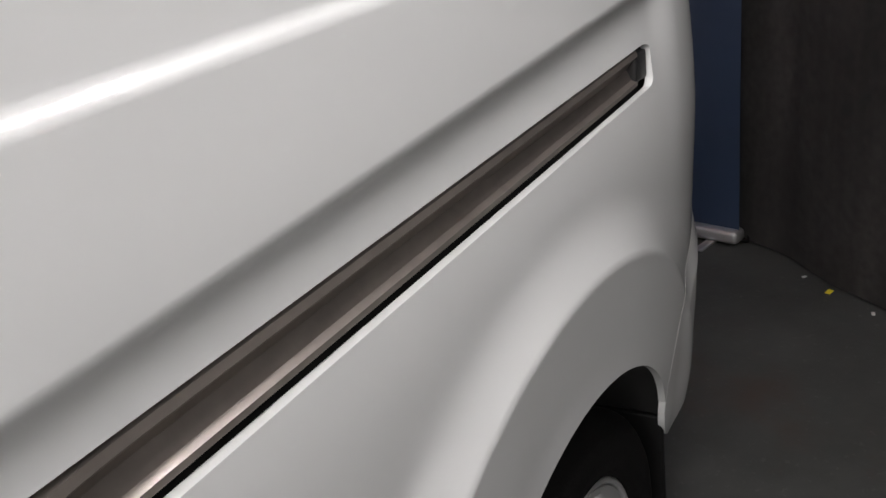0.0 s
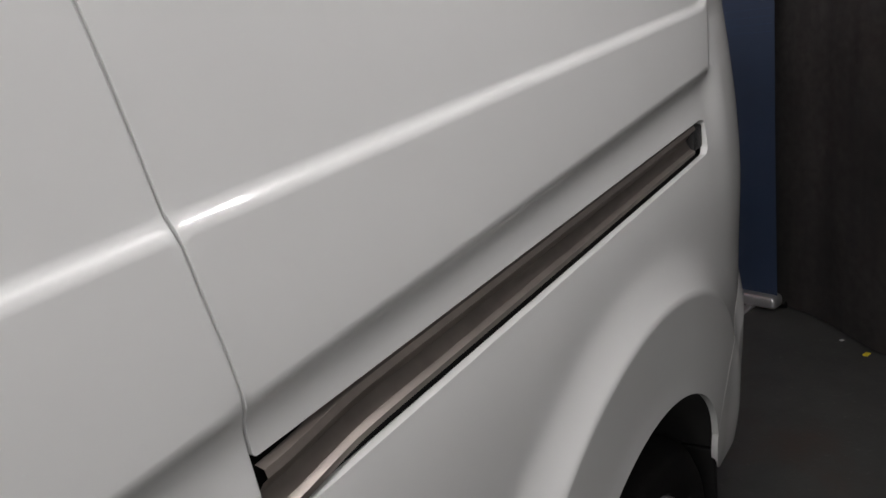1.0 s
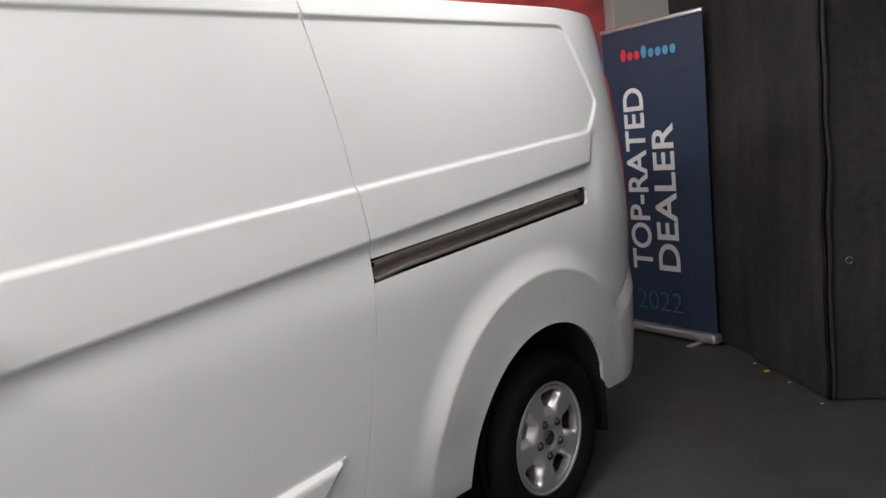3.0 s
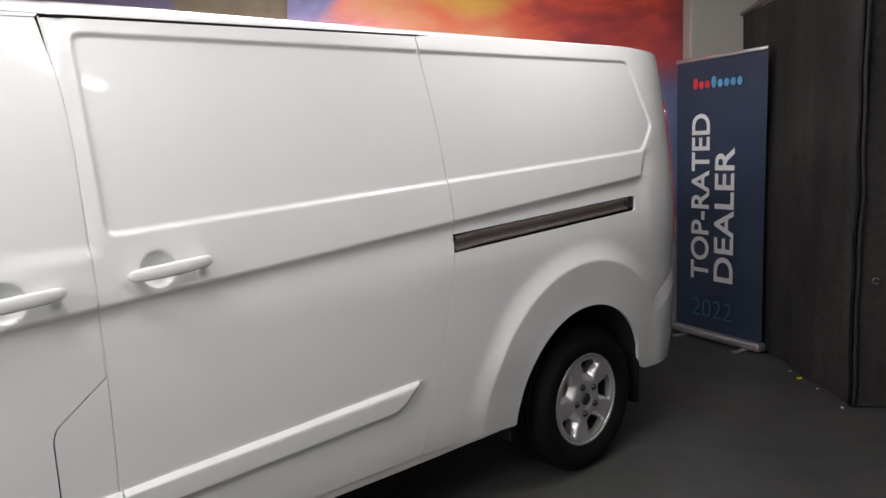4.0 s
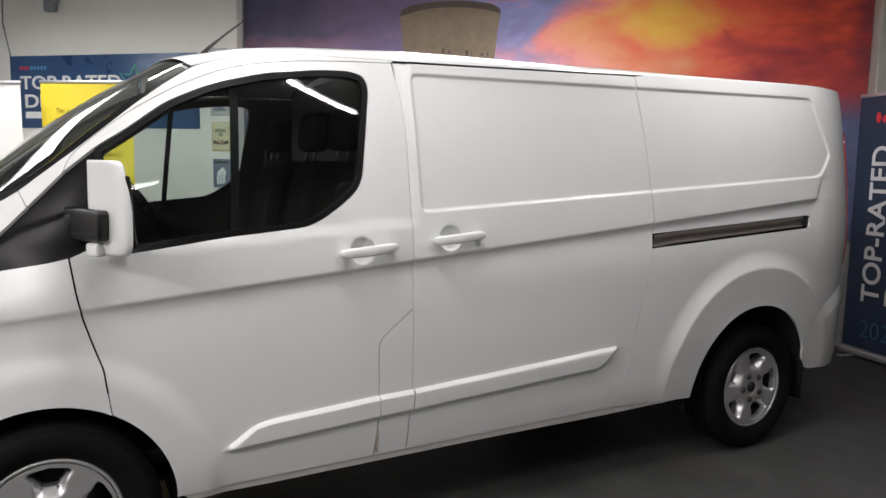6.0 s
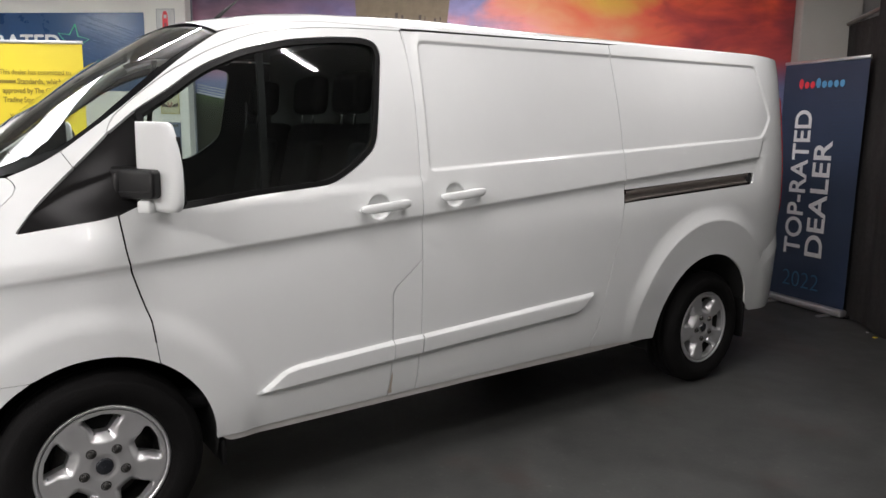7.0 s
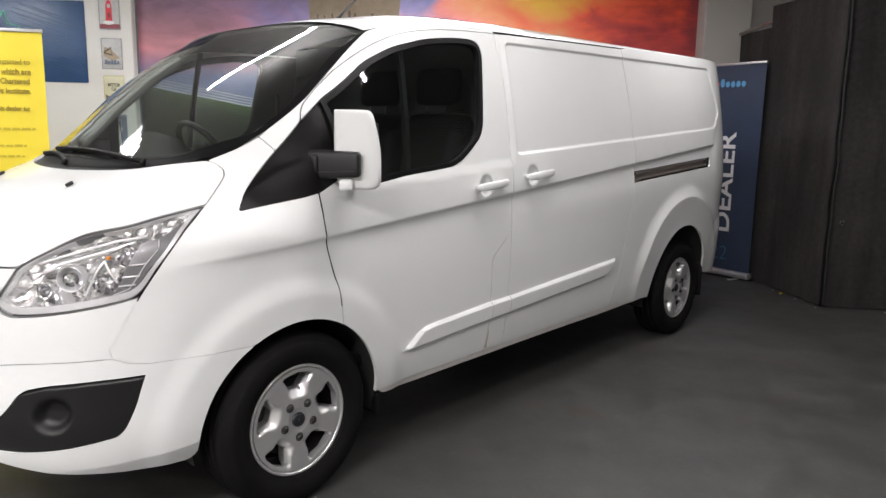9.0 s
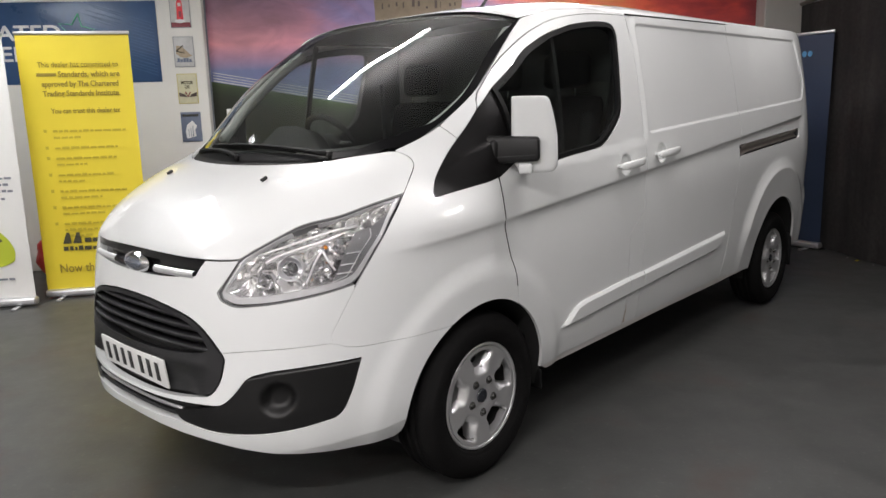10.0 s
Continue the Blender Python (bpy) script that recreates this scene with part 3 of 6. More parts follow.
def sail_chart(x, z):
    """The cover ahead of the window: set back above a fold that runs from its tip to the mirror arm."""
    x, z = np.asarray(x, float), np.asarray(z, float)
    fold = np.interp(x, [-0.215, -0.12, -0.04, 0.085, 0.22], [1.150, 1.215, 1.268, 1.318, 1.335])
    return x, side(x, z) + 0.013 * step(0.0, 0.016, z - fold) * step(-0.20, -0.12, x), z


fold_line = [(x, float(np.interp(x, [-0.215, -0.12, -0.04, 0.085, 0.22], [1.150, 1.215, 1.268, 1.318, 1.335])) + d) for x in np.arange(-0.2, 0.2, 0.008) for d in (-0.004, 0.002, 0.008, 0.014, 0.020)]
panel("quarter_cover", skin(inset(sail, 0.0015), sail_chart, extra=fold_line, h=(0.012, 0.012), lift=-0.003), SATIN_BLACK, van, "black plastic cover ahead of the side window")

# side window: pane, rubber surround
pane = inset(WINDOW, 0.012)


def inner_chart(depth):
    def chart(x, z):
        return np.asarray(x, float), side(x, z) + depth, np.asarray(z, float)
    return chart


def pane_chart():
    """The side glass: one smooth bowed sheet just inside the door skin."""
    gx, gz = [q.ravel() for q in np.meshgrid(np.linspace(0.15, 1.1, 30), np.linspace(1.2, 1.82, 30))]
    ok = within(gx, gz, WINDOW)
    gx, gz = gx[ok], gz[ok]
    terms = lambda x, z: np.stack([np.ones_like(x), x, z, x * x, x * z, z * z, x**3, x * x * z], 1)
    k = np.linalg.lstsq(terms(gx, gz), side(gx, gz), rcond=None)[0]

    def chart(x, z):
        x, z = np.asarray(x, float), np.asarray(z, float)
        return x, terms(x, z) @ k + 0.016, z
    return chart


PANE = pane_chart()
window = panel("side_window", skin(pane, PANE, h=(0.03, 0.03), rim=0.004), SIDE_GLASS, van, "dark tinted side window", both=False)
twin = mirrored(skin(pane, PANE, h=(0.03, 0.03), rim=0.004))
far_window = part("side_window", twin[0], twin[1], FAR_GLASS_CUT_GLOSS, van, flat_from=twin[2])
for w in (window, far_window):
    w.visible_shadow = False
panel("window_seal", skin(inset(WINDOW, 0.001), side_chart, h=(0.02, 0.02), holes=(inset(WINDOW, 0.020),), lift=-0.002, rim=0.02), SEAL, van)

# upright post that splits each door window
for owner, flip, at, lean in ((front_door, lambda q: q, 0.605, 0.04), (far_door, lambda q: mirrored(q)[:2], 0.618, 0.08)):
    v = []
    for z in np.linspace(1.225, 1.83, 16):
        x = at + lean * (z - 1.5)
        y = float(PANE(np.array([x]), np.array([z]))[1][0]) + 0.030
        v += [(x + dx, y + dy, z) for dx, dy in ((-0.012, 0.0), (0.012, 0.0), (0.013, 0.018), (-0.013, 0.018))]
    f = [(4 * i + k, 4 * i + (k + 1) % 4, 4 * i + 4 + (k + 1) % 4, 4 * i + 4 + k) for i in range(15) for k in range(4)]
    part("window_post", *flip((v, f)), SEAL, owner, "black upright post in the door window", smooth=False)

# grime at the foot of the filler panel's seam
grime = [(1.106, 0.372), (1.114, 0.44), (1.120, 0.475), (1.124, 0.44), (1.121, 0.40), (1.126, 0.372)]
panel("grime_streak", skin(grime, side_chart, h=(0.006, 0.006), lift=0.0012, rim=0), GRIME, van, both=False)

# side rub strip in three lengths
STRIP = [(0.525, 0.487), (0.64, 0.571), (0.70, 0.583), (1.118, 0.611), (1.273, 0.616), (2.321, 0.680), (2.279, 0.638), (2.237, 0.596), (2.19, 0.573), (1.268, 0.520), (1.120, 0.513), (0.57, 0.479)]


def strip_chart(x, z):
    d = np.clip(edge_distance(np.asarray(x, float), np.asarray(z, float), STRIP), 0, 1)
    return np.asarray(x, float), side(x, z) - 0.003 - 0.016 * np.clip(d / 0.017, 0, 1), np.asarray(z, float)


strip_edge = [p for d in (0.0145, 0.0172, 0.0200) for p in resample(inset(STRIP, d), 0.006)]
for piece in ([STRIP[0], STRIP[1], STRIP[2], STRIP[3], (1.120, 0.513), STRIP[11]],
              [(1.118, 0.611), (1.264, 0.616), (1.259, 0.520), (1.120, 0.513)],
              [(1.266, 0.616), *STRIP[5:9], (1.261, 0.520)]):
    panel("rub_strip", skin(inset(piece, 0.0016), strip_chart, h=(0.012, 0.008), extra=strip_edge, rim=0.022), WHITE, van)

# door handles over their cups
for (hx, hz), lock in zip(HANDLES, (False, True)):
    bar = []
    length = 0.116
    rise = 0.086
    for i in range(25):
        t = math.sin(math.pi / 2 * (-1 + i / 12))
        x = hx + t * length
        z = hz + t * length * rise
        taper = math.sqrt(max(0.0, 1 - abs(t) ** 9)) + 0.02
        half = 0.0190 * (1 - 0.12 * t * t) * taper
        out = 0.036 - 0.016 * t * t
        y = float(side(hx, hz - 0.0)) * 0 + 0.006 - out
        bar.append([(x, y + 0.011 * taper * math.copysign(abs(math.sin(a)) ** 0.6, math.sin(a)), z + half * math.copysign(abs(math.cos(a)) ** 0.6, math.cos(a))) for a in np.linspace(0, 2 * math.pi, 13)[:-1]])
    vs = [p for ring in bar for p in ring]
    fs = [(i * 12 + k, i * 12 + (k + 1) % 12, (i + 1) * 12 + (k + 1) % 12, (i + 1) * 12 + k) for i in range(24) for k in range(12)]
    fs += [tuple(range(12)), tuple(24 * 12 + k for k in range(12))[::-1]]
    feet = [box(hx + k * 0.086 - 0.012, hx + k * 0.086 + 0.012, -0.010, 0.024, hz + k * 0.0075 - 0.008, hz + k * 0.0075 + 0.008, 0.004) for k in (-1, 1)]
    v, f = join((vs, fs), *feet)
    owner = sliding_door if lock else front_door
    handle = part("door_handle", v, f, WHITE, owner, "white bar handle over a round cup")
    if lock:
        v, f = box(hx + 0.058, hx + 0.0605, -0.0325, -0.010, hz - 0.010, hz + 0.021, 0.0005)
        part("lock_gap", v, f, INK, handle)

# the sliding door's rail in its channel
v, f = join(box(2.480, 3.635, 0.055, 0.060, 1.08, 1.28, 0))
part("rail_channel", v, f, VOID, van)
rail_rows = []
for x in np.linspace(2.491, 3.575, 60):
    zc = 1.156 + 0.0605 * (x - 2.49)
    swing = 0.010 * (1 - step(2.49, 2.62, x))
    rail_rows.append([(x, float(side(x, zc)) + 0.018 - swing + d, zc + 1.32 * h - 0.004 * (1 - float(step(2.49, 2.66, x)))) for d, h in
                      ((0.0, 0.022), (-0.012, 0.021), (-0.014, 0.015), (-0.006, 0.010), (0.004, 0.0), (-0.004, -0.012), (-0.012, -0.015), (-0.012, -0.020), (0.0, -0.022))])
vs = [p for row in rail_rows for p in row]
fs = [(i * 9 + k, i * 9 + k + 1, i * 9 + k + 10, i * 9 + k + 9) for i in range(59) for k in range(8)]
part("door_rail", vs, fs, STEEL, van, "bare steel sliding door rail", smooth=False)
v, f = box(3.570, 3.618, 0.030, 0.075, 1.200, 1.246, 0.004)
part("rail_stop", v, f, TRIM, van)

# roof


def roof_cap():
    base, aim, edge_power = [], [], []
    for a in np.linspace(90, 35, 24):
        y_share = (a - 35) / 55
        z = 1.820 + 0.063 * math.sin(min(1, y_share * 1.25) * math.pi / 2)
        x, y = front(a, z)
        base.append((float(x), float(y), z))
        edge_power.append(1.0 - 0.4 * (1 - y_share))
    xs = np.concatenate([np.linspace(0.53, 3.45, 80), 3.45 + TAIL_RUN * np.linspace(0.02, 1, 40) ** 0.6])
    for x in xs:
        z = float(roof_edge_z(x))
        y = float(side(x, z)) if x < TAIL else float(YC - (YC - flank(z)) * max(0.0, 1 - ((x - 3.45) / TAIL_RUN) ** N_REAR) ** (1 / N_REAR))
        base.append((float(x), min(y, YC), z))
        edge_power.append(0.55)
    rows = []
    ks = [0, 0.004, 0.012, 0.025, 0.045, 0.075, 0.12, 0.18, 0.26, 0.36, 0.5, 0.66, 0.82, 1.0]
    for k in ks:
        row = []
        for (x, y, z), e in zip(base, edge_power):
            tx = min(max(x, 1.0), 3.7)
            top = 1.932 + 0.052 * float(step(0.45, 1.5, x + (tx - x) * k))
            row.append((x + (tx - x) * k, y + (YC - y) * k, z + (top - z) * (1 - (1 - k) ** 3.0) ** e))
        rows.append(row)
    k = len(base)
    vs = [p for row in rows for p in row]
    fs = [(r * k + i, r * k + i + 1, (r + 1) * k + i + 1, (r + 1) * k + i) for r in range(len(ks) - 1) for i in range(k - 1)]
    far = [(p[0], 2 * YC - p[1], p[2]) for p in vs]
    return join((vs, [q[::-1] for q in fs]), (far, fs))


v, f = roof_cap()
part("roof", v, f, WHITE, van, "white painted roof")
cab_roof = [q for q in f if all(v[i][0] < 1.36 for i in q)]
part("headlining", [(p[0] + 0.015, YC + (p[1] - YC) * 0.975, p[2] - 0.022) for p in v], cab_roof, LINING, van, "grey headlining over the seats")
v, f = join(*[tube([(x, float(side(x, roof_edge_z(x))) - 0.001, float(roof_edge_z(x)) - 0.004) for x in np.linspace(1.215, 2.44, 30)], 0.0030, 6)])
part("roof_gutter", v, f, SEAL, van)

# bonnet, bumper, grille
def near(points):
    """Nose outline from (x, z) or (y, z, 'y') points of the near half."""
    return [(a_at(p[0], p[1]), p[1]) if len(p) == 2 else (a_of(p[0], p[1]), p[1]) for p in points]


def across(half):
    """The half outline, which starts and ends at the middle, and its twin."""
    return half + [(180 - a, z) for a, z in half[::-1] if a < 89.99]


NOSE = (0.017, 1.0)
BONNET_LEAD = [(0.99, 0.972, "y"), (0.80, 0.970, "y"), (0.65, 0.967, "y"), (0.52, 0.968, "y")]
LAMP_TOP = [(-0.797, 0.974), (-0.771, 0.996), (-0.681, 1.054), (-0.635, 1.078), (-0.59, 1.091), (-0.531, 1.103), (-0.438, 1.131), (-0.296, 1.163)]
HOOD_SIDE = [(-0.262, 1.190), (-0.2285, 1.220), (-0.194, 1.2517), (-0.183, 1.275), (-0.189, 1.291), (-0.2026, 1.3025)]
HOOD_REAR = [(0.345, 1.2855, "y"), (0.434, 1.270, "y"), (0.52, 1.262, "y"), (0.67, 1.256, "y"), (0.82, 1.252, "y"), (0.99, 1.250, "y")]
bonnet_line = across(near(BONNET_LEAD + LAMP_TOP + HOOD_SIDE + HOOD_REAR))
bonnet = panel("bonnet", skin(inset_scaled(bonnet_line, 0.0011, NOSE), front_chart, h=(0.016, 0.010), scale=NOSE), WHITE, van, "white painted bonnet", both=False)

LAMP_LOW = [(-0.548, 0.884), (-0.62, 0.862), (-0.708, 0.841), (-0.775, 0.825), (-0.833, 0.815)]
upper = near([(0.99, 0.968, "y"), (0.80, 0.966, "y"), (0.65, 0.963, "y"), (0.52, 0.964, "y"), (0.433, 0.970, "y"), (0.46, 0.92, "y"), (0.500, 0.861, "y"), (0.487, 0.836, "y"), (0.436, 0.815, "y")]
             + LAMP_LOW[::-1][1:] + [(-0.599, 0.781), (-0.631, 0.715), (-0.622, 0.690), (-0.809, 0.673), (-0.868, 0.658)]
             + [(0.459, 0.640, "y"), (0.536, 0.725, "y"), (0.60, 0.765, "y"), (0.70, 0.790, "y"), (0.85, 0.806, "y"), (0.99, 0.810, "y")])
slot_hole = across(near([(0.99, 0.955, "y"), (0.70, 0.952, "y"), (0.575, 0.950, "y"), (0.60, 0.908, "y"), (0.75, 0.893, "y"), (0.99, 0.886, "y")]))
panel("nose_panel", skin(inset_scaled(across(upper), 0.0013, NOSE), front_chart, h=(0.014, 0.014), holes=(slot_hole,), scale=NOSE, rim=0.03), WHITE, van, "white nose panel between headlight and grille", both=False)
ARCH_FOOT = arc(*FRONT_ARCH, 120.4, 184, 12)
lower = near([(0.99, 0.470, "y"), (0.75, 0.478, "y"), (0.60, 0.492, "y"), (0.513, 0.502, "y"), (0.475, 0.56, "y"), (0.462, 0.635, "y")]
             + [(-0.868, 0.658), (-0.809, 0.673), (-0.622, 0.690), (-0.59, 0.673), (-0.54, 0.666), (-0.425, 0.670), (-0.32, 0.675)]
             + ARCH_FOOT + [(-0.41, 0.292), (-0.563, 0.278), (-0.757, 0.292), (0.432, 0.314, "y"), (0.568, 0.338, "y"), (0.80, 0.350, "y"), (0.99, 0.352, "y")])
FOG = near([(-0.888, 0.474), (-0.86, 0.52), (-0.832, 0.582), (-0.782, 0.604), (-0.672, 0.620), (-0.541, 0.629), (-0.553, 0.59), (-0.572, 0.519), (-0.60, 0.45), (-0.622, 0.423),
            (-0.738, 0.390), (-0.829, 0.373), (-0.904, 0.370), (-0.946, 0.392), (-0.955, 0.43)])
slit = across(near([(0.99, 0.458, "y"), (0.80, 0.461, "y"), (0.64, 0.468, "y"), (0.60, 0.43, "y"), (0.64, 0.392, "y"), (0.80, 0.386, "y"), (0.99, 0.384, "y")]))
mouth = across(near([(0.99, 0.458, "y"), (0.80, 0.461, "y"), (0.68, 0.466, "y")]) + FOG[:14] + near([(0.78, 0.387, "y"), (0.99, 0.384, "y")]))
def tuck_z(x):
    """Height of the fold below which the bumper's end tucks under."""
    return np.interp(x, (-0.84, -0.60, -0.36), (0.290, 0.325, 0.372))


def bumper_chart(a, z):
    x, y = front(a, z)
    m, z = np.radians(np.minimum(a, 180 - np.asarray(a, float))), np.asarray(z, float)
    tuck = 0.26 * np.maximum(tuck_z(x) - z, 0)
    return x + tuck * np.sin(m), y + tuck * np.cos(m) * np.sign(90 - np.asarray(a, float)), z


fold = [(a_at(x, float(tuck_z(x)) + d), float(tuck_z(x)) + d) for x in np.arange(-0.82, -0.385, 0.008) for d in (-0.005, 0.0, 0.005)]
fold += [(180 - a, z) for a, z in fold]
panel("front_bumper", skin(inset_scaled(across(lower), 0.0013, NOSE), bumper_chart, h=(0.014, 0.014), holes=(mouth,), extra=fold, scale=NOSE, rim=0.03), WHITE, van, "white front bumper", both=False)


def nose_inner(depth):
    def chart(a, z):
        x, y = front(a, z)
        k = np.sin(np.radians(a))
        return x + depth * (0.25 + 0.75 * k), y + depth * np.cos(np.radians(a)) * 0.7, np.asarray(z, float)
    return chart


def fog_chart(a, z):
    """The black bumper end, dished round the blanked lamp."""
    x, y = front(a, z)
    m = np.minimum(a, 180 - np.asarray(a, float))
    z = np.asarray(z, float)
    d = np.hypot((m - 50) * 0.017 / 1.25, z - 0.505)
    dish = 0.034 * (1 - step(0.030, 0.066, d)) * (1 - 0.35 * step(0.0, 0.05, z - 0.505)) + 0.004
    edge = np.interp(m, FOG_TOP[0], FOG_TOP[1]) - z
    dish = dish + 0.014 * (1 - step(0.0, 0.016, edge)) * step(0.56, 0.59, z)
    return x + dish * 0.8, y + dish * 0.6 * np.sign(90 - np.asarray(a, float)), np.asarray(z, float)


FOG_TOP = [list(q) for q in zip(*sorted(FOG[2:6]))]
fog_extra = [(a, float(np.interp(a, *FOG_TOP)) - d) for a in np.arange(FOG_TOP[0][0], FOG_TOP[0][-1], 0.6) for d in (0.004, 0.008, 0.012, 0.016, 0.020)] + [(50 + r * math.cos(t) * 1.25 / 0.017, 0.505 + r * math.sin(t)) for r in np.arange(0.006, 0.1, 0.008) for t in np.linspace(0, 6.2, 40)]
panel("bumper_insert", skin(inset_scaled(FOG, 0.002, NOSE), fog_chart, h=(0.012, 0.012), extra=fog_extra, scale=NOSE), INSERT_BLACK, van, "black textured bumper insert with a dished lamp blank")
grille_line = across(near([(0.99, 0.475, "y"), (0.75, 0.483, "y"), (0.60, 0.497, "y"), (0.517, 0.508, "y"), (0.479, 0.56, "y"), (0.467, 0.640, "y"), (0.54, 0.720, "y"), (0.602, 0.760, "y"), (0.70, 0.785, "y"), (0.85, 0.801, "y"), (0.99, 0.805, "y")]))
opening = across(near([(0.99, 0.628, "y"), (0.75, 0.634, "y"), (0.58, 0.645, "y"), (0.525, 0.660, "y"), (0.552, 0.708, "y"), (0.61, 0.745, "y"), (0.70, 0.770, "y"), (0.85, 0.786, "y"), (0.99, 0.790, "y")]))


def grille_chart(a, z):
    """The grille surround: its lower middle draws back under the bumper beam to carry the plate."""
    x, y = front(a, z)
    m = np.minimum(a, 180 - np.asarray(a, float))
    back = step(0.605, 0.50, z) * step(68, 76, m)
    beam = np.exp(-((np.asarray(z, float) - 0.612) / 0.014) ** 2) * step(66.5, 70, m)
    return x + 0.034 * back - 0.007 * beam, y, np.asarray(z, float)


grille = panel("grille", skin(grille_line, grille_chart, h=(0.014, 0.014), holes=(opening,), lift=0.002, scale=NOSE, rim=0.05), TRIM, van, "black grille surround with horizontal slats", both=False)
panel("grille_backing", skin(inset_scaled(grille_line, 0.01, NOSE), nose_inner(0.06), h=(0.04, 0.04), scale=NOSE, rim=0), VOID, grille, both=False)
for z0 in (0.655, 0.690, 0.725, 0.760):
    w = float(np.interp(z0, [0.63, 0.66, 0.708, 0.745, 0.79], [68, 66.8, 69.5, 73.5, 84])) + 0.6
    rows = []
    for a in np.linspace(w, 180 - w, 40):
        bow_z = z0 - 0.012 + 0.020 * math.sin(math.radians(a)) ** 3
        x, y = front(a, bow_z)
        rows.append([(float(x) + dx, float(y), bow_z + dz) for dx, dz in ((0.006, 0.007), (0.0, 0.005), (0.002, -0.004), (0.012, -0.010), (0.045, -0.004), (0.045, 0.006))])
    vs = [p for r in rows for p in r]
    fs = [(i * 6 + k, i * 6 + (k + 1) % 6, (i + 1) * 6 + (k + 1) % 6, (i + 1) * 6 + k) for i in range(39) for k in range(6)]
    part("slat", vs, fs, TRIM, grille)
slot_lip = across(near([(0.99, 0.9705, "y"), (0.80, 0.9685, "y"), (0.65, 0.9655, "y"), (0.560, 0.9660, "y"), (0.577, 0.944, "y"), (0.70, 0.946, "y"), (0.99, 0.948, "y")]))
panel("slot_lip", skin(slot_lip, front_chart, h=(0.012, 0.012), lift=0.0015, scale=NOSE, rim=0.006), GLOSS_BLACK, van, both=False)
panel("slot_backing", skin(inset_scaled(slot_hole, -0.006, NOSE), nose_inner(0.03), h=(0.04, 0.02), scale=NOSE, rim=0), GLOSS_BLACK, van, both=False)
panel("intake_backing", skin(inset_scaled(slit, -0.006, NOSE), nose_inner(0.04), h=(0.04, 0.02), scale=NOSE, rim=0), VOID, van, both=False)
for z0, r, bar_mat in ((0.437, 0.006, ALLOY), (0.412, 0.006, TRIM)):
    v, f = tube([(float(front(a, z0 + 0.0)[0]) + 0.012, float(front(a, z0)[1]), z0) for a in np.linspace(75.5, 104.5, 24)], r, 8)
    part("intake_bar", v, f, bar_mat, van)
# chrome bars and oval badge in the slot
for lo, hi in ((73.2, 85.0), (95.0, 106.8)):
    rows = []
    for a in np.linspace(lo, hi, 16):
        x, y = front(a, 0.918)
        rows.append([(float(x) + 0.001 + 0.013 * math.cos(t), float(y), 0.913 + 0.014 * math.sin(t)) for t in np.linspace(math.pi / 2, 3 * math.pi / 2, 8)])
    vs = [p for r in rows for p in r]
    fs = [(i * 8 + k, i * 8 + k + 1, (i + 1) * 8 + k + 1, (i + 1) * 8 + k) for i in range(15) for k in range(7)]
    part("chrome_bar", vs, fs, SATIN_CHROME, van, "chrome bar beside the badge")


def dome(cx, cy, cz, ry, rz, out, rings=8, turns=32):
    vs, fs = [(cx - out, cy, cz)], []
    for i in range(1, rings + 1):
        q = i / rings
        vs += [(cx - out * math.sqrt(max(0, 1 - q * q)), cy + ry * q * math.cos(2 * math.pi * k / turns), cz + rz * q * math.sin(2 * math.pi * k / turns)) for k in range(turns)]
    fs += [(0, 1 + (k + 1) % turns, 1 + k) for k in range(turns)]
    for i in range(rings - 1):
        b = 1 + i * turns
        fs += [(b + k, b + (k + 1) % turns, b + turns + (k + 1) % turns, b + turns + k) for k in range(turns)]
    return vs, fs


BADGE_X = float(front(90, 0.918)[0])
badge = part("badge", *dome(BADGE_X + 0.010, YC, 0.918, 0.092, 0.041, 0.030), CHROME, van, "oval chrome badge")
part("badge_field", *dome(BADGE_X + 0.001, YC, 0.918, 0.078, 0.031, 0.0235), BADGE, badge)

# number plate with plain bars
PLATE_AT = Matrix.Translation((-0.9525, YC - 0.004, 0.546)) @ pose(0, 0, 0, 0, 0, -90) @ pose(0, 0, 0, 6, 0, 0)
plate = part("number_plate", *moved(box(-0.260, 0.260, 0, 0.010, -0.0555, 0.0555, 0.004), PLATE_AT), PLATE, van, "white number plate with dark bars")
for y in (-0.205, -0.140, -0.075, -0.012, 0.072, 0.137, 0.202):
    part("plate_bar", *moved(box(y - 0.014, y + 0.014, -0.0015, 0.001, -0.035, 0.035, 0), PLATE_AT), INK, plate)

# headlights
LAMP = near([(-0.851, 0.861), (-0.851, 0.836), (-0.833, 0.817), *LAMP_LOW[::-1][1:], (-0.484, 0.984), (-0.419, 1.068), (-0.300, 1.160), *LAMP_TOP[::-1][1:]])
LAMP = [(66.2, 0.862), (65.4, 0.836)] + LAMP[2:]
LAMP_M = [(a * NOSE[0], z) for a, z in LAMP]


def facet(q):
    return np.abs((q % 1.0) * 2 - 1)


def lamp_bowl(a, z):
    """The lamp's silvered bowl: deep in the middle, cut in facets, meeting the skin at the rim."""
    u, v = np.asarray(a, float) * NOSE[0], np.asarray(z, float)
    d = edge_distance(u, v, LAMP_M)
    cut_ = 0.013 * np.sin(u * 62 + 1.5 * np.sin(v * 40)) + 0.010 * np.sin(v * 95 - u * 38) + 0.006 * facet(u * 14 + v * 11)
    return nose_inner(0.016 + (0.045 + cut_) * step(0.004, 0.050, d))(a, z)


def lamp_at(a, z, depth):
    x, y, w = nose_inner(depth)(np.array([a], float), np.array([z], float))
    return Vector((float(x[0]), float(y[0]), float(w[0])))


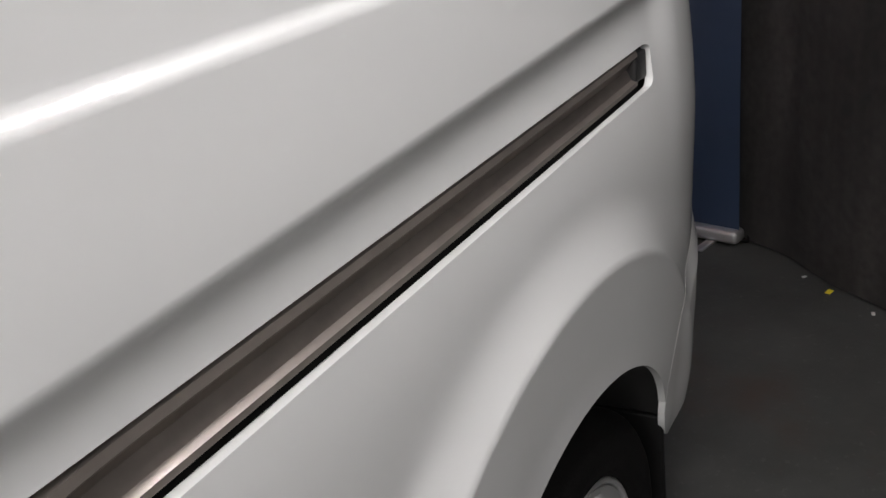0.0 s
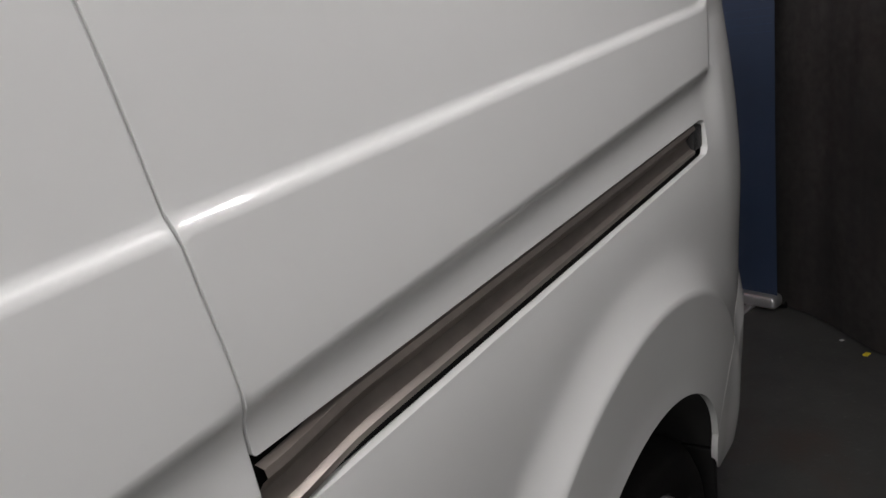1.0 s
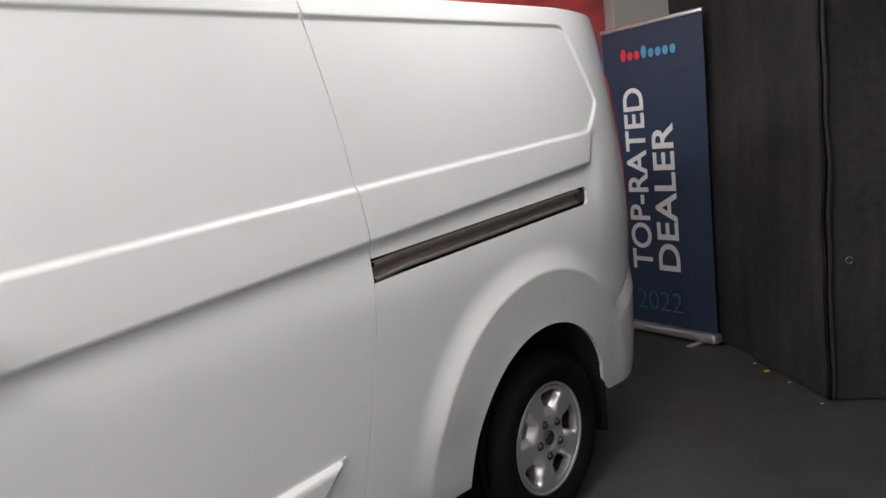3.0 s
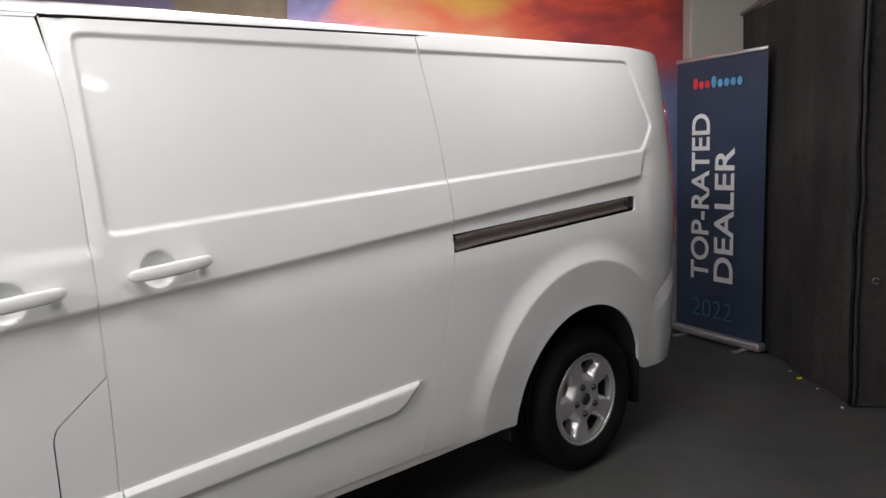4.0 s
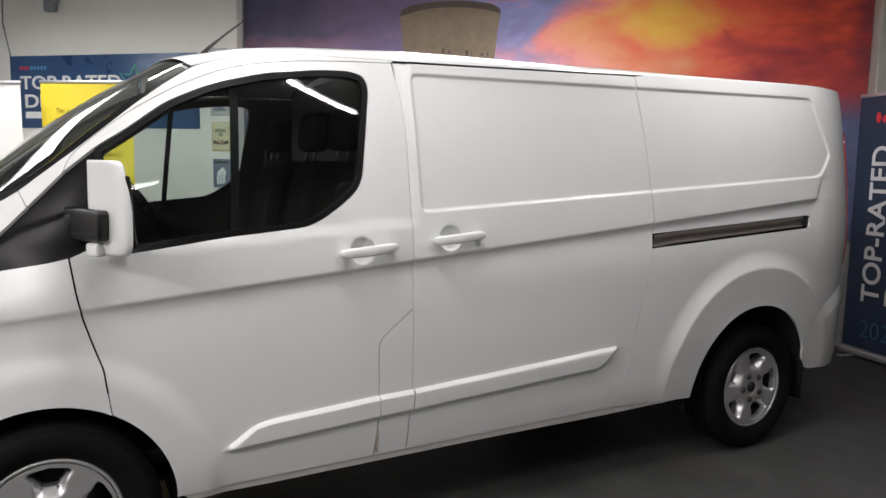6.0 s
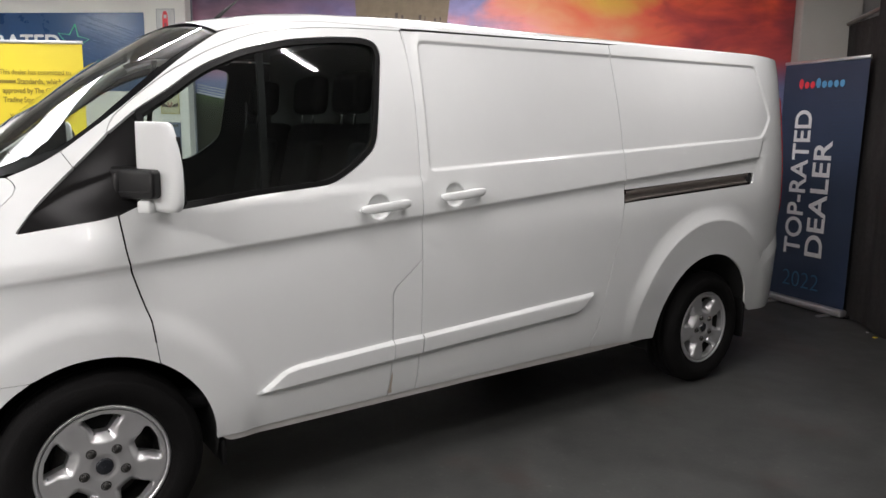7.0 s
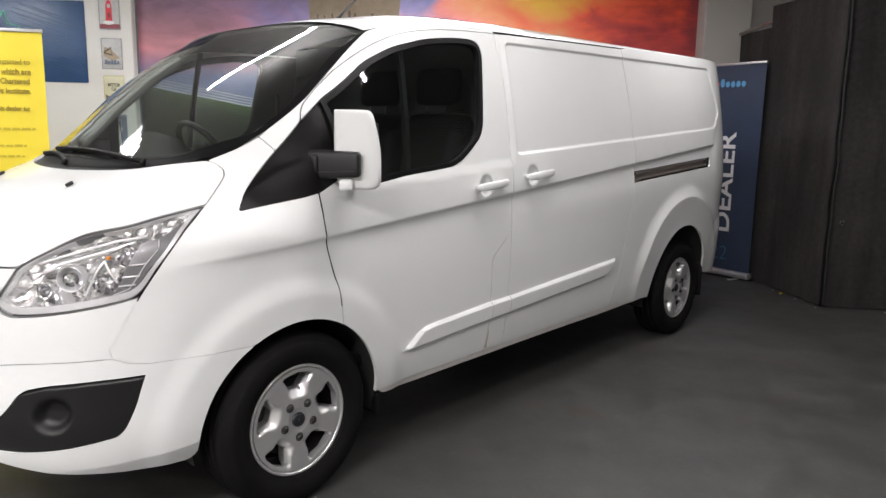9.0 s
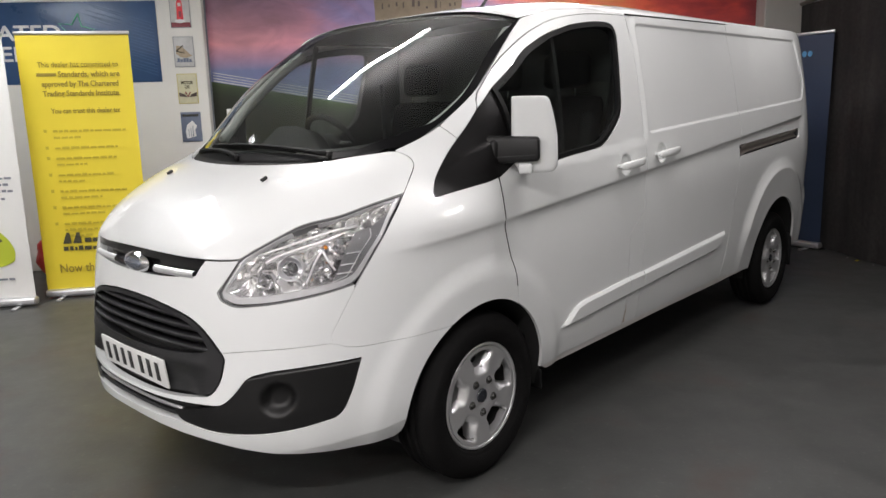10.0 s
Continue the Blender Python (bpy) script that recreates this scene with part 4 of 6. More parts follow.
def lamp_rod(points, depth, r):
    """A rod in the lamp along (turn, height) points."""
    p = np.array(points, float)
    q = np.linspace(0, 1, 24)
    at = np.linspace(0, 1, len(p))
    return tube([lamp_at(np.interp(t, at, p[:, 0]), np.interp(t, at, p[:, 1]), depth) for t in q], r, 6)


def lamp_turned(a, z, depth, profile, turns=28, yaw=-44):
    return moved(lathe(profile, turns), Matrix.Translation(lamp_at(a, z, depth)) @ pose(0, 0, 0, 0, 0, yaw))


LAMP_HOOD = near(LAMP_TOP)[1:-1]
GREY_BLOCK = [(37.0, 1.048), (33.0, 1.066), (28.6, 1.112), (28.3, 1.085), (30.6, 1.02), (33.2, 0.945), (34.6, 0.898), (39.2, 0.884), (37.4, 0.944)]
for far in (False, True):
    flip = (lambda q: mirrored(q[:2])[:2]) if far else (lambda q: q[:2])
    cover = flip(skin(inset_scaled(LAMP, 0.0035, NOSE), front_chart, h=(0.02, 0.02), scale=NOSE, rim=0))
    lamp = part("headlight", *flip(skin(inset_scaled(LAMP, 0.0018, NOSE), front_chart, h=(0.02, 0.02), holes=(inset_scaled(LAMP, 0.0042, NOSE),), scale=NOSE, rim=0.008)), LAMP_GREY, van, "clear headlight with chrome reflectors")
    glass_ob = part("cover", *cover, LAMP_GLASS, lamp)
    glass_ob.visible_shadow = False
    part("reflector", *flip(skin(inset_scaled(LAMP, 0.005, NOSE), lamp_bowl, h=(0.007, 0.007), scale=NOSE, rim=0)), REFLECTOR, lamp, "swept chrome reflector")
    hole = [(a, z + 0.008) for a, z in inset_scaled(LAMP, 0.020, NOSE)]
    part("bezel", *flip(skin(inset_scaled(LAMP, 0.007, NOSE), nose_inner(0.010), h=(0.012, 0.012), holes=(hole,), scale=NOSE, rim=0.02)), SATIN_CHROME, lamp, "bright chrome bezel")
    hood_low = [(a, z - 0.018 - 0.004 * math.sin(a)) for a, z in LAMP_HOOD]
    part("lamp_hood", *flip(skin(inset_scaled(LAMP_HOOD + hood_low[::-1], 0.005, NOSE), nose_inner(0.009), h=(0.012, 0.012), scale=NOSE, rim=0.03)), LAMP_GREY, lamp, "grey hood along the headlight's top")
    part("side_block", *flip(skin(rounded(GREY_BLOCK, 0.4, 2), nose_inner(0.016), h=(0.012, 0.012), scale=NOSE, rim=0.03)), LAMP_GREY, lamp, "grey ribbed side block")
    part("light_line", *flip(lamp_rod([(33.2, 1.060), (32.3, 1.035), (34.0, 0.955), (35.6, 0.910), (38.8, 0.893)], 0.012, 0.0017)), SATIN_CHROME, lamp)
    for a0, a1, z0 in ((37.4, 33.8, 0.948), (38.0, 34.4, 0.920), (36.8, 33.2, 0.985)):
        part("light_bar", *flip(lamp_rod([(a0, z0), (a1, z0 + 0.004)], 0.012, 0.0026)), SATIN_CHROME, lamp)
    for k, (depth, r) in enumerate(((0.022, 0.0045), (0.018, 0.0030), (0.024, 0.0055), (0.016, 0.0024))):
        dz = -0.013 * k
        part("light_strip", *flip(lamp_rod([(58.0 - k, 0.985 + dz), (53.0, 1.010 + dz), (48.5, 1.032 + dz), (43.0, 1.056 + dz), (36.5 + k, 1.070 + dz * 0.6)], depth, r)), CHROME if k % 2 else SATIN_CHROME, lamp)
    ring = [(0.038, 0.022), (0.039, 0.0), (0.041, -0.004), (0.043, 0.002), (0.045, 0.030)]
    part("lamp_ring", *flip(lamp_turned(50.0, 0.938, 0.036, ring)), SATIN_CHROME, lamp)
    part("lens", *flip(lamp_turned(50.0, 0.938, 0.036, [(0.001, 0.030), (0.010, 0.016), (0.018, 0.024), (0.027, 0.006), (0.038, 0.020)], 9)), CHROME, lamp, "cut chrome projector cup", smooth=False)
    part("lens_ring", *flip(lamp_turned(50.0, 0.938, 0.030, [(0.001, -0.004), (0.008, -0.002), (0.012, 0.006), (0.013, 0.016)], 9)), CHROME, lamp, smooth=False)
    part("lamp_ring", *flip(lamp_turned(55.6, 0.898, 0.034, [(0.001, 0.024), (0.014, 0.018), (0.022, 0.006), (0.026, -0.003), (0.029, 0.0), (0.031, 0.022)], 24, -54)), CHROME, lamp)
    part("lamp_ring", *flip(lamp_turned(38.6, 1.006, 0.034, [(0.001, 0.022), (0.014, 0.018), (0.025, 0.006), (0.031, -0.003), (0.033, 0.002)], 10, -36)), CHROME, lamp, smooth=False)
    part("lamp_ring", *flip(lamp_turned(42.0, 0.925, 0.034, [(0.001, 0.026), (0.016, 0.021), (0.028, 0.008), (0.034, -0.002), (0.036, 0.004)], 8, -40)), CHROME, lamp, smooth=False)
    for end in ((45.2, 0.889), (38.6, 0.930)):
        part("vane", *flip(lamp_rod([(43.0, 0.998), end], 0.024, 0.0036)), SATIN_CHROME, lamp)
    part("indicator_bulb", *flip(lamp_turned(42.6, 1.006, 0.024, [(0.001, -0.012), (0.005, -0.009), (0.007, 0.0), (0.005, 0.012)], 12)), AMBER, lamp)

# windscreen, scuttle, wipers
SCREEN_LOW = [(-0.163, 1.3215), (0.297, 1.309, "y"), (0.345, 1.296, "y"), (0.434, 1.284, "y"), (0.52, 1.278, "y"), (0.67, 1.273, "y"), (0.82, 1.270, "y"), (0.99, 1.268, "y")]
screen_half = near([(0.99, 1.882, "y"), (0.80, 1.879, "y"), (0.60, 1.870, "y"), (0.42, 1.855, "y"), (0.30, 1.840, "y"), (0.495, 1.818), *SCREEN_EDGE[-2:0:-1], SCREEN_EDGE[0], *SCREEN_LOW])
screen_line = across(screen_half)
border_in = across(near([(0.99, 1.876, "y"), (0.70, 1.870, "y"), (0.42, 1.851, "y"), (0.33, 1.837, "y"), (0.472, 1.811), (0.33, 1.726), (0.18, 1.604), (0.065, 1.502), (0.000, 1.448), (-0.055, 1.405), (0.300, 1.345, "y"), (0.37, 1.316, "y"), (0.45, 1.309, "y"), (0.7, 1.300, "y"), (0.99, 1.297, "y")]))
screen = panel("windscreen", skin(inset_scaled(border_in, -0.004, NOSE), front_chart, h=(0.03, 0.03), lift=-0.004, scale=NOSE, rim=0), SCREEN_GLASS, van, "raked windscreen with a black border", both=False)
screen.visible_shadow = False
panel("windscreen_border", skin(inset_scaled(screen_line, 0.0, NOSE), front_chart, h=(0.02, 0.02), holes=(border_in,), lift=-0.0065, scale=NOSE, rim=0), FRIT, van, both=False)
scuttle = across(near([(0.99, 1.300, "y"), (0.62, 1.304, "y"), (0.434, 1.315, "y"), (0.345, 1.328, "y"), (0.28, 1.345, "y"), (0.235, 1.33, "y"), (0.27, 1.30, "y"), (0.345, 1.275, "y"), (0.434, 1.260, "y"), (0.52, 1.252, "y"), (0.67, 1.246, "y"), (0.99, 1.240, "y")]))
panel("scuttle", skin(scuttle, nose_inner(0.028), h=(0.02, 0.01), scale=NOSE, rim=0.01), SEAL, van, "black plastic scuttle under the windscreen", both=False)
for y0, z0, y1, z1 in ((0.50, 1.292, 1.36, 1.318), (1.02, 1.274, 1.44, 1.294)):
    pts = []
    for t in np.linspace(0, 1, 14):
        y = y0 + (y1 - y0) * t
        z = z0 + (z1 - z0) * t + 0.014 * math.sin(math.pi * t)
        x = float(front(turn_of(y, z), z)[0])
        pts.append((x - 0.010 - 0.005 * math.sin(math.pi * t), y, z + 0.002))
    arm = part("wiper", *tube(pts, [0.010 - 0.005 * i / 13 for i in range(14)], 8), SEAL, van, "black wiper arm resting on the windscreen")
    blade = [(p[0] + 0.008, p[1] + 0.02, p[2] - 0.008) for p in pts[3:]]
    part("blade", *tube(blade, 0.007, 6), SEAL, arm)
    part("pivot", *moved(lathe([(0.001, -0.012), (0.009, -0.009), (0.012, 0.012)], 16), Matrix.Translation(pts[0]) @ pose(0, 0, 0, -60, 0, 0)), SATIN_BLACK, arm)
for y in (0.631, 2 * YC - 0.631):
    x = -0.548
    v, f = moved(box(-0.014, 0.014, -0.007, 0.007, -0.005, 0.008, 0.004), Matrix.Translation((x, y, 1.212)) @ pose(0, 0, 0, 0, -28, 0))
    part("washer_jet", v, f, TRIM, van)
v, f = tube([(0.566, 0.50, 1.890), (0.60, 0.50, 1.925), (0.66, 0.50, 1.978), (0.735, 0.50, 2.040)], [0.010, 0.007, 0.004, 0.003], 8)
aerial = part("aerial", *join((v, f), moved(lathe([(0.001, -0.012), (0.010, -0.008), (0.014, 0.012)], 16), Matrix.Translation((0.560, 0.50, 1.886)) @ pose(0, 0, 0, -90, 0, 0))), TRIM, van, "black rod aerial raked back on the roof")

# mirrors
MIRROR_PLAN = [(0.150, 0.014), (0.144, -0.004), (0.152, -0.026), (0.187, -0.072), (0.212, -0.108), (0.230, -0.122), (0.247, -0.121), (0.252, -0.09), (0.252, -0.01), (0.238, 0.014)]


def mirror_parts(flip):
    plan = rounded(MIRROR_PLAN, 0.02, 3)
    k = len(plan)
    levels = [(1.2030, 0.42, 0.016), (1.2060, 0.64, 0.016), (1.215, 0.81, 0.015), (1.233, 0.925, 0.013), (1.260, 0.985, 0.010), (1.30, 1.01, 0.005), (1.34, 1.0, 0.0), (1.38, 0.965, 0.0),
              (1.42, 0.915, 0.0), (1.45, 0.87, 0.0), (1.471, 0.83, 0.0), (1.482, 0.79, 0.0), (1.488, 0.72, 0.0), (1.4895, 0.50, 0.0)]
    head_v = []
    for z, s, w in levels:
        # the inner front edge stands upright; the rest draws in towards the top
        up = float(step(1.24, 1.32, z))
        cx, cy = 0.203 + (0.152 - 0.203) * up, -0.052 + (0.004 + 0.052) * up
        head_v += [(cx - 0.006 + (x - cx) * s * 1.10 + 0.58 * w * (1 - up), cy + (y - cy) * s * 1.06 - 0.815 * w * (1 - up), z) for x, y in plan]
    head_f = [(i * k + q, i * k + (q + 1) % k, (i + 1) * k + (q + 1) % k, (i + 1) * k + q) for i in range(len(levels) - 1) for q in range(k)]
    head_f += [tuple(range(k))[::-1], tuple((len(levels) - 1) * k + q for q in range(k))]
    shear = lambda q: ([(p[0] - 0.117 * max(0.0, p[2] - 1.34), p[1], p[2]) for p in q[0]], q[1])
    face = shear(box(0.259, 0.2635, -0.104, -0.012, 1.238, 1.432, 0.003))
    rim = shear(box(0.246, 0.2615, -0.116, -0.002, 1.226, 1.444, 0.006))
    m = Matrix.Translation((0.126, -0.024, 1.296)) @ pose(0, 0, 0, 0, 0, -50.3)
    block = box(-0.150, 0.088, -0.030, 0.040, -0.047, 0.044, 0.014, 4)
    arm = moved(([(p[0], p[1] + 0.26 * (0.086 - p[0]), p[2] * (1 + 1.0 * (0.086 - p[0])) - 0.02 * (0.086 - p[0])) for p in block[0]], block[1]), m)
    block = box(-0.088, 0.070, -0.033, -0.028, -0.026, -0.022, 0.001)
    groove = moved(([(p[0], p[1] + 0.26 * (0.086 - p[0]), p[2] - 0.05 * (0.086 - p[0])) for p in block[0]], block[1]), m)
    foot = box(0.075, 0.130, 0.035, 0.095, 1.250, 1.330, 0.014, 3)
    lamp = moved(box(-0.030, 0.022, -0.020, 0.022, -0.022, 0.020, 0.010, 3), Matrix.Translation((0.158, -0.048, 1.222)) @ pose(0, 0, 0, 0, 0, -50))
    return [flip(q) for q in ((head_v, head_f), face, rim, arm, groove, foot, lamp)]


for flip in (lambda q: q, lambda q: mirrored(q)[:2]):
    head, face, rim, arm, groove, foot, lamp = mirror_parts(flip)
    holder = part("door_mirror", *join(arm, foot), INSERT_BLACK, van, "white door mirror on a black arm")
    part("mirror_cap", *head, WHITE, holder, "white mirror housing")
    part("mirror_glass", *face, CHROME, holder)
    part("mirror_rim", *rim, SEAL, holder, "black rim round the mirror glass")
    part("arm_groove", *groove, TRIM, holder)
    part("mirror_foot", *lamp, WHITE, holder)


# wheels
def window_outline(turn):
    pts = [(0.117, -11.0), (0.150, -16.0), (0.176, -19.5), (0.186, -18), (0.188, 0), (0.186, 18), (0.176, 19.5), (0.150, 16.0), (0.117, 11.0), (0.113, 0)]
    loop = [(r * math.cos(math.radians(turn + a)), r * math.sin(math.radians(turn + a))) for r, a in pts]
    return rounded(loop, 0.004, 2)


def wheel(cx, cy, cz, turn, far=False):
    """An alloy wheel on its tyre; the outer face looks to -y, or to +y on the far side."""
    def place(q):
        v = [(p[0] + cx, p[1] + cy, p[2] + cz) for p in q[0]]
        return mirrored((v, q[1]))[:2] if far else (v, q[1])
    holes = [window_outline(turn + 72 * i) for i in range(5)]

    def face_chart(x, z):
        x, z = np.asarray(x, float), np.asarray(z, float)
        r = np.hypot(x, z)
        d = np.full(x.shape, 9.0)
        for q in holes:
            d = np.minimum(d, edge_distance(x, z, q))
        y = 0.030 - 0.010 * step(0.20, 0.07, r) - 0.010 * step(0.10, 0.19, r) + 0.030 * np.clip(1 - d / (0.010 + 0.018 * (1 - step(0.10, 0.15, r))), 0, 1) ** 1.1 * (1 - step(0.172, 0.187, r)) + 0.006 * (1 - step(0.03, 0.05, r))
        return x, y, z
    circle = [(0.199 * math.cos(a), 0.199 * math.sin(a)) for a in np.linspace(0, 2 * math.pi, 73)[:-1]]
    spider = skin(circle, face_chart, h=(0.006, 0.006), holes=holes, rim=0.035, way=(0, -1, 0))
    barrel = lathe([(0.2155, 0.034), (0.2155, 0.020), (0.211, 0.015), (0.205, 0.018), (0.200, 0.028), (0.197, 0.042)], 72)
    rim = part("wheel", *place(barrel), ALLOY, van, "silver five-spoke alloy wheel")
    tyre = [(0.212, 0.040), (0.216, 0.020), (0.226, 0.010), (0.232, 0.0095), (0.236, 0.006), (0.262, -0.002), (0.290, -0.001), (0.306, 0.006), (0.309, 0.011), (0.322, 0.019), (0.331, 0.032),
            (0.335, 0.045), (0.335, 0.066), (0.327, 0.067), (0.327, 0.074), (0.335, 0.075), (0.335, 0.102), (0.327, 0.103), (0.327, 0.110), (0.335, 0.111), (0.335, 0.138), (0.327, 0.139),
            (0.327, 0.146), (0.335, 0.147), (0.333, 0.170), (0.322, 0.195), (0.295, 0.212), (0.25, 0.213), (0.212, 0.195)]
    part("tyre", *place(lathe(tyre, 96)), RUBBER, rim, "black tyre")
    part("spokes", *place(spider[:2]), ALLOY, rim)
    # barrel and disc are coloured dark to stand for shade inside the wheel
    part("barrel", *place(lathe([(0.197, 0.042), (0.194, 0.055), (0.190, 0.080), (0.188, 0.19)], 72)), BOLT_AND_WHEEL_SHADE, rim, "dark inner barrel of the rim")
    part("brake_disc", *place(lathe([(0.06, 0.095), (0.152, 0.095), (0.152, 0.118), (0.06, 0.118)], 48)), BOLT_AND_WHEEL_SHADE, rim)
    part("hub_back", *place(lathe([(0.001, 0.088), (0.075, 0.088), (0.080, 0.13), (0.186, 0.15)], 32)), VOID, rim)
    part("centre_cap", *place(lathe([(0.001, 0.0175), (0.024, 0.018), (0.0275, 0.020), (0.029, 0.028)], 32)), CAP_BLUE, rim, "dark blue centre cap")
    for i in range(5):
        a = math.radians(turn + 36 + 72 * i)
        nut = lathe([(0.001, 0.008), (0.008, 0.0085), (0.0115, 0.012), (0.0125, 0.026)], 6)
        ring = lathe([(0.0125, 0.0195), (0.0165, 0.0190), (0.0185, 0.026)], 20)
        q = join(nut, ring)
        q = [(p[0] + 0.068 * math.cos(a), p[1], p[2] + 0.068 * math.sin(a)) for p in q[0]], q[1]
        part("wheel_bolt", *place(q), BOLT_AND_WHEEL_SHADE, rim)


FRONT_WHEEL, REAR_WHEEL = (0.0, 0.035, 0.336), (3.30, 0.045, 0.336)
wheel(*FRONT_WHEEL, 90)
wheel(*REAR_WHEEL, 79)
wheel(*FRONT_WHEEL, 55, far=True)
wheel(*REAR_WHEEL, 40, far=True)

# wheel wells, mud flaps, underside
for cx, cz, r in (FRONT_ARCH, REAR_ARCH):
    vs, fs = [], []
    ring = arc(cx, cz, r + 0.012, -12, 192, 40)
    for x, z in ring:
        z = max(z, 0.25)
        vs += [(x, float(side(x, max(z, 0.3))) + 0.016, z), (x, 0.42, z)]
    k = len(ring)
    fs = [(2 * i, 2 * i + 1, 2 * i + 3, 2 * i + 2) for i in range(k - 1)]
    vs.append((cx, 0.42, cz))
    fs += [(2 * i + 1, 2 * k, 2 * i + 3) for i in range(k - 1)]
    q = (vs, fs)
    part("wheel_well", *q, VOID, van)
    part("wheel_well", *mirrored(q)[:2], VOID, van)
for x0, x1, z0, z1 in ((3.655, 3.672, 0.22, 0.47), (0.400, 0.416, 0.235, 0.33)):
    flap = box(x0, x1, 0.05 if x0 > 1 else 0.06, 0.25, z0, z1, 0.006)
    flap = [(p[0] + 0.12 * (0.25 - p[1]) * (x0 > 1), p[1], p[2]) for p in flap[0]], flap[1]
    part("mud_flap", *flap, SEAL, van, "black rubber mud flap")
    part("mud_flap", *mirrored(flap)[:2], TRIM, van)
part("underside", *join(box(-0.40, 4.20, 0.34, 1.64, 0.29, 0.33, 0.01), box(0.46, 2.78, 0.20, 1.78, 0.30, 0.335, 0.01), box(3.72, 4.0, 0.30, 1.68, 0.33, 0.39, 0.01)), VOID, van)
part("front_undertray", *join(box(-0.80, -0.38, 0.36, 1.62, 0.325, 0.34, 0.005)), VOID, van)

# black sheets added behind the seams for their shade; also the doors' dark inner trim
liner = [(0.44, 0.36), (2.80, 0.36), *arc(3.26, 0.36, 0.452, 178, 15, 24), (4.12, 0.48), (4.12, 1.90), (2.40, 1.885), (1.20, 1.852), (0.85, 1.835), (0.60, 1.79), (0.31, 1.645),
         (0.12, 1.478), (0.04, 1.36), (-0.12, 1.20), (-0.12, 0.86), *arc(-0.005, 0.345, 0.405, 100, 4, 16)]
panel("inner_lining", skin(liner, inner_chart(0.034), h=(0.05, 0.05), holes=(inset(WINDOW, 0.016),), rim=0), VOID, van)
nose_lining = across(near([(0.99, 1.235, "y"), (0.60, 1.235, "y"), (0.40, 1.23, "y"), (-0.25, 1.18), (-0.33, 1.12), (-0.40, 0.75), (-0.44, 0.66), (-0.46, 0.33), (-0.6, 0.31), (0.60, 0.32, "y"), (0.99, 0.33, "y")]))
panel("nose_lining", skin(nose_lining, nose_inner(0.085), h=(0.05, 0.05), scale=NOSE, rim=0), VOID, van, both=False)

# pale trim inside the windscreen pillars
PILLAR_TRIM = material("pale_pillar_trim", (0.33, 0.34, 0.33), 0.8, vary=0.08, scale=12, bump=0.2, bump_scale=400)
trim = tube([(x + 0.040, float(side(x, z)) + 0.060, z - 0.012) for x, z in resample(SCREEN_EDGE + SCREEN_EDGE[-2:0:-1], 0.04)[:20]], 0.026, 10)
part("pillar_trim", *trim, PILLAR_TRIM, van, "pale grey trim inside the windscreen pillar")
part("pillar_trim", *mirrored(trim)[:2], PILLAR_TRIM, van)

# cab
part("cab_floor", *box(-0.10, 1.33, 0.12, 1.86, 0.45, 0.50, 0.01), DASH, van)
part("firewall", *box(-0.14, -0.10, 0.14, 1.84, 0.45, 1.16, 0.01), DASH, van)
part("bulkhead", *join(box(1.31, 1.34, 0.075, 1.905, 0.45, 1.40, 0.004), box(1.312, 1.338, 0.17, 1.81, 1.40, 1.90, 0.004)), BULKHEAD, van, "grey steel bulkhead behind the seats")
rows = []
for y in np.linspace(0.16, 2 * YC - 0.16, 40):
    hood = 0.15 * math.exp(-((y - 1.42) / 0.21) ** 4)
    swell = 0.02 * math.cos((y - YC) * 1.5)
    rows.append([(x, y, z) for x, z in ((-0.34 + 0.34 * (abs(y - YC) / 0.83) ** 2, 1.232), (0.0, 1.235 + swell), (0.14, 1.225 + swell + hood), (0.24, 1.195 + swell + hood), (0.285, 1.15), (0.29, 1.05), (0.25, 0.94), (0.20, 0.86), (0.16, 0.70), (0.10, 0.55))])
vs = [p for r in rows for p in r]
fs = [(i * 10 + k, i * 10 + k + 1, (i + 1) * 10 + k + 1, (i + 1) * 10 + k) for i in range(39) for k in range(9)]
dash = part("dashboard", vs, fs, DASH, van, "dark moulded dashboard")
part("centre_console", *box(0.18, 0.36, 0.84, 1.14, 0.72, 1.16, 0.03, 3), DASH, dash)
part("gear_lever", *join(tube([(0.34, 1.02, 0.98), (0.42, 1.02, 1.06)], 0.012), moved(lathe([(0.001, -0.03), (0.022, -0.02), (0.026, 0.0), (0.018, 0.03)], 16), Matrix.Translation((0.43, 1.02, 1.07)))), TRIM, dash)
part("paper_sheet", *moved(box(-0.10, 0.10, -0.07, 0.07, 0, 0.002, 0), Matrix.Translation((-0.20, 0.99, 1.258)) @ pose(0, 0, 0, 0, -4, 12)), PAPER, dash)
m = Matrix.Translation((0.43, 1.42, 1.275)) @ pose(0, 0, 0, 0, 0, -90) @ pose(0, 0, 0, 32, 0, 0)
ring = [(0.188 * math.cos(a), 0, 0.188 * math.sin(a)) for a in np.linspace(0, 2 * math.pi, 41)]
wheel_v = join(tube(ring, 0.016, 10), box(-0.18, 0.18, -0.012, 0.012, -0.03, 0.03, 0.01), box(-0.022, 0.022, -0.012, 0.012, -0.18, 0, 0.008), lathe([(0.001, -0.03), (0.06, -0.025), (0.08, 0.0), (0.06, 0.03)], 24))
part("steering_wheel", *moved(wheel_v, m), SEAL, van, "black steering wheel on the far side")


def cushion(x0, x1, y0, y1, z0, z1, lean=0.0, puff=0.03):
    v, f = box(x0, x1, y0, y1, z0, z1, 0.05, 4)
    v = [(p[0] + lean * (p[2] - z0), p[1], p[2]) for p in v]
    return v, f


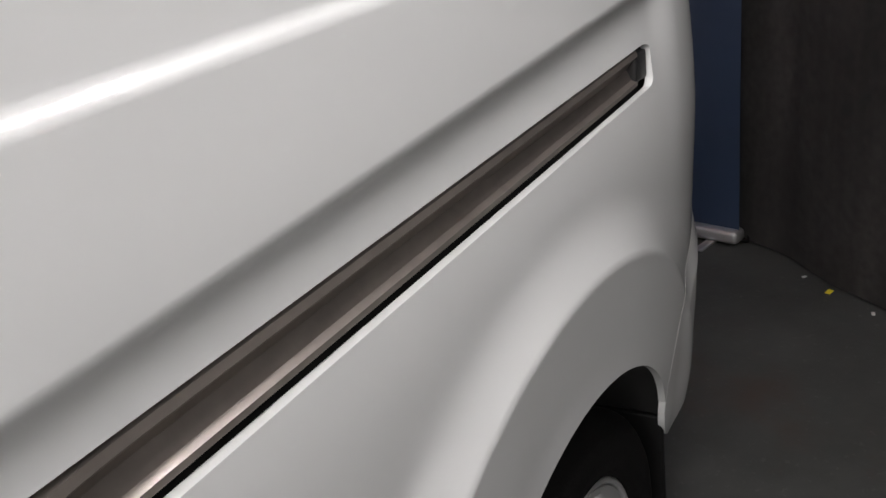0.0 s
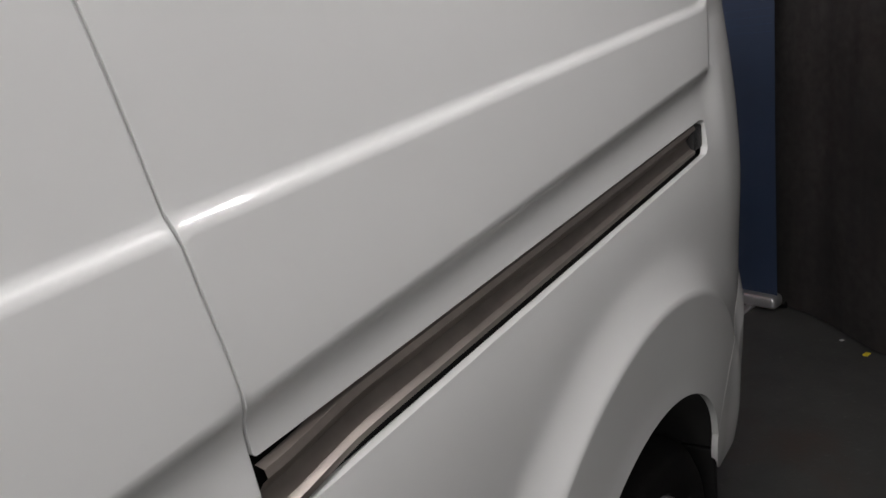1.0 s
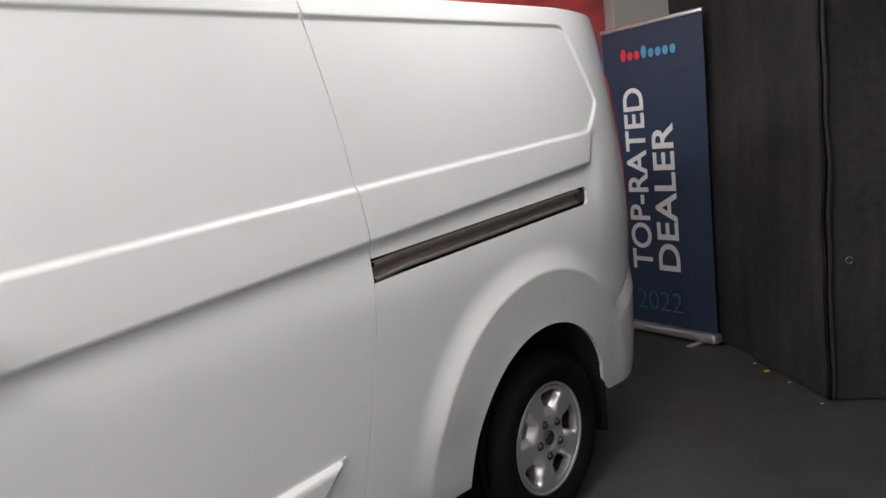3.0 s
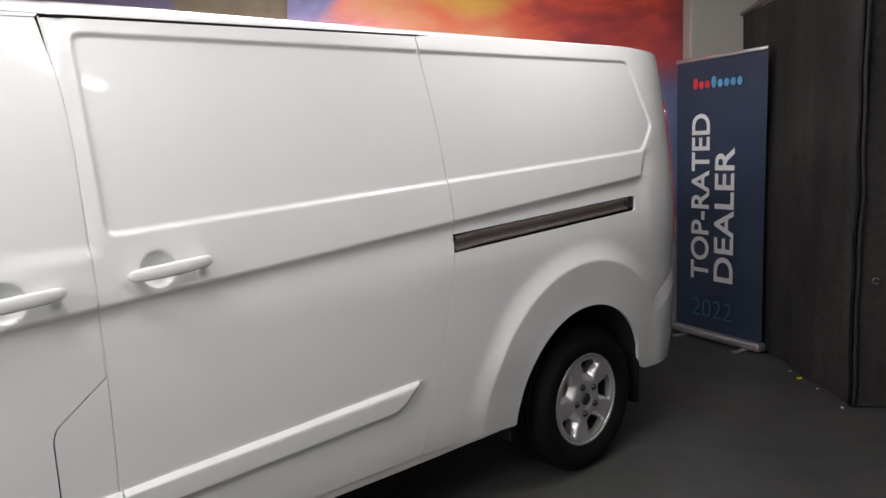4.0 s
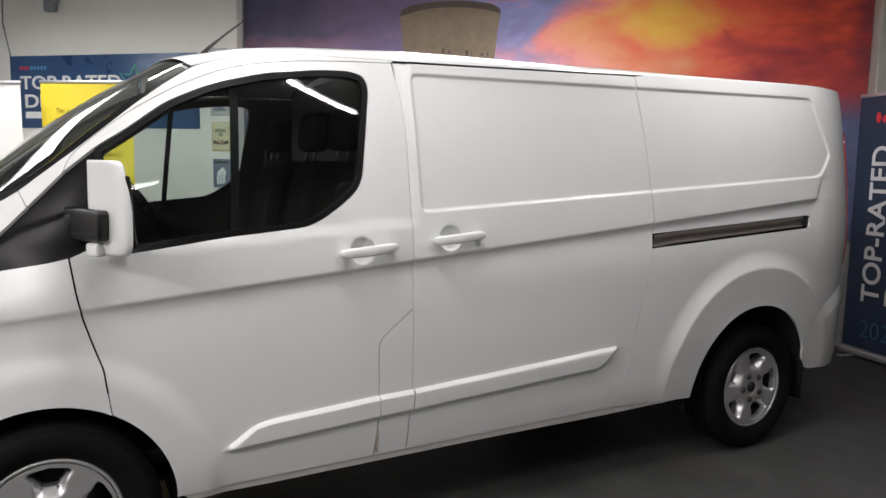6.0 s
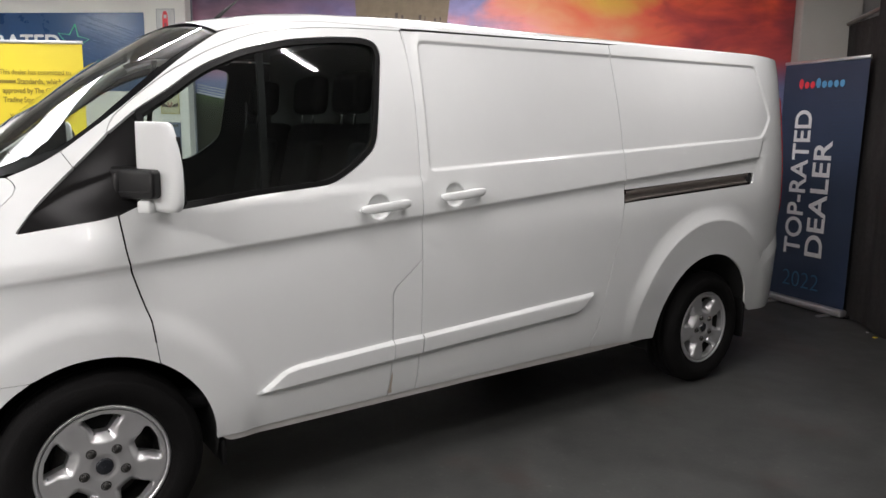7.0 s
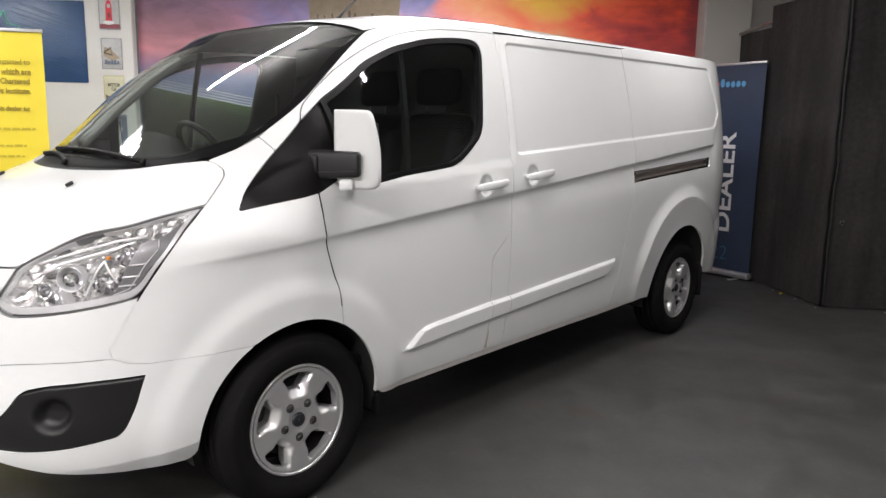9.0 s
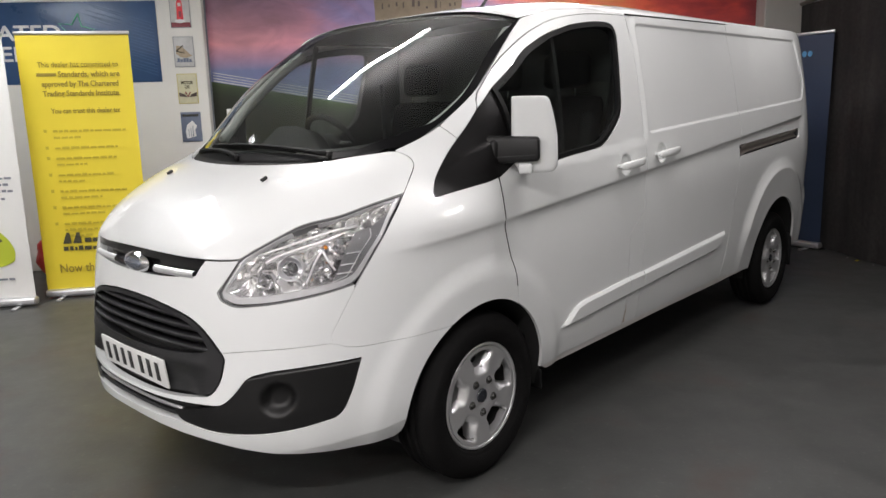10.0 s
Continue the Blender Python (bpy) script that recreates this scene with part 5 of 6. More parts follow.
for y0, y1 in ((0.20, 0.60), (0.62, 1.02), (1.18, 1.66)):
    seat = part("seat", *join(cushion(0.52, 1.02, y0, y1, 0.80, 0.96), box(0.60, 1.0, y0 + 0.05, y1 - 0.05, 0.50, 0.80, 0.02)), SHADED_DARK_CLOTH, van, "dark cloth cab seat with headrest")
    part("backrest", *cushion(0.95, 1.08, y0 + 0.01, y1 - 0.01, 0.90, 1.50, 0.22), SHADED_DARK_CLOTH, seat)
    part("backrest_bolster", *cushion(0.93, 1.02, y0, y0 + 0.07, 0.98, 1.42, 0.22), SHADED_GREY_CLOTH, seat)
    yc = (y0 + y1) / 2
    part("headrest", *cushion(1.07, 1.16, yc - 0.13, yc + 0.13, 1.54, 1.72, 0.1), SHADED_DARK_CLOTH, seat)
    for d in (-0.06, 0.06):
        part("headrest_post", *tube([(1.10, yc + d, 1.46), (1.115, yc + d, 1.60)], 0.006), CHROME, seat)
for y in (0.16, 2 * YC - 0.16):
    part("seat_belt", *tube([(1.17, y, 1.62), (1.15, y + (0.03 if y < YC else -0.03), 1.25), (1.16, y, 0.90)], 0.014, 6), DASH, van)

# ---- the showroom ----
def in_room(s, n, z=0.0, turn=0.0):
    return ROOM @ pose(s, n, z, 0, 0, turn)


def drape_cloth():
    """Faded black cloth: long upright streaks, dusty blotches and a fine weave."""
    m = material("black_drape_cloth", (0.016, 0.015, 0.0145), 0.92, bump=0.4, bump_scale=400)
    t = m.node_tree
    at = t.nodes.new("ShaderNodeTexCoord")
    value = None
    for squeeze, scale, low, high in (((1, 1, 0.10), 8, 0.62, 1.35), ((1, 1, 0.45), 1.9, 0.45, 1.65), ((1, 1, 1), 26, 0.75, 1.3)):
        k, n, r = t.nodes.new("ShaderNodeMapping"), t.nodes.new("ShaderNodeTexNoise"), t.nodes.new("ShaderNodeMapRange")
        k.inputs["Scale"].default_value = squeeze
        n.inputs["Scale"].default_value, n.inputs["Detail"].default_value = scale, 5
        r.inputs["From Min"].default_value, r.inputs["From Max"].default_value = 0.3, 0.7
        r.inputs["To Min"].default_value, r.inputs["To Max"].default_value = low, high
        t.links.new(at.outputs["Object"], k.inputs[0])
        t.links.new(k.outputs[0], n.inputs["Vector"])
        t.links.new(n.outputs["Fac"], r.inputs["Value"])
        if value is None:
            value = r.outputs["Result"]
        else:
            q = t.nodes.new("ShaderNodeMath")
            q.operation = "MULTIPLY"
            t.links.new(value, q.inputs[0])
            t.links.new(r.outputs["Result"], q.inputs[1])
            value = q.outputs[0]
    tint = t.nodes.new("ShaderNodeVectorMath")
    tint.operation, tint.inputs[0].default_value = "SCALE", (0.0220, 0.0199, 0.0188)
    t.links.new(value, tint.inputs["Scale"])
    t.links.new(tint.outputs[0], t.nodes["Principled BSDF"].inputs["Base Color"])
    return m


WALL_PAINT = material("white_wall_paint", (0.78, 0.77, 0.73), 0.75, vary=0.05, scale=2.0, bump=0.25, bump_scale=45)
CEILING_PAINT = material("pale_ceiling_paint", (0.56, 0.56, 0.555), 0.9, vary=0.1, scale=2)
FAR_WALL = material("grey_wall_paint", (0.40, 0.39, 0.38), 0.85, vary=0.12, scale=1.5)
BLACK_CLOTH = drape_cloth()
PILLAR_PAINT = material("cream_pillar_paint", (0.47, 0.455, 0.42), 0.7, vary=0.08, scale=3, bump=0.2, bump_scale=50)
BANNER_BLUE = material("navy_banner_print", (0.0245, 0.040, 0.079), 0.45, vary=0.35, scale=1.6)
POSTER_BLUE = material("blue_poster_print", (0.035, 0.085, 0.20), 0.30, vary=0.3, scale=2.2, rough_vary=0.1, bump=0.9, bump_scale=5)
YELLOW = material("yellow_banner_print", (0.72, 0.57, 0.03), 0.5, vary=0.06, scale=3)
OFF_WHITE = material("white_banner_print", (0.74, 0.73, 0.70), 0.55, vary=0.04)
ALUMINIUM = material("brushed_aluminium", (0.60, 0.60, 0.61), 0.35, metal=0.8, vary=0.1, scale=30)
PRINT_WHITE = material("white_print", (0.80, 0.80, 0.80), 0.5)
PRINT_RED = material("red_print", (0.75, 0.04, 0.06), 0.5)
PRINT_BLUE = material("light_blue_print", (0.10, 0.33, 0.58), 0.5)
POSTER_STRIPE = material("pale_blue_print", (0.048, 0.108, 0.235), 0.4)
NAVY_STRIPE = material("faint_blue_print", (0.020, 0.044, 0.100), 0.45)
PRINT_TEAL = material("dim_blue_print", (0.045, 0.14, 0.26), 0.5)
PRINT_GREEN = material("green_print", (0.12, 0.55, 0.35), 0.5)
PRINT_DARK = material("dark_print", (0.05, 0.045, 0.02), 0.6)
PRINT_UMBER = material("umber_print", (0.27, 0.20, 0.018), 0.6)
PRINT_OLIVE = material("olive_print", (0.50, 0.385, 0.02), 0.6)
PRINT_LIME = material("lime_print", (0.42, 0.48, 0.03), 0.5)
RED_BAG = material("red_plastic_bag", (0.60, 0.02, 0.02), 0.3, vary=0.25, scale=12, bump=0.9, bump_scale=18)
TIN_CREAM = material("cream_tin", (0.62, 0.60, 0.42), 0.4, vary=0.15, scale=20)
TIN_GREY = material("grey_tin", (0.20, 0.21, 0.24), 0.4, vary=0.3, scale=25)
TIN_PALE = material("pale_tin", (0.55, 0.55, 0.54), 0.4, vary=0.25, scale=25)
TIN_BLUE = material("slate_tin", (0.16, 0.19, 0.27), 0.4, vary=0.15, scale=20)
TIN_MAROON = material("maroon_tin", (0.24, 0.03, 0.045), 0.4, vary=0.25, scale=25)
TIN_SAND = material("sand_tin", (0.42, 0.33, 0.22), 0.4, vary=0.3, scale=25)
BROWN = material("brown_tower_print", (0.25, 0.195, 0.13), 0.6, vary=0.35, scale=9)
DARK_BROWN = material("dark_tower_print", (0.10, 0.075, 0.06), 0.6, vary=0.3)


def painted_sky():
    """The mural's sunset: slate and rose on one side, orange and crimson on the other, a green field below."""
    m = bpy.data.materials.new("mural_print")
    m.use_nodes = True
    t = m.node_tree
    b = t.nodes["Principled BSDF"]
    b.inputs["Roughness"].default_value = 0.5
    at = t.nodes.new("ShaderNodeTexCoord")
    cloud = t.nodes.new("ShaderNodeTexNoise")
    cloud.inputs["Scale"].default_value, cloud.inputs["Detail"].default_value, cloud.inputs["Distortion"].default_value = 1.2, 8, 0.7
    stretch = t.nodes.new("ShaderNodeMapping")
    stretch.inputs["Scale"].default_value = (1, 1, 1.8)
    t.links.new(at.outputs["Object"], stretch.inputs[0])
    t.links.new(stretch.outputs[0], cloud.inputs["Vector"])
    sep = t.nodes.new("ShaderNodeSeparateXYZ")
    t.links.new(at.outputs["Object"], sep.inputs[0])

    def math_node(op, a, c):
        k = t.nodes.new("ShaderNodeMath")
        k.operation = op
        for i, q in enumerate((a, c)):
            if isinstance(q, (int, float)):
                k.inputs[i].default_value = q
            else:
                t.links.new(q, k.inputs[i])
        return k.outputs[0]

    def ramp(fac, stops):
        r = t.nodes.new("ShaderNodeValToRGB")
        el = r.color_ramp.elements
        while len(el) < len(stops):
            el.new(0.5)
        for e, (p, c) in zip(el, stops):
            e.position, e.color = p, (*c, 1)
        t.links.new(fac, r.inputs[0])
        return r.outputs[0]

    def mix(fac, a, c):
        k = t.nodes.new("ShaderNodeMix")
        k.data_type = "RGBA"
        t.links.new(fac, k.inputs[0])
        for i, q in ((6, a), (7, c)):
            if isinstance(q, tuple):
                k.inputs[i].default_value = (*q, 1)
            else:
                t.links.new(q, k.inputs[i])
        return k.outputs[2]

    warp = math_node("MULTIPLY", math_node("SUBTRACT", cloud.outputs["Fac"], 0.5), 0.55)
    along = math_node("ADD", math_node("DIVIDE", sep.outputs["X"], 5.6), warp)
    high = ramp(along, [(0.0, (0.065, 0.058, 0.109)), (0.20, (0.145, 0.109, 0.189)), (0.34, (0.160, 0.131, 0.246)), (0.47, (0.203, 0.217, 0.435)), (0.56, (0.609, 0.203, 0.189)),
                        (0.66, (0.900, 0.300, 0.110)), (0.84, (0.78, 0.110, 0.050)), (0.95, (0.42, 0.048, 0.043)), (1.0, (0.24, 0.035, 0.042))])
    low = ramp(along, [(0.0, (0.522, 0.217, 0.246)), (0.16, (0.551, 0.232, 0.290)), (0.30, (0.232, 0.189, 0.377)), (0.45, (0.435, 0.319, 0.522)), (0.60, (0.899, 0.319, 0.261)),
                       (0.76, (0.797, 0.174, 0.092)), (0.90, (0.47, 0.072, 0.075)), (1.0, (0.25, 0.045, 0.055))])
    lift = math_node("ADD", math_node("MULTIPLY", math_node("SUBTRACT", 2.75, sep.outputs["Z"]), 1.6), math_node("MULTIPLY", warp, 1.6))
    sky = mix(math_node("MINIMUM", math_node("MAXIMUM", lift, 0.0), 1.0), high, low)
    # lower band goes back to violet-blue
    base = math_node("MINIMUM", math_node("MAXIMUM", math_node("MULTIPLY", math_node("SUBTRACT", 2.15, sep.outputs["Z"]), 4.0), 0.0), 1.0)
    sky = mix(base, sky, (0.13, 0.15, 0.28))
    # the sun's glow
    dx = math_node("DIVIDE", math_node("SUBTRACT", sep.outputs["X"], 4.0), 0.62)
    dz = math_node("DIVIDE", math_node("SUBTRACT", sep.outputs["Z"], 2.74), 0.26)
    r2 = math_node("ADD", math_node("ADD", math_node("MULTIPLY", dx, dx), math_node("MULTIPLY", dz, dz)), math_node("MULTIPLY", warp, 3.4))
    glow = math_node("MAXIMUM", math_node("SUBTRACT", 1.0, r2), 0.0)
    sky = mix(glow, sky, (0.85, 0.42, 0.06))
    rise = math_node("ADD", math_node("SUBTRACT", sep.outputs["Z"], 1.800), math_node("MULTIPLY", sep.outputs["X"], 0.185))
    field = math_node("LESS_THAN", rise, 0.0)
    depth = math_node("ADD", math_node("MULTIPLY", rise, -4.0), math_node("MULTIPLY", math_node("SUBTRACT", cloud.outputs["Fac"], 0.5), 0.6))
    grass = ramp(depth, [(0.0, (0.048, 0.078, 0.030)), (0.22, (0.030, 0.046, 0.021)), (0.5, (0.019, 0.024, 0.014)), (1.0, (0.014, 0.016, 0.010))])
    sky = mix(field, sky, grass)
    fine = t.nodes.new("ShaderNodeTexNoise")
    fine.inputs["Scale"].default_value, fine.inputs["Detail"].default_value, fine.inputs["Distortion"].default_value = 3.2, 9, 1.1
    t.links.new(stretch.outputs[0], fine.inputs["Vector"])
    gain = math_node("ADD", math_node("MULTIPLY", math_node("SUBTRACT", fine.outputs["Fac"], 0.5), 0.9), 1.32)
    scaled = t.nodes.new("ShaderNodeVectorMath")
    scaled.operation = "SCALE"
    t.links.new(sky, scaled.inputs[0])
    t.links.new(gain, scaled.inputs["Scale"])
    clipped = t.nodes.new("ShaderNodeVectorMath")
    clipped.operation, clipped.inputs[1].default_value = "MINIMUM", (0.92, 0.92, 0.92)
    t.links.new(scaled.outputs[0], clipped.inputs[0])
    t.links.new(clipped.outputs[0], b.inputs["Base Color"])
    return m


MURAL = painted_sky()


def structure(name, piece, mat, label, m=None):
    ob = part(name, *piece, mat, smooth=False)
    if m is not None:
        ob.matrix_world = m
    return tagged(ob, label, kind="structure")


def floor_paint():
    """Grey floor paint with broad tyre-dulled patches, stains and fine scuffs."""
    m = material("painted_concrete_floor", (0.060, 0.061, 0.059), 0.42, bump=0.12, bump_scale=60)
    t = m.node_tree
    b = t.nodes["Principled BSDF"]
    at = t.nodes.new("ShaderNodeTexCoord")

    def cloud(scale, detail, low, high, a, c):
        n, r = t.nodes.new("ShaderNodeTexNoise"), t.nodes.new("ShaderNodeMapRange")
        n.inputs["Scale"].default_value, n.inputs["Detail"].default_value, n.inputs["Roughness"].default_value = scale, detail, 0.65
        for k, q in (("From Min", low), ("From Max", high), ("To Min", a), ("To Max", c)):
            r.inputs[k].default_value = q
        t.links.new(at.outputs["Object"], n.inputs["Vector"])
        t.links.new(n.outputs["Fac"], r.inputs["Value"])
        return r.outputs["Result"]

    def times(a, c):
        k = t.nodes.new("ShaderNodeMath")
        k.operation = "MULTIPLY"
        t.links.new(a, k.inputs[0])
        t.links.new(c, k.inputs[1])
        return k.outputs[0]
    value = times(times(cloud(0.8, 5, 0.3, 0.7, 0.78, 1.16), cloud(6, 6, 0.35, 0.7, 1.12, 0.80)), cloud(34, 4, 0.60, 0.70, 1.0, 1.5))
    grey = t.nodes.new("ShaderNodeCombineColor")
    for k, c in enumerate((0.0545, 0.0555, 0.053)):
        v = t.nodes.new("ShaderNodeMath")
        v.operation, v.inputs[1].default_value = "MULTIPLY", c
        t.links.new(value, v.inputs[0])
        t.links.new(v.outputs[0], grey.inputs[k])
    rust = t.nodes.new("ShaderNodeMix")
    rust.data_type = "RGBA"
    rust.inputs[7].default_value = (0.055, 0.040, 0.034, 1)
    t.links.new(cloud(1.7, 5, 0.56, 0.70, 0.0, 0.75), rust.inputs[0])
    t.links.new(grey.outputs[0], rust.inputs[6])
    t.links.new(rust.outputs[2], b.inputs["Base Color"])
    t.links.new(cloud(3.2, 6, 0.3, 0.7, 0.38, 0.52), b.inputs["Roughness"])
    return m


FLOOR = floor_paint()
structure("floor", box(-14, 14, -14, 14, -0.2, 0, 0), FLOOR, "dark grey painted concrete floor with faint stains", ROOM)
s0, s1, n0, n1 = ROOFLIGHT
# unseen ceiling, pale so that it bounces light and veils the side glass
structure("ceiling", join(box(-9, s0, -8.0, 5.3, 3.35, 3.5, 0), box(s1, 10, -8.0, 5.3, 3.35, 3.5, 0), box(s0, s1, -8.0, n0, 3.35, 3.5, 0), box(s0, s1, n1, 5.3, 3.35, 3.5, 0)), CEILING_PAINT, "plain pale painted ceiling", ROOM)
structure("wall_poster", box(-9, -1.97, 4.76, 5.1, 0, 3.35, 0.01), WALL_PAINT, "white painted wall with a blue poster", ROOM)
structure("wall_mural", box(-1.97, 3.66, 4.90, 5.1, 0, 3.35, 0), FAR_WALL, "wall behind the sunset mural", ROOM)
structure("pillar", box(3.66, 4.16, 4.72, 5.1, 0, 3.35, 0.012), PILLAR_PAINT, "cream painted pillar beside the mural", ROOM)
structure("wall_side", box(4.16, 10, 4.80, 5.1, 0, 3.35, 0), FAR_WALL, "plain grey wall", ROOM)
# unseen closing walls, added white to bounce light and show in the glass
structure("wall_left", box(-9.2, -9, -8.2, 5.1, 0, 3.5, 0), WALL_PAINT, "plain white wall", ROOM)
structure("wall_behind", box(-9, 10, -8.2, -8.0, 0, 3.5, 0), WALL_PAINT, "plain white wall", ROOM)
structure("wall_right", box(9.8, 10, -8.0, 4.8, 0, 3.5, 0), WALL_PAINT, "plain white wall", ROOM)

mural = part("mural", *box(0, 5.61, 0, 0.012, 0.9, 3.30, 0.001), MURAL)
mural.matrix_world = in_room(-1.955, 4.885)
tagged(mural, "printed sunset mural with a cooling tower over green fields", "mural")
tower_line = [(1.60, 2.86), (1.61, 2.91), (1.70, 2.955), (1.90, 2.98), (2.10, 2.985), (2.30, 2.975), (2.47, 2.945), (2.545, 2.90), (2.55, 2.86), (2.525, 2.70), (2.50, 2.45), (2.51, 2.20), (2.56, 1.9), (2.70, 1.45), (1.45, 1.45), (1.59, 1.9), (1.635, 2.2), (1.635, 2.45), (1.62, 2.70)]
v, f = slab(tower_line, 0.003)
part("cooling_tower", [(p[0], p[1] - 0.004, p[2]) for p in v], f, BROWN, mural, "brown printed cooling tower", smooth=False)
rim_line = [(1.60, 2.86), (1.61, 2.91), (1.70, 2.955), (1.90, 2.98), (2.10, 2.985), (2.30, 2.975), (2.47, 2.945), (2.545, 2.90), (2.55, 2.86), (2.40, 2.90), (2.2, 2.925), (2.0, 2.93), (1.8, 2.91)]
v, f = slab(rim_line, 0.002)
part("tower_rim", [(p[0], p[1] - 0.007, p[2]) for p in v], f, DARK_BROWN, mural, smooth=False)
for i in range(11):
    x = 1.68 + i * 0.075 + 0.03 * random.random()
    h, z = 0.02 + 0.06 * random.random() ** 2, 2.44 + 0.05 * random.random()
    part("tower_mark", *box(x, x + 0.008 + 0.02 * random.random(), -0.0075, -0.004, z, z + h, 0), DARK_BROWN, mural, smooth=False)
for z, d in ((1.885, 0.007), (1.86, 0.006), (1.832, 0.008), (1.806, 0.010)):
    v, f = slab([(0.02, z - 0.004), (5.58, z - 1.033), (5.58, z - 1.033 + d), (0.02, z - 0.004 + d)], 0.002)
    part("fence_rail", [(p[0], p[1] - 0.004, p[2]) for p in v], f, TIN_PALE, mural, smooth=False)
part("mural_edge", *box(-0.03, 0.0, -0.012, 0.012, 0.9, 3.30, 0.002), TIN_GREY, mural, smooth=False)


# ---- lettering and bars ----
def lettering(name, text, size, mat, parent, m, label="", bold=0.0, width=None):
    c = bpy.data.curves.new(name, "FONT")
    c.body, c.size, c.extrude, c.offset = text, size, 0.0008, bold
    tmp = bpy.data.objects.new(name, c)
    scene.collection.objects.link(tmp)
    me = bpy.data.meshes.new_from_object(tmp.evaluated_get(bpy.context.evaluated_depsgraph_get()))
    bpy.data.objects.remove(tmp)
    bpy.data.curves.remove(c)
    xs = [v.co.x for v in me.vertices]
    if width and xs:
        k = width / (max(xs) - min(xs))
        me.transform(Matrix.Diagonal((k, 1, 1, 1)) @ Matrix.Translation((-min(xs), 0, 0)))
    me.transform(m)
    me.name = name
    me.materials.clear()
    me.materials.append(mat)
    ob = new(name, me)
    ob.parent = parent
    if label:
        tagged(ob, label)
    return ob


def bar(name, x0, x1, z0, z1, mat, parent, y=-0.003):
    return part(name, *box(x0, x1, y, y + 0.002, z0, z1, 0), mat, parent, smooth=False)


UPRIGHT = pose(0, 0, 0, 90)


def roller_banner(name, width, height, mat, label, m, lean=2.0):
    """A roll-up banner: cassette with feet, sheet, top rail and rear pole. Its face looks to -y."""
    top = thing(name, label, "roller banner", m, group="roller banners")
    part("cassette", *join(box(-0.01, width + 0.01, -0.045, 0.045, 0.012, 0.075, 0.022, 4)), ALUMINIUM, top, "silver cassette at the foot")
    for x in (0.10, width - 0.14):
        part("foot", *box(x, x + 0.04, -0.14, 0.14, 0.0, 0.014, 0.004), ALUMINIUM, top)
    rows, cols = 24, 8
    vs = []
    for i in range(rows + 1):
        z = 0.07 + (height - 0.07) * i / rows
        for k in range(cols + 1):
            x = width * k / cols
            vs.append((x, 0.004 * math.sin(5 * i / rows + 3 * k / cols), z))
    n = len(vs)
    vs += [(p[0], p[1] + 0.0015, p[2]) for p in vs]
    fs = []
    for i in range(rows):
        for k in range(cols):
            a = i * (cols + 1) + k
            fs += [(a, a + 1, a + cols + 2, a + cols + 1), (a + n + cols + 1, a + n + cols + 2, a + n + 1, a + n)]
    sheet = part("sheet", vs, fs, mat, top)
    part("top_rail", *box(-0.008, width + 0.008, -0.010, 0.012, height - 0.006, height + 0.022, 0.006), ALUMINIUM, top)
    part("pole", *tube([(width / 2, 0.04, 0.05), (width / 2, 0.03, height)], 0.008), ALUMINIUM, top)
    return top, sheet


# blue banner by the pillar
W, Hh = 0.80, 2.08
blue, sheet = roller_banner("blue_roller_banner", W, Hh, BANNER_BLUE, "navy roll-up banner with white upright lettering and silver foot", in_room(3.557, 4.679, 0, -61.5))


def upright_text(text, x, z0, z1, size, mat, bold):
    return lettering("lettering", text, size, mat, sheet, Matrix.Translation((x, -0.0075, z0)) @ UPRIGHT @ pose(0, 0, 0, 0, 0, 90), bold=bold, width=z1 - z0)


upright_text("TOP-RATED", 0.320, 0.46, 1.69, 0.235, PRINT_WHITE, 0.004)
upright_text("DEALER", 0.545, 0.46, 1.44, 0.240, PRINT_WHITE, 0.004)
lettering("lettering", "2022", 0.20, PRINT_TEAL, sheet, Matrix.Translation((0.175, -0.0075, 0.175)) @ UPRIGHT, bold=-0.003, width=0.37)
for i in range(8):
    tall = 0.042 if i in (0, 3) else 0.029
    v, f = slab([(0.185 + 0.057 * i + 0.023 * math.cos(a), 1.868 + tall + tall * math.sin(a)) for a in np.linspace(0, 2 * math.pi, 17)[:-1]], 0.002)
    part("logo_disc", [(p[0], p[1] - 0.0085, p[2]) for p in v], f, PRINT_RED if i < 3 else PRINT_BLUE, sheet, smooth=False)
for i in range(16):
    bar("hatch_line", 0.60 - 0.010 * i * 0.8, W - 0.012, 1.28 + 0.032 * i, 1.283 + 0.032 * i, NAVY_STRIPE, sheet, -0.006)

# yellow and white banners by the poster wall
yellow, sheet = roller_banner("yellow_roller_banner", 0.84, 2.13, YELLOW, "yellow roll-up banner with dark printed text", in_room(-3.16, 3.55, 0, 5))


def line(text, x0, x1, z, size, bold=0.0, mat=PRINT_UMBER):
    lettering("lettering", text, size, mat, sheet, Matrix.Translation((x0, -0.008, z)) @ UPRIGHT, bold=bold, width=x1 - x0)


line("This dealer has committed to", 0.14, 0.74, 1.875, 0.062)
bar("brand_bar", 0.125, 0.27, 1.805, 1.830, PRINT_UMBER, sheet, -0.008)
line("Standards, which are", 0.285, 0.745, 1.80, 0.062, 0.0012)
line("approved by The Chartered", 0.155, 0.73, 1.725, 0.062, 0.0012)
line("Trading Standards Institute.", 0.155, 0.735, 1.65, 0.062, 0.0012)
line("You can trust this dealer to:", 0.20, 0.72, 1.515, 0.056, 0.0010)


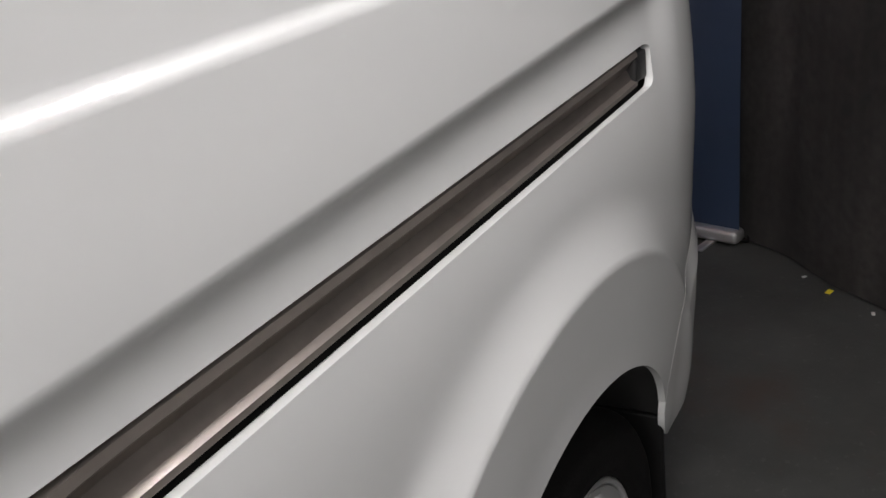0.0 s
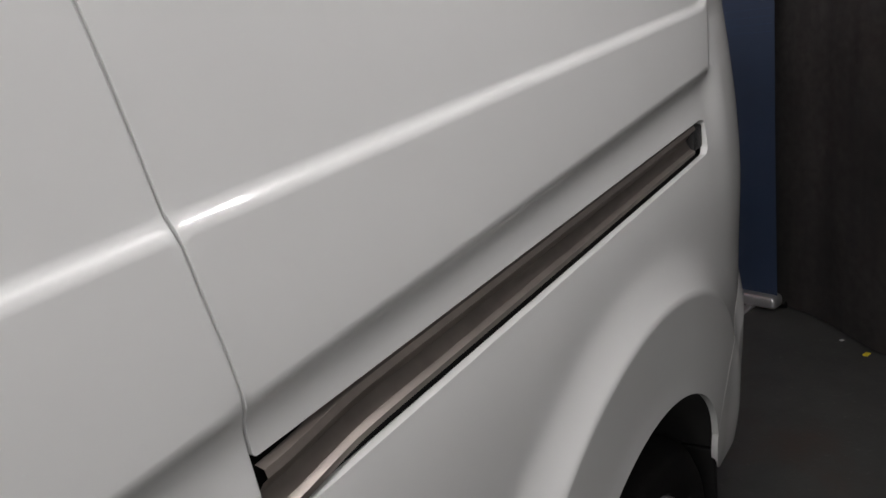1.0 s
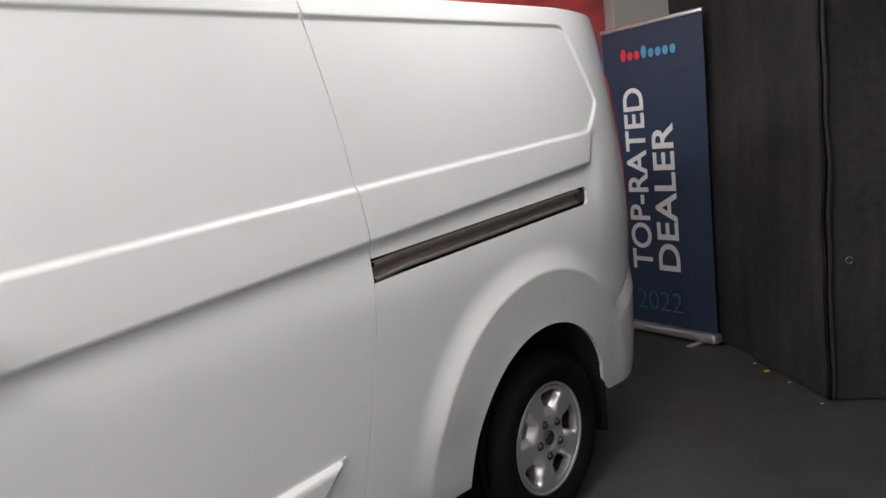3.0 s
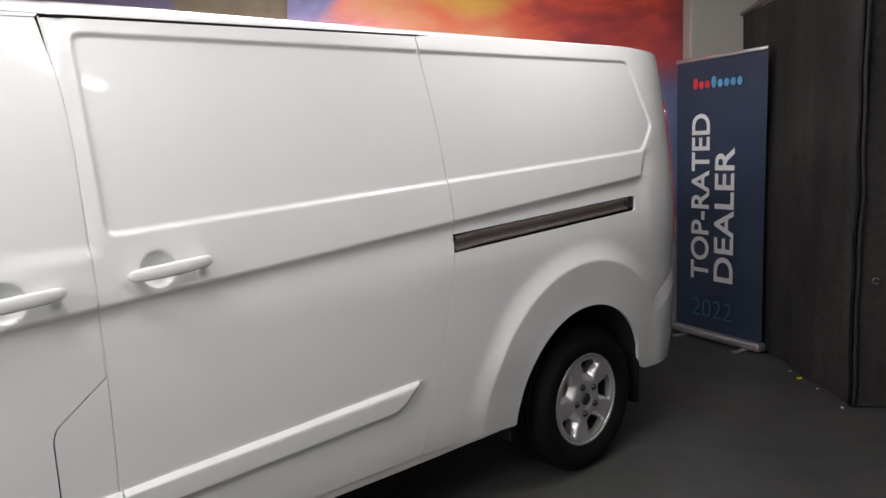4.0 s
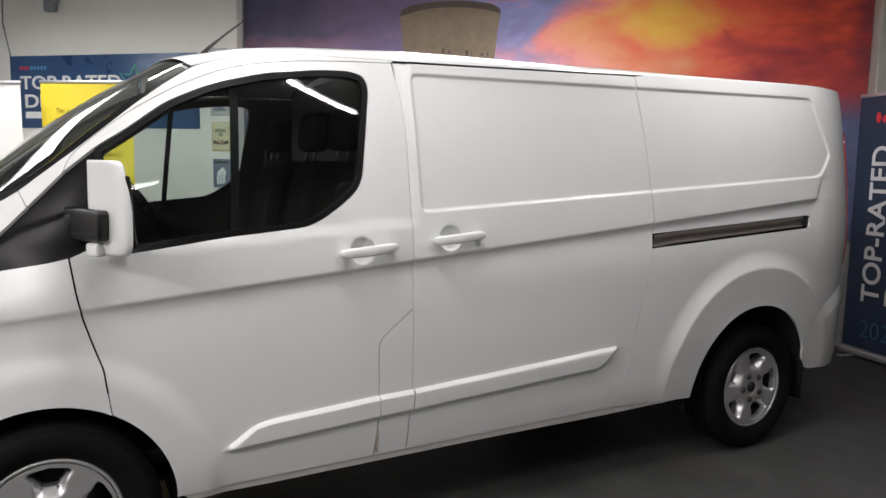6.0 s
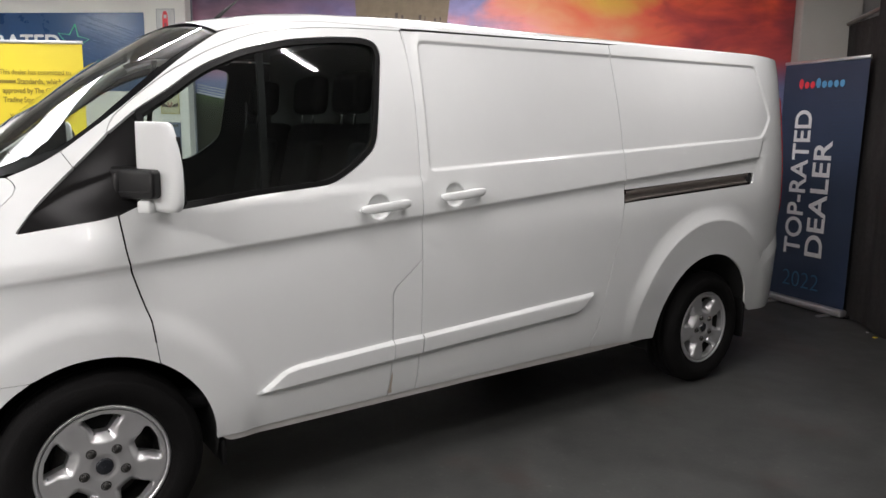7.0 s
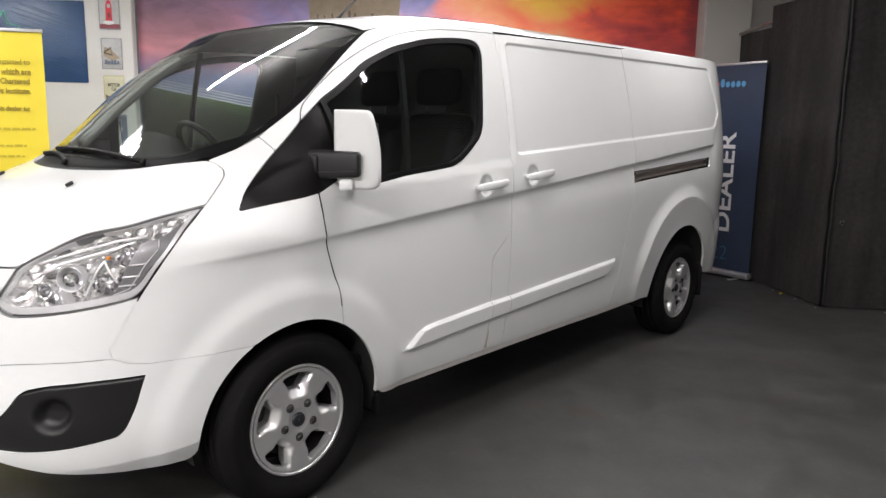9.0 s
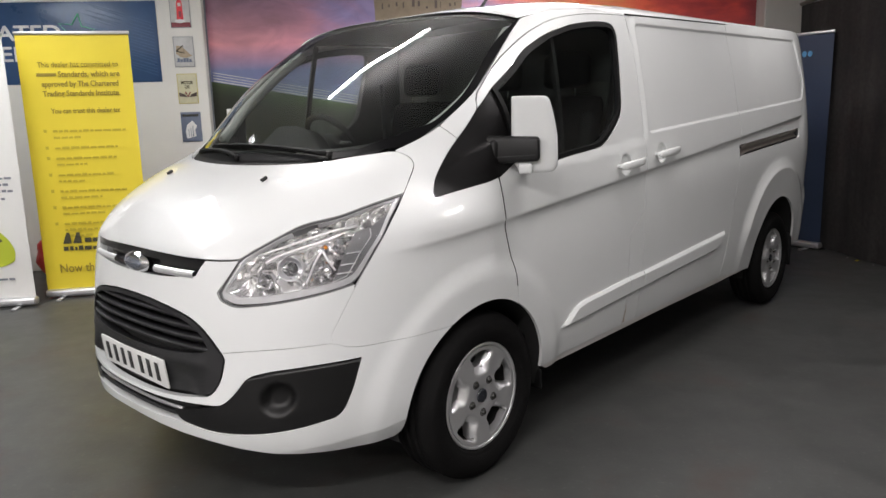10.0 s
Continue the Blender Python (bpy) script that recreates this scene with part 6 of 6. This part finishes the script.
def word_bars(x0, x1, z, high, mat):
    """A line of print too small to read: one bar for each word."""
    x = x0
    while x < x1 - 0.015:
        w = min(0.018 + 0.05 * random.random(), x1 - x)
        bar("text_bar", x, x + w, z, z + high * (0.8 + 0.4 * random.random()), mat, sheet, -0.0075)
        x += w + 0.011


z = 1.365
for widths in ((0.60, 0.22), (0.52,), (0.50, 0.25), (0.46, 0.22), (0.58, 0.36), (0.62, 0.36), (0.60, 0.64, 0.24)):
    bar("bullet", 0.125, 0.148, z, z + 0.024, PRINT_OLIVE, sheet, -0.0075)
    for w in widths:
        word_bars(0.195, 0.195 + w * 0.92, z, 0.017, PRINT_OLIVE)
        z -= 0.050
    z -= 0.034
for i in range(2):
    v, f = slab([(0.165 + 0.078 * i, 0.455), (0.200 + 0.078 * i, 0.545), (0.222 + 0.078 * i, 0.545), (0.232 + 0.078 * i, 0.455), (0.212 + 0.078 * i, 0.455), (0.186 + 0.078 * i, 0.455)], 0.002)
    part("logo_shape", [(p[0], p[1] - 0.0085, p[2]) for p in v], f, PRINT_DARK, sheet, smooth=False)
word_bars(0.335, 0.44, 0.460, 0.032, PRINT_DARK)
word_bars(0.165, 0.45, 0.395, 0.034, PRINT_DARK)
line("Now that's", 0.12, 0.50, 0.215, 0.10, 0.001)
white, sheet = roller_banner("white_roller_banner", 0.85, 2.10, OFF_WHITE, "white roll-up banner with a lime car picture", in_room(-4.005, 3.29, 0, 2))
for i, (z0, w) in enumerate(((1.02, 0.45), (0.97, 0.42), (0.92, 0.45), (0.86, 0.38), (0.22, 0.40))):
    word_bars(0.36, 0.36 + w * 0.95, z0, 0.018, TIN_GREY)
car_line = [(0.30, 0.36), (0.28, 0.43), (0.33, 0.52), (0.42, 0.60), (0.52, 0.64), (0.64, 0.62), (0.71, 0.54), (0.745, 0.46), (0.735, 0.37), (0.64, 0.33), (0.42, 0.33)]
v, f = slab(rounded(car_line, 0.03), 0.003)
part("car_picture", [(p[0], p[1] - 0.008, p[2]) for p in v], f, PRINT_LIME, sheet, "lime green printed car shape", smooth=False)
v, f = slab(rounded([(0.40, 0.53), (0.50, 0.60), (0.62, 0.585), (0.67, 0.53)], 0.02), 0.002)
part("car_window", [(p[0], p[1] - 0.0105, p[2]) for p in v], f, PRINT_DARK, sheet, smooth=False)

# blue poster on the wall
poster = part("wall_poster_sheet", *box(0, 2.22, -0.006, 0.0, 0, 0.745, 0.001), POSTER_BLUE)
poster.matrix_world = in_room(-4.61, 4.756, 1.805)
tagged(poster, "blue printed poster with white lettering taped on the white wall", "poster")
P = lambda x, z: Matrix.Translation((x, -0.008, z)) @ UPRIGHT
lettering("lettering", "TOP RATED", 0.19, PRINT_WHITE, poster, P(0.12, 0.405), bold=0.004, width=1.22)
lettering("lettering", "DEALER", 0.19, PRINT_WHITE, poster, P(0.17, 0.215), bold=0.004, width=0.88)
bar("text_bar", 0.17, 0.75, 0.10, 0.17, PRINT_WHITE, poster, -0.0085)
for i in range(8):
    v, f = slab([(0.135 + 0.043 * i + 0.016 * math.cos(a), 0.62 + 0.022 * math.sin(a)) for a in np.linspace(0, 2 * math.pi, 13)[:-1]], 0.002)
    part("logo_disc", [(p[0], p[1] - 0.0085, p[2]) for p in v], f, PRINT_RED if i < 3 else PRINT_BLUE, poster, smooth=False)
star = [(1.48 + r * math.cos(math.radians(80 + 36 * i)), 0.47 + r * math.sin(math.radians(80 + 36 * i))) for i in range(10) for r in ((0.17 if i % 2 == 0 else 0.075),)]
part("star", *tube([(x, -0.010, z) for x, z in star + star[:1]], 0.006, 6), PRINT_GREEN, poster, "green outlined star", smooth=False)
for i in range(22):
    z0 = 0.735 - 0.030 * i
    x0 = 1.60 + 0.05 * math.sin(1.7 * i)
    if z0 - 0.21 < 0.02:
        break
    v, f = slab([(x0, z0 - 0.010), (2.19, z0 - 0.200), (2.19, z0 - 0.192), (x0, z0 - 0.003)], 0.001)
    part("hatch_line", [(p[0], p[1] - 0.0085, p[2]) for p in v], f, POSTER_STRIPE, poster, smooth=False)

# four tin signs on the wall
for z, kind in ((2.30, 0), (1.935, 1), (1.59, 2), (1.225, 3)):
    label = ("pale tin sign with a red fuel pump shape", "pale tin sign with black shapes", "cream tin motor oil sign", "slate tin sign with a white shape")[kind]
    sign = part("tin_sign", *box(0, 0.19, -0.006, 0.0, 0, 0.285, 0.002), (TIN_PALE, TIN_PALE, TIN_CREAM, TIN_BLUE)[kind])
    sign.matrix_world = in_room(-2.262 + 0.004 * kind, 4.756, z)
    tagged(sign, label, "tin sign", group="tin signs on the wall")
    edge = TIN_GREY if kind < 2 else PRINT_OLIVE if kind == 2 else TIN_BLUE
    for x0, x1, z0, z1 in ((0.002, 0.188, 0.279, 0.283), (0.002, 0.188, 0.002, 0.006), (0.002, 0.006, 0.006, 0.279), (0.184, 0.188, 0.006, 0.279)):
        bar("border", x0, x1, z0, z1, edge, sign, -0.0075)

    def shape(name, outline, mat, y=-0.009):
        v, f = slab(outline, 0.002)
        part(name, [(p[0], p[1] + y, p[2]) for p in v], f, mat, sign, smooth=False)

    if kind == 0:
        bar("band", 0.007, 0.183, 0.007, 0.048, TIN_MAROON, sign, -0.0085)
        shape("pump_shape", rounded([(0.062, 0.075), (0.122, 0.075), (0.118, 0.225), (0.108, 0.262), (0.078, 0.262), (0.066, 0.225)], 0.010), PRINT_RED)
        bar("pump_face", 0.080, 0.108, 0.195, 0.228, TIN_PALE, sign, -0.011)
        bar("pump_face", 0.084, 0.104, 0.10, 0.15, TIN_MAROON, sign, -0.011)
        shape("pump_base", [(0.088 + 0.050 * math.cos(a), 0.060 + 0.018 * math.sin(a)) for a in np.linspace(0, 6.28, 19)[:-1]], PRINT_WHITE, -0.011)
        bar("hose", 0.128, 0.134, 0.09, 0.20, TIN_GREY, sign)
    elif kind == 1:
        shape("beige_shape", rounded([(0.020, 0.125), (0.030, 0.205), (0.080, 0.190), (0.150, 0.120), (0.172, 0.105), (0.110, 0.085), (0.060, 0.095)], 0.012), TIN_SAND)
        loop = [(0.025, -0.0115, 0.150), (0.090, -0.0115, 0.200), (0.098, -0.0115, 0.130), (0.025, -0.0115, 0.150)]
        part("dark_loop", *tube(loop, 0.006, 6), PRINT_DARK, sign, smooth=False)
        for k in range(5):
            bar("text_bar", 0.030 + 0.027 * k, 0.052 + 0.027 * k, 0.048, 0.074 + 0.010 * (k in (0, 2, 3)), TIN_BLUE, sign, -0.0115)
        bar("text_bar", 0.020, 0.172, 0.046, 0.052, TIN_BLUE, sign, -0.012)
        for k in range(7):
            bar("mark", 0.018 + 0.024 * k, 0.026 + 0.024 * k, 0.250 - 0.012 * (k % 2), 0.270, TIN_GREY, sign)
        for k in range(5):
            bar("mark", 0.160, 0.172, 0.150 + 0.020 * k, 0.160 + 0.020 * k, TIN_GREY, sign)
    elif kind == 2:
        for k in range(6):
            bar("brand_bar", 0.028 + 0.0235 * k, 0.046 + 0.0235 * k, 0.228, 0.252, PRINT_DARK, sign)
        lettering("lettering", "MOTOR", 0.042, PRINT_DARK, sign, Matrix.Translation((0.04, -0.0085, 0.185)) @ UPRIGHT, bold=0.001, width=0.11)
        lettering("lettering", "OIL", 0.042, PRINT_DARK, sign, Matrix.Translation((0.07, -0.0085, 0.145)) @ UPRIGHT, bold=0.001, width=0.05)
        for side_ in (-1, 1):
            shape("wing_shape", [(0.095 + side_ * x, z) for x, z in ((0.010, 0.062), (0.030, 0.088), (0.082, 0.108), (0.082, 0.070))], DARK_BROWN)
        part("red_chevron", *tube([(0.072, -0.0115, 0.112), (0.095, -0.0115, 0.066), (0.118, -0.0115, 0.112)], 0.006, 6), TIN_MAROON, sign, smooth=False)
    else:
        bar("brand_band", 0.007, 0.183, 0.228, 0.277, PRINT_OLIVE, sign)
        for k in range(8):
            bar("text_bar", 0.020 + 0.019 * k, 0.034 + 0.019 * k, 0.242, 0.264, PRINT_DARK, sign, -0.0115)
        shape("white_shape", rounded([(0.045, 0.03), (0.038, 0.10), (0.055, 0.165), (0.085, 0.185), (0.105, 0.205), (0.122, 0.185), (0.150, 0.150), (0.128, 0.115), (0.135, 0.05)], 0.010), PRINT_WHITE)
        for k in range(3):
            bar("mark", 0.065 + 0.02 * k, 0.070 + 0.02 * k, 0.05, 0.12 + 0.015 * k, TIN_BLUE, sign, -0.0115)

# red bag by the wall
vs, fs = [], []
for i in range(15):
    t = -math.pi / 2 + math.pi * i / 14
    for k in range(28):
        p = 2 * math.pi * k / 28
        d = Vector((math.cos(t) * math.cos(p), math.cos(t) * math.sin(p), math.sin(t)))
        r = 1 + 0.22 * noise.noise(d * 2.3) + 0.10 * noise.noise(d * 6.0)
        vs.append((0.20 * r * d.x, 0.16 * r * d.y, max(0.0, 0.20 + 0.24 * r * d.z)))
for i in range(14):
    for k in range(28):
        w = (k + 1) % 28
        fs.append((i * 28 + k, i * 28 + w, (i + 1) * 28 + w, (i + 1) * 28 + k))
bag = part("plastic_bag", vs, fs, RED_BAG)
bag.matrix_world = in_room(-3.47, 4.55) @ Matrix.Diagonal((0.9, 0.9, 1.0, 1.0))
tagged(bag, "crumpled red plastic bag on the floor by the wall", "bag")


# black drapes round a booth
def drape(name, s0, n0, s1, n1, height, seed):
    length = math.hypot(s1 - s0, n1 - n0)
    cols, rows = int(length / 0.02), 16
    vs = []
    for i in range(rows + 1):
        z = 0.012 + (height - 0.012) * i / rows
        for k in range(cols + 1):
            x = length * k / cols
            w = 0.5 + 0.5 * (1 - i / rows)
            y = 0.010 * w * math.sin(x * 8 + 1.8 * math.sin(x * 3.1 + seed)) + 0.04 * noise.noise(Vector((x * 1.6, z * 0.7, seed))) + 0.007 * noise.noise(Vector((x * 9, z * 3, seed)))
            vs.append((x, y, z))
    n = len(vs)
    vs += [(p[0], p[1] + 0.004, p[2]) for p in vs]
    fs = []
    for i in range(rows):
        for k in range(cols):
            a = i * (cols + 1) + k
            fs += [(a, a + 1, a + cols + 2, a + cols + 1), (a + n + cols + 1, a + n + cols + 2, a + n + 1, a + n)]
    ob = part(name, vs, fs, BLACK_CLOTH)
    ob.matrix_world = in_room(s0, n0, 0, math.degrees(math.atan2(n1 - n0, s1 - s0)))
    hem = [(p[0], p[1] - 0.0035, p[2]) for p in vs[:(cols + 1)]] + [(p[0], p[1] - 0.0035, p[2]) for p in vs[cols + 1:2 * (cols + 1)]]
    hem = [(p[0], p[1], 0.010 if i <= cols else 0.055) for i, p in enumerate(hem)]
    part("hem", hem, [(k, k + 1, k + cols + 2, k + cols + 1) for k in range(cols)], BLACK_CLOTH, ob)
    return tagged(ob, "black cloth drape hanging to the floor", "drape", group="black drapes round the booth")


drape("drape", 4.06, 4.72, 4.03, 3.92, 2.42, 1.0)
drape("drape", 4.0, 4.05, 4.0, 2.93, 2.60, 5.0)
corner = drape("drape", 4.0, 2.93, 7.2, 2.20, 2.78, 9.0)
EDGE_CLOTH = material("worn_drape_edge", (0.022, 0.0215, 0.021), 0.9, vary=0.9, scale=22, bump=0.5, bump_scale=300)
edge = [(0.004 + 0.022 * noise.noise(Vector((0, z * 2.9, 4))), -0.030 + 0.018 * noise.noise(Vector((3, z * 3.1, 4))), z) for z in np.linspace(0.02, 2.74, 60)]
part("folded_edge", *tube(edge, 0.0095, 7), EDGE_CLOTH, corner, "worn grey folded edge")
# black strip drawn for the shaded gap beside the folded edge
part("edge_binding", *tube([(p[0] - 0.020, p[1] + 0.010 + 0.022 * noise.noise(Vector((7, p[2] * 4, 1))), p[2]) for p in edge], 0.010, 7), SEAL, corner, "black edge binding")
clip = [(0.085 + 0.016 * math.cos(t), -0.045, 0.72 + 0.016 * math.sin(t)) for t in np.linspace(0, 5.6, 14)]
part("clip", *tube(clip, 0.0035, 6), CHROME, corner, "small bright metal clip")
pole = part("drape_pole", *tube([(0, 0, 0), (0, -0.85, 0.06)], 0.018), STEEL)
pole.matrix_world = in_room(4.05, 4.72, 2.43)
tagged(pole, "dull metal pole carrying a black drape", "pole")
pole = part("drape_pole", *join(tube([(0, 0, 0), (2.6, -0.6, 0.05)], 0.022), tube([(0.1, 0.3, -0.02), (0.35, -0.2, 0.05)], 0.025)), STEEL)
pole.matrix_world = in_room(4.02, 3.0, 2.80)
tagged(pole, "dull metal pole carrying a black drape", "pole")

# scraps on the floor
for (s, n), mat, label in (((4.015, 3.435), YELLOW, "small yellow scrap on the floor by the drape"), ((4.50, 2.72), OFF_WHITE, "small white scrap on the floor by the drape")):
    scrap = part("scrap", *moved(box(-0.016, 0.016, -0.010, 0.010, 0, 0.006, 0.002), pose(0, 0, 0, 0, 0, 25)), mat)
    scrap.matrix_world = in_room(s - 0.06, n, 0)
    tagged(scrap, label, "litter")
for i in range(3):
    s, n, k = 3.93 + 0.20 * i + 0.05 * random.random(), 3.60 - 0.34 * i - 0.08 * random.random(), 0.5 + 0.6 * random.random()
    if s > 3.99 and n > 2.9:
        s = 3.94 + 0.03 * random.random()
    n = min(n, 2.86) if s > 4.0 else n
    scrap = part("scrap", *moved(box(-0.010 * k, 0.010 * k, -0.006, 0.006, 0, 0.004, 0.001), pose(0, 0, 0, 0, 0, 50 * i)), TIN_PALE)
    scrap.matrix_world = in_room(s, n, 0)
    tagged(scrap, "tiny pale scrap on the floor by the drape", "litter", group="scraps by the drape")
plug = part("cable", *tube([(3.98, 4.08, 0.012), (4.02, 4.02, 0.05), (3.98, 3.97, 0.012), (3.90, 4.02, 0.012), (3.80, 4.25, 0.012)], 0.008), SEAL)
plug.matrix_world = ROOM
tagged(plug, "black cable on the floor by the banner foot", "cable")

# wall fixture and conduit over the poster
fix = part("wall_fixture", *join(box(-0.06, 0.06, -0.08, 0, 0, 0.14, 0.02), tube([(0.04, -0.05, 0.07), (0.13, -0.09, 0.09)], 0.025)), TIN_GREY)
fix.matrix_world = in_room(-4.05, 4.757, 2.98)
tagged(fix, "small grey sensor fixed high on the white wall", "wall fixture")
wire = part("wall_cable", *tube([(-4.66, 4.752, 3.3), (-4.68, 4.752, 2.9), (-4.60, 4.752, 2.55)], 0.006), TIN_GREY)
wire.matrix_world = ROOM
tagged(wire, "thin grey cable down the white wall", "cable")

# rooflight let into the ceiling
rooflight = part("rooflight", *join(box(s0, s0 + 0.05, n0, n1, 3.33, 3.52, 0.004), box(s1 - 0.05, s1, n0, n1, 3.33, 3.52, 0.004), box(s0 + 0.05, s1 - 0.05, n0, n0 + 0.05, 3.33, 3.52, 0.004), box(s0 + 0.05, s1 - 0.05, n1 - 0.05, n1, 3.33, 3.52, 0.004)), PRINT_WHITE)
rooflight.matrix_world = ROOM
tagged(rooflight, "long rooflight with glazing bars set in the ceiling", "rooflight", kind="structure")
part("glazing", *box(s0, s1, n0, n1, 3.50, 3.51, 0), DIFFUSER, rooflight, "bright daylit glazing")
for k in range(1, 10):
    n = n0 + (n1 - n0) * k / 10
    w = 0.03 if k == 5 else 0.010
    part("glazing_bar", *box(s0 + 0.05, s1 - 0.05, n - w, n + w, 3.345, 3.385, 0.002), PRINT_WHITE, rooflight)

# ceiling battens: two known by their reflections, the others added to carry fill light
for s, n, _ in BATTENS_AND_FILL:
    b = part("ceiling_batten", *box(-0.60, 0.60, -0.035, 0.035, 0.012, 0.05, 0.006), PRINT_WHITE)
    b.matrix_world = in_room(s, n, BATTEN_Z)
    tagged(b, "white tube light hung under the ceiling", "ceiling light", group="ceiling battens")
    part("diffuser", *box(-0.58, 0.58, -0.019, 0.019, -0.022, 0.011, 0.008), DIFFUSER, b)
    for x in (-0.4, 0.4):
        part("hanger", *tube([(x, 0, 0.05), (x, 0, 3.36 - BATTEN_Z)], 0.004, 6), STEEL, b)
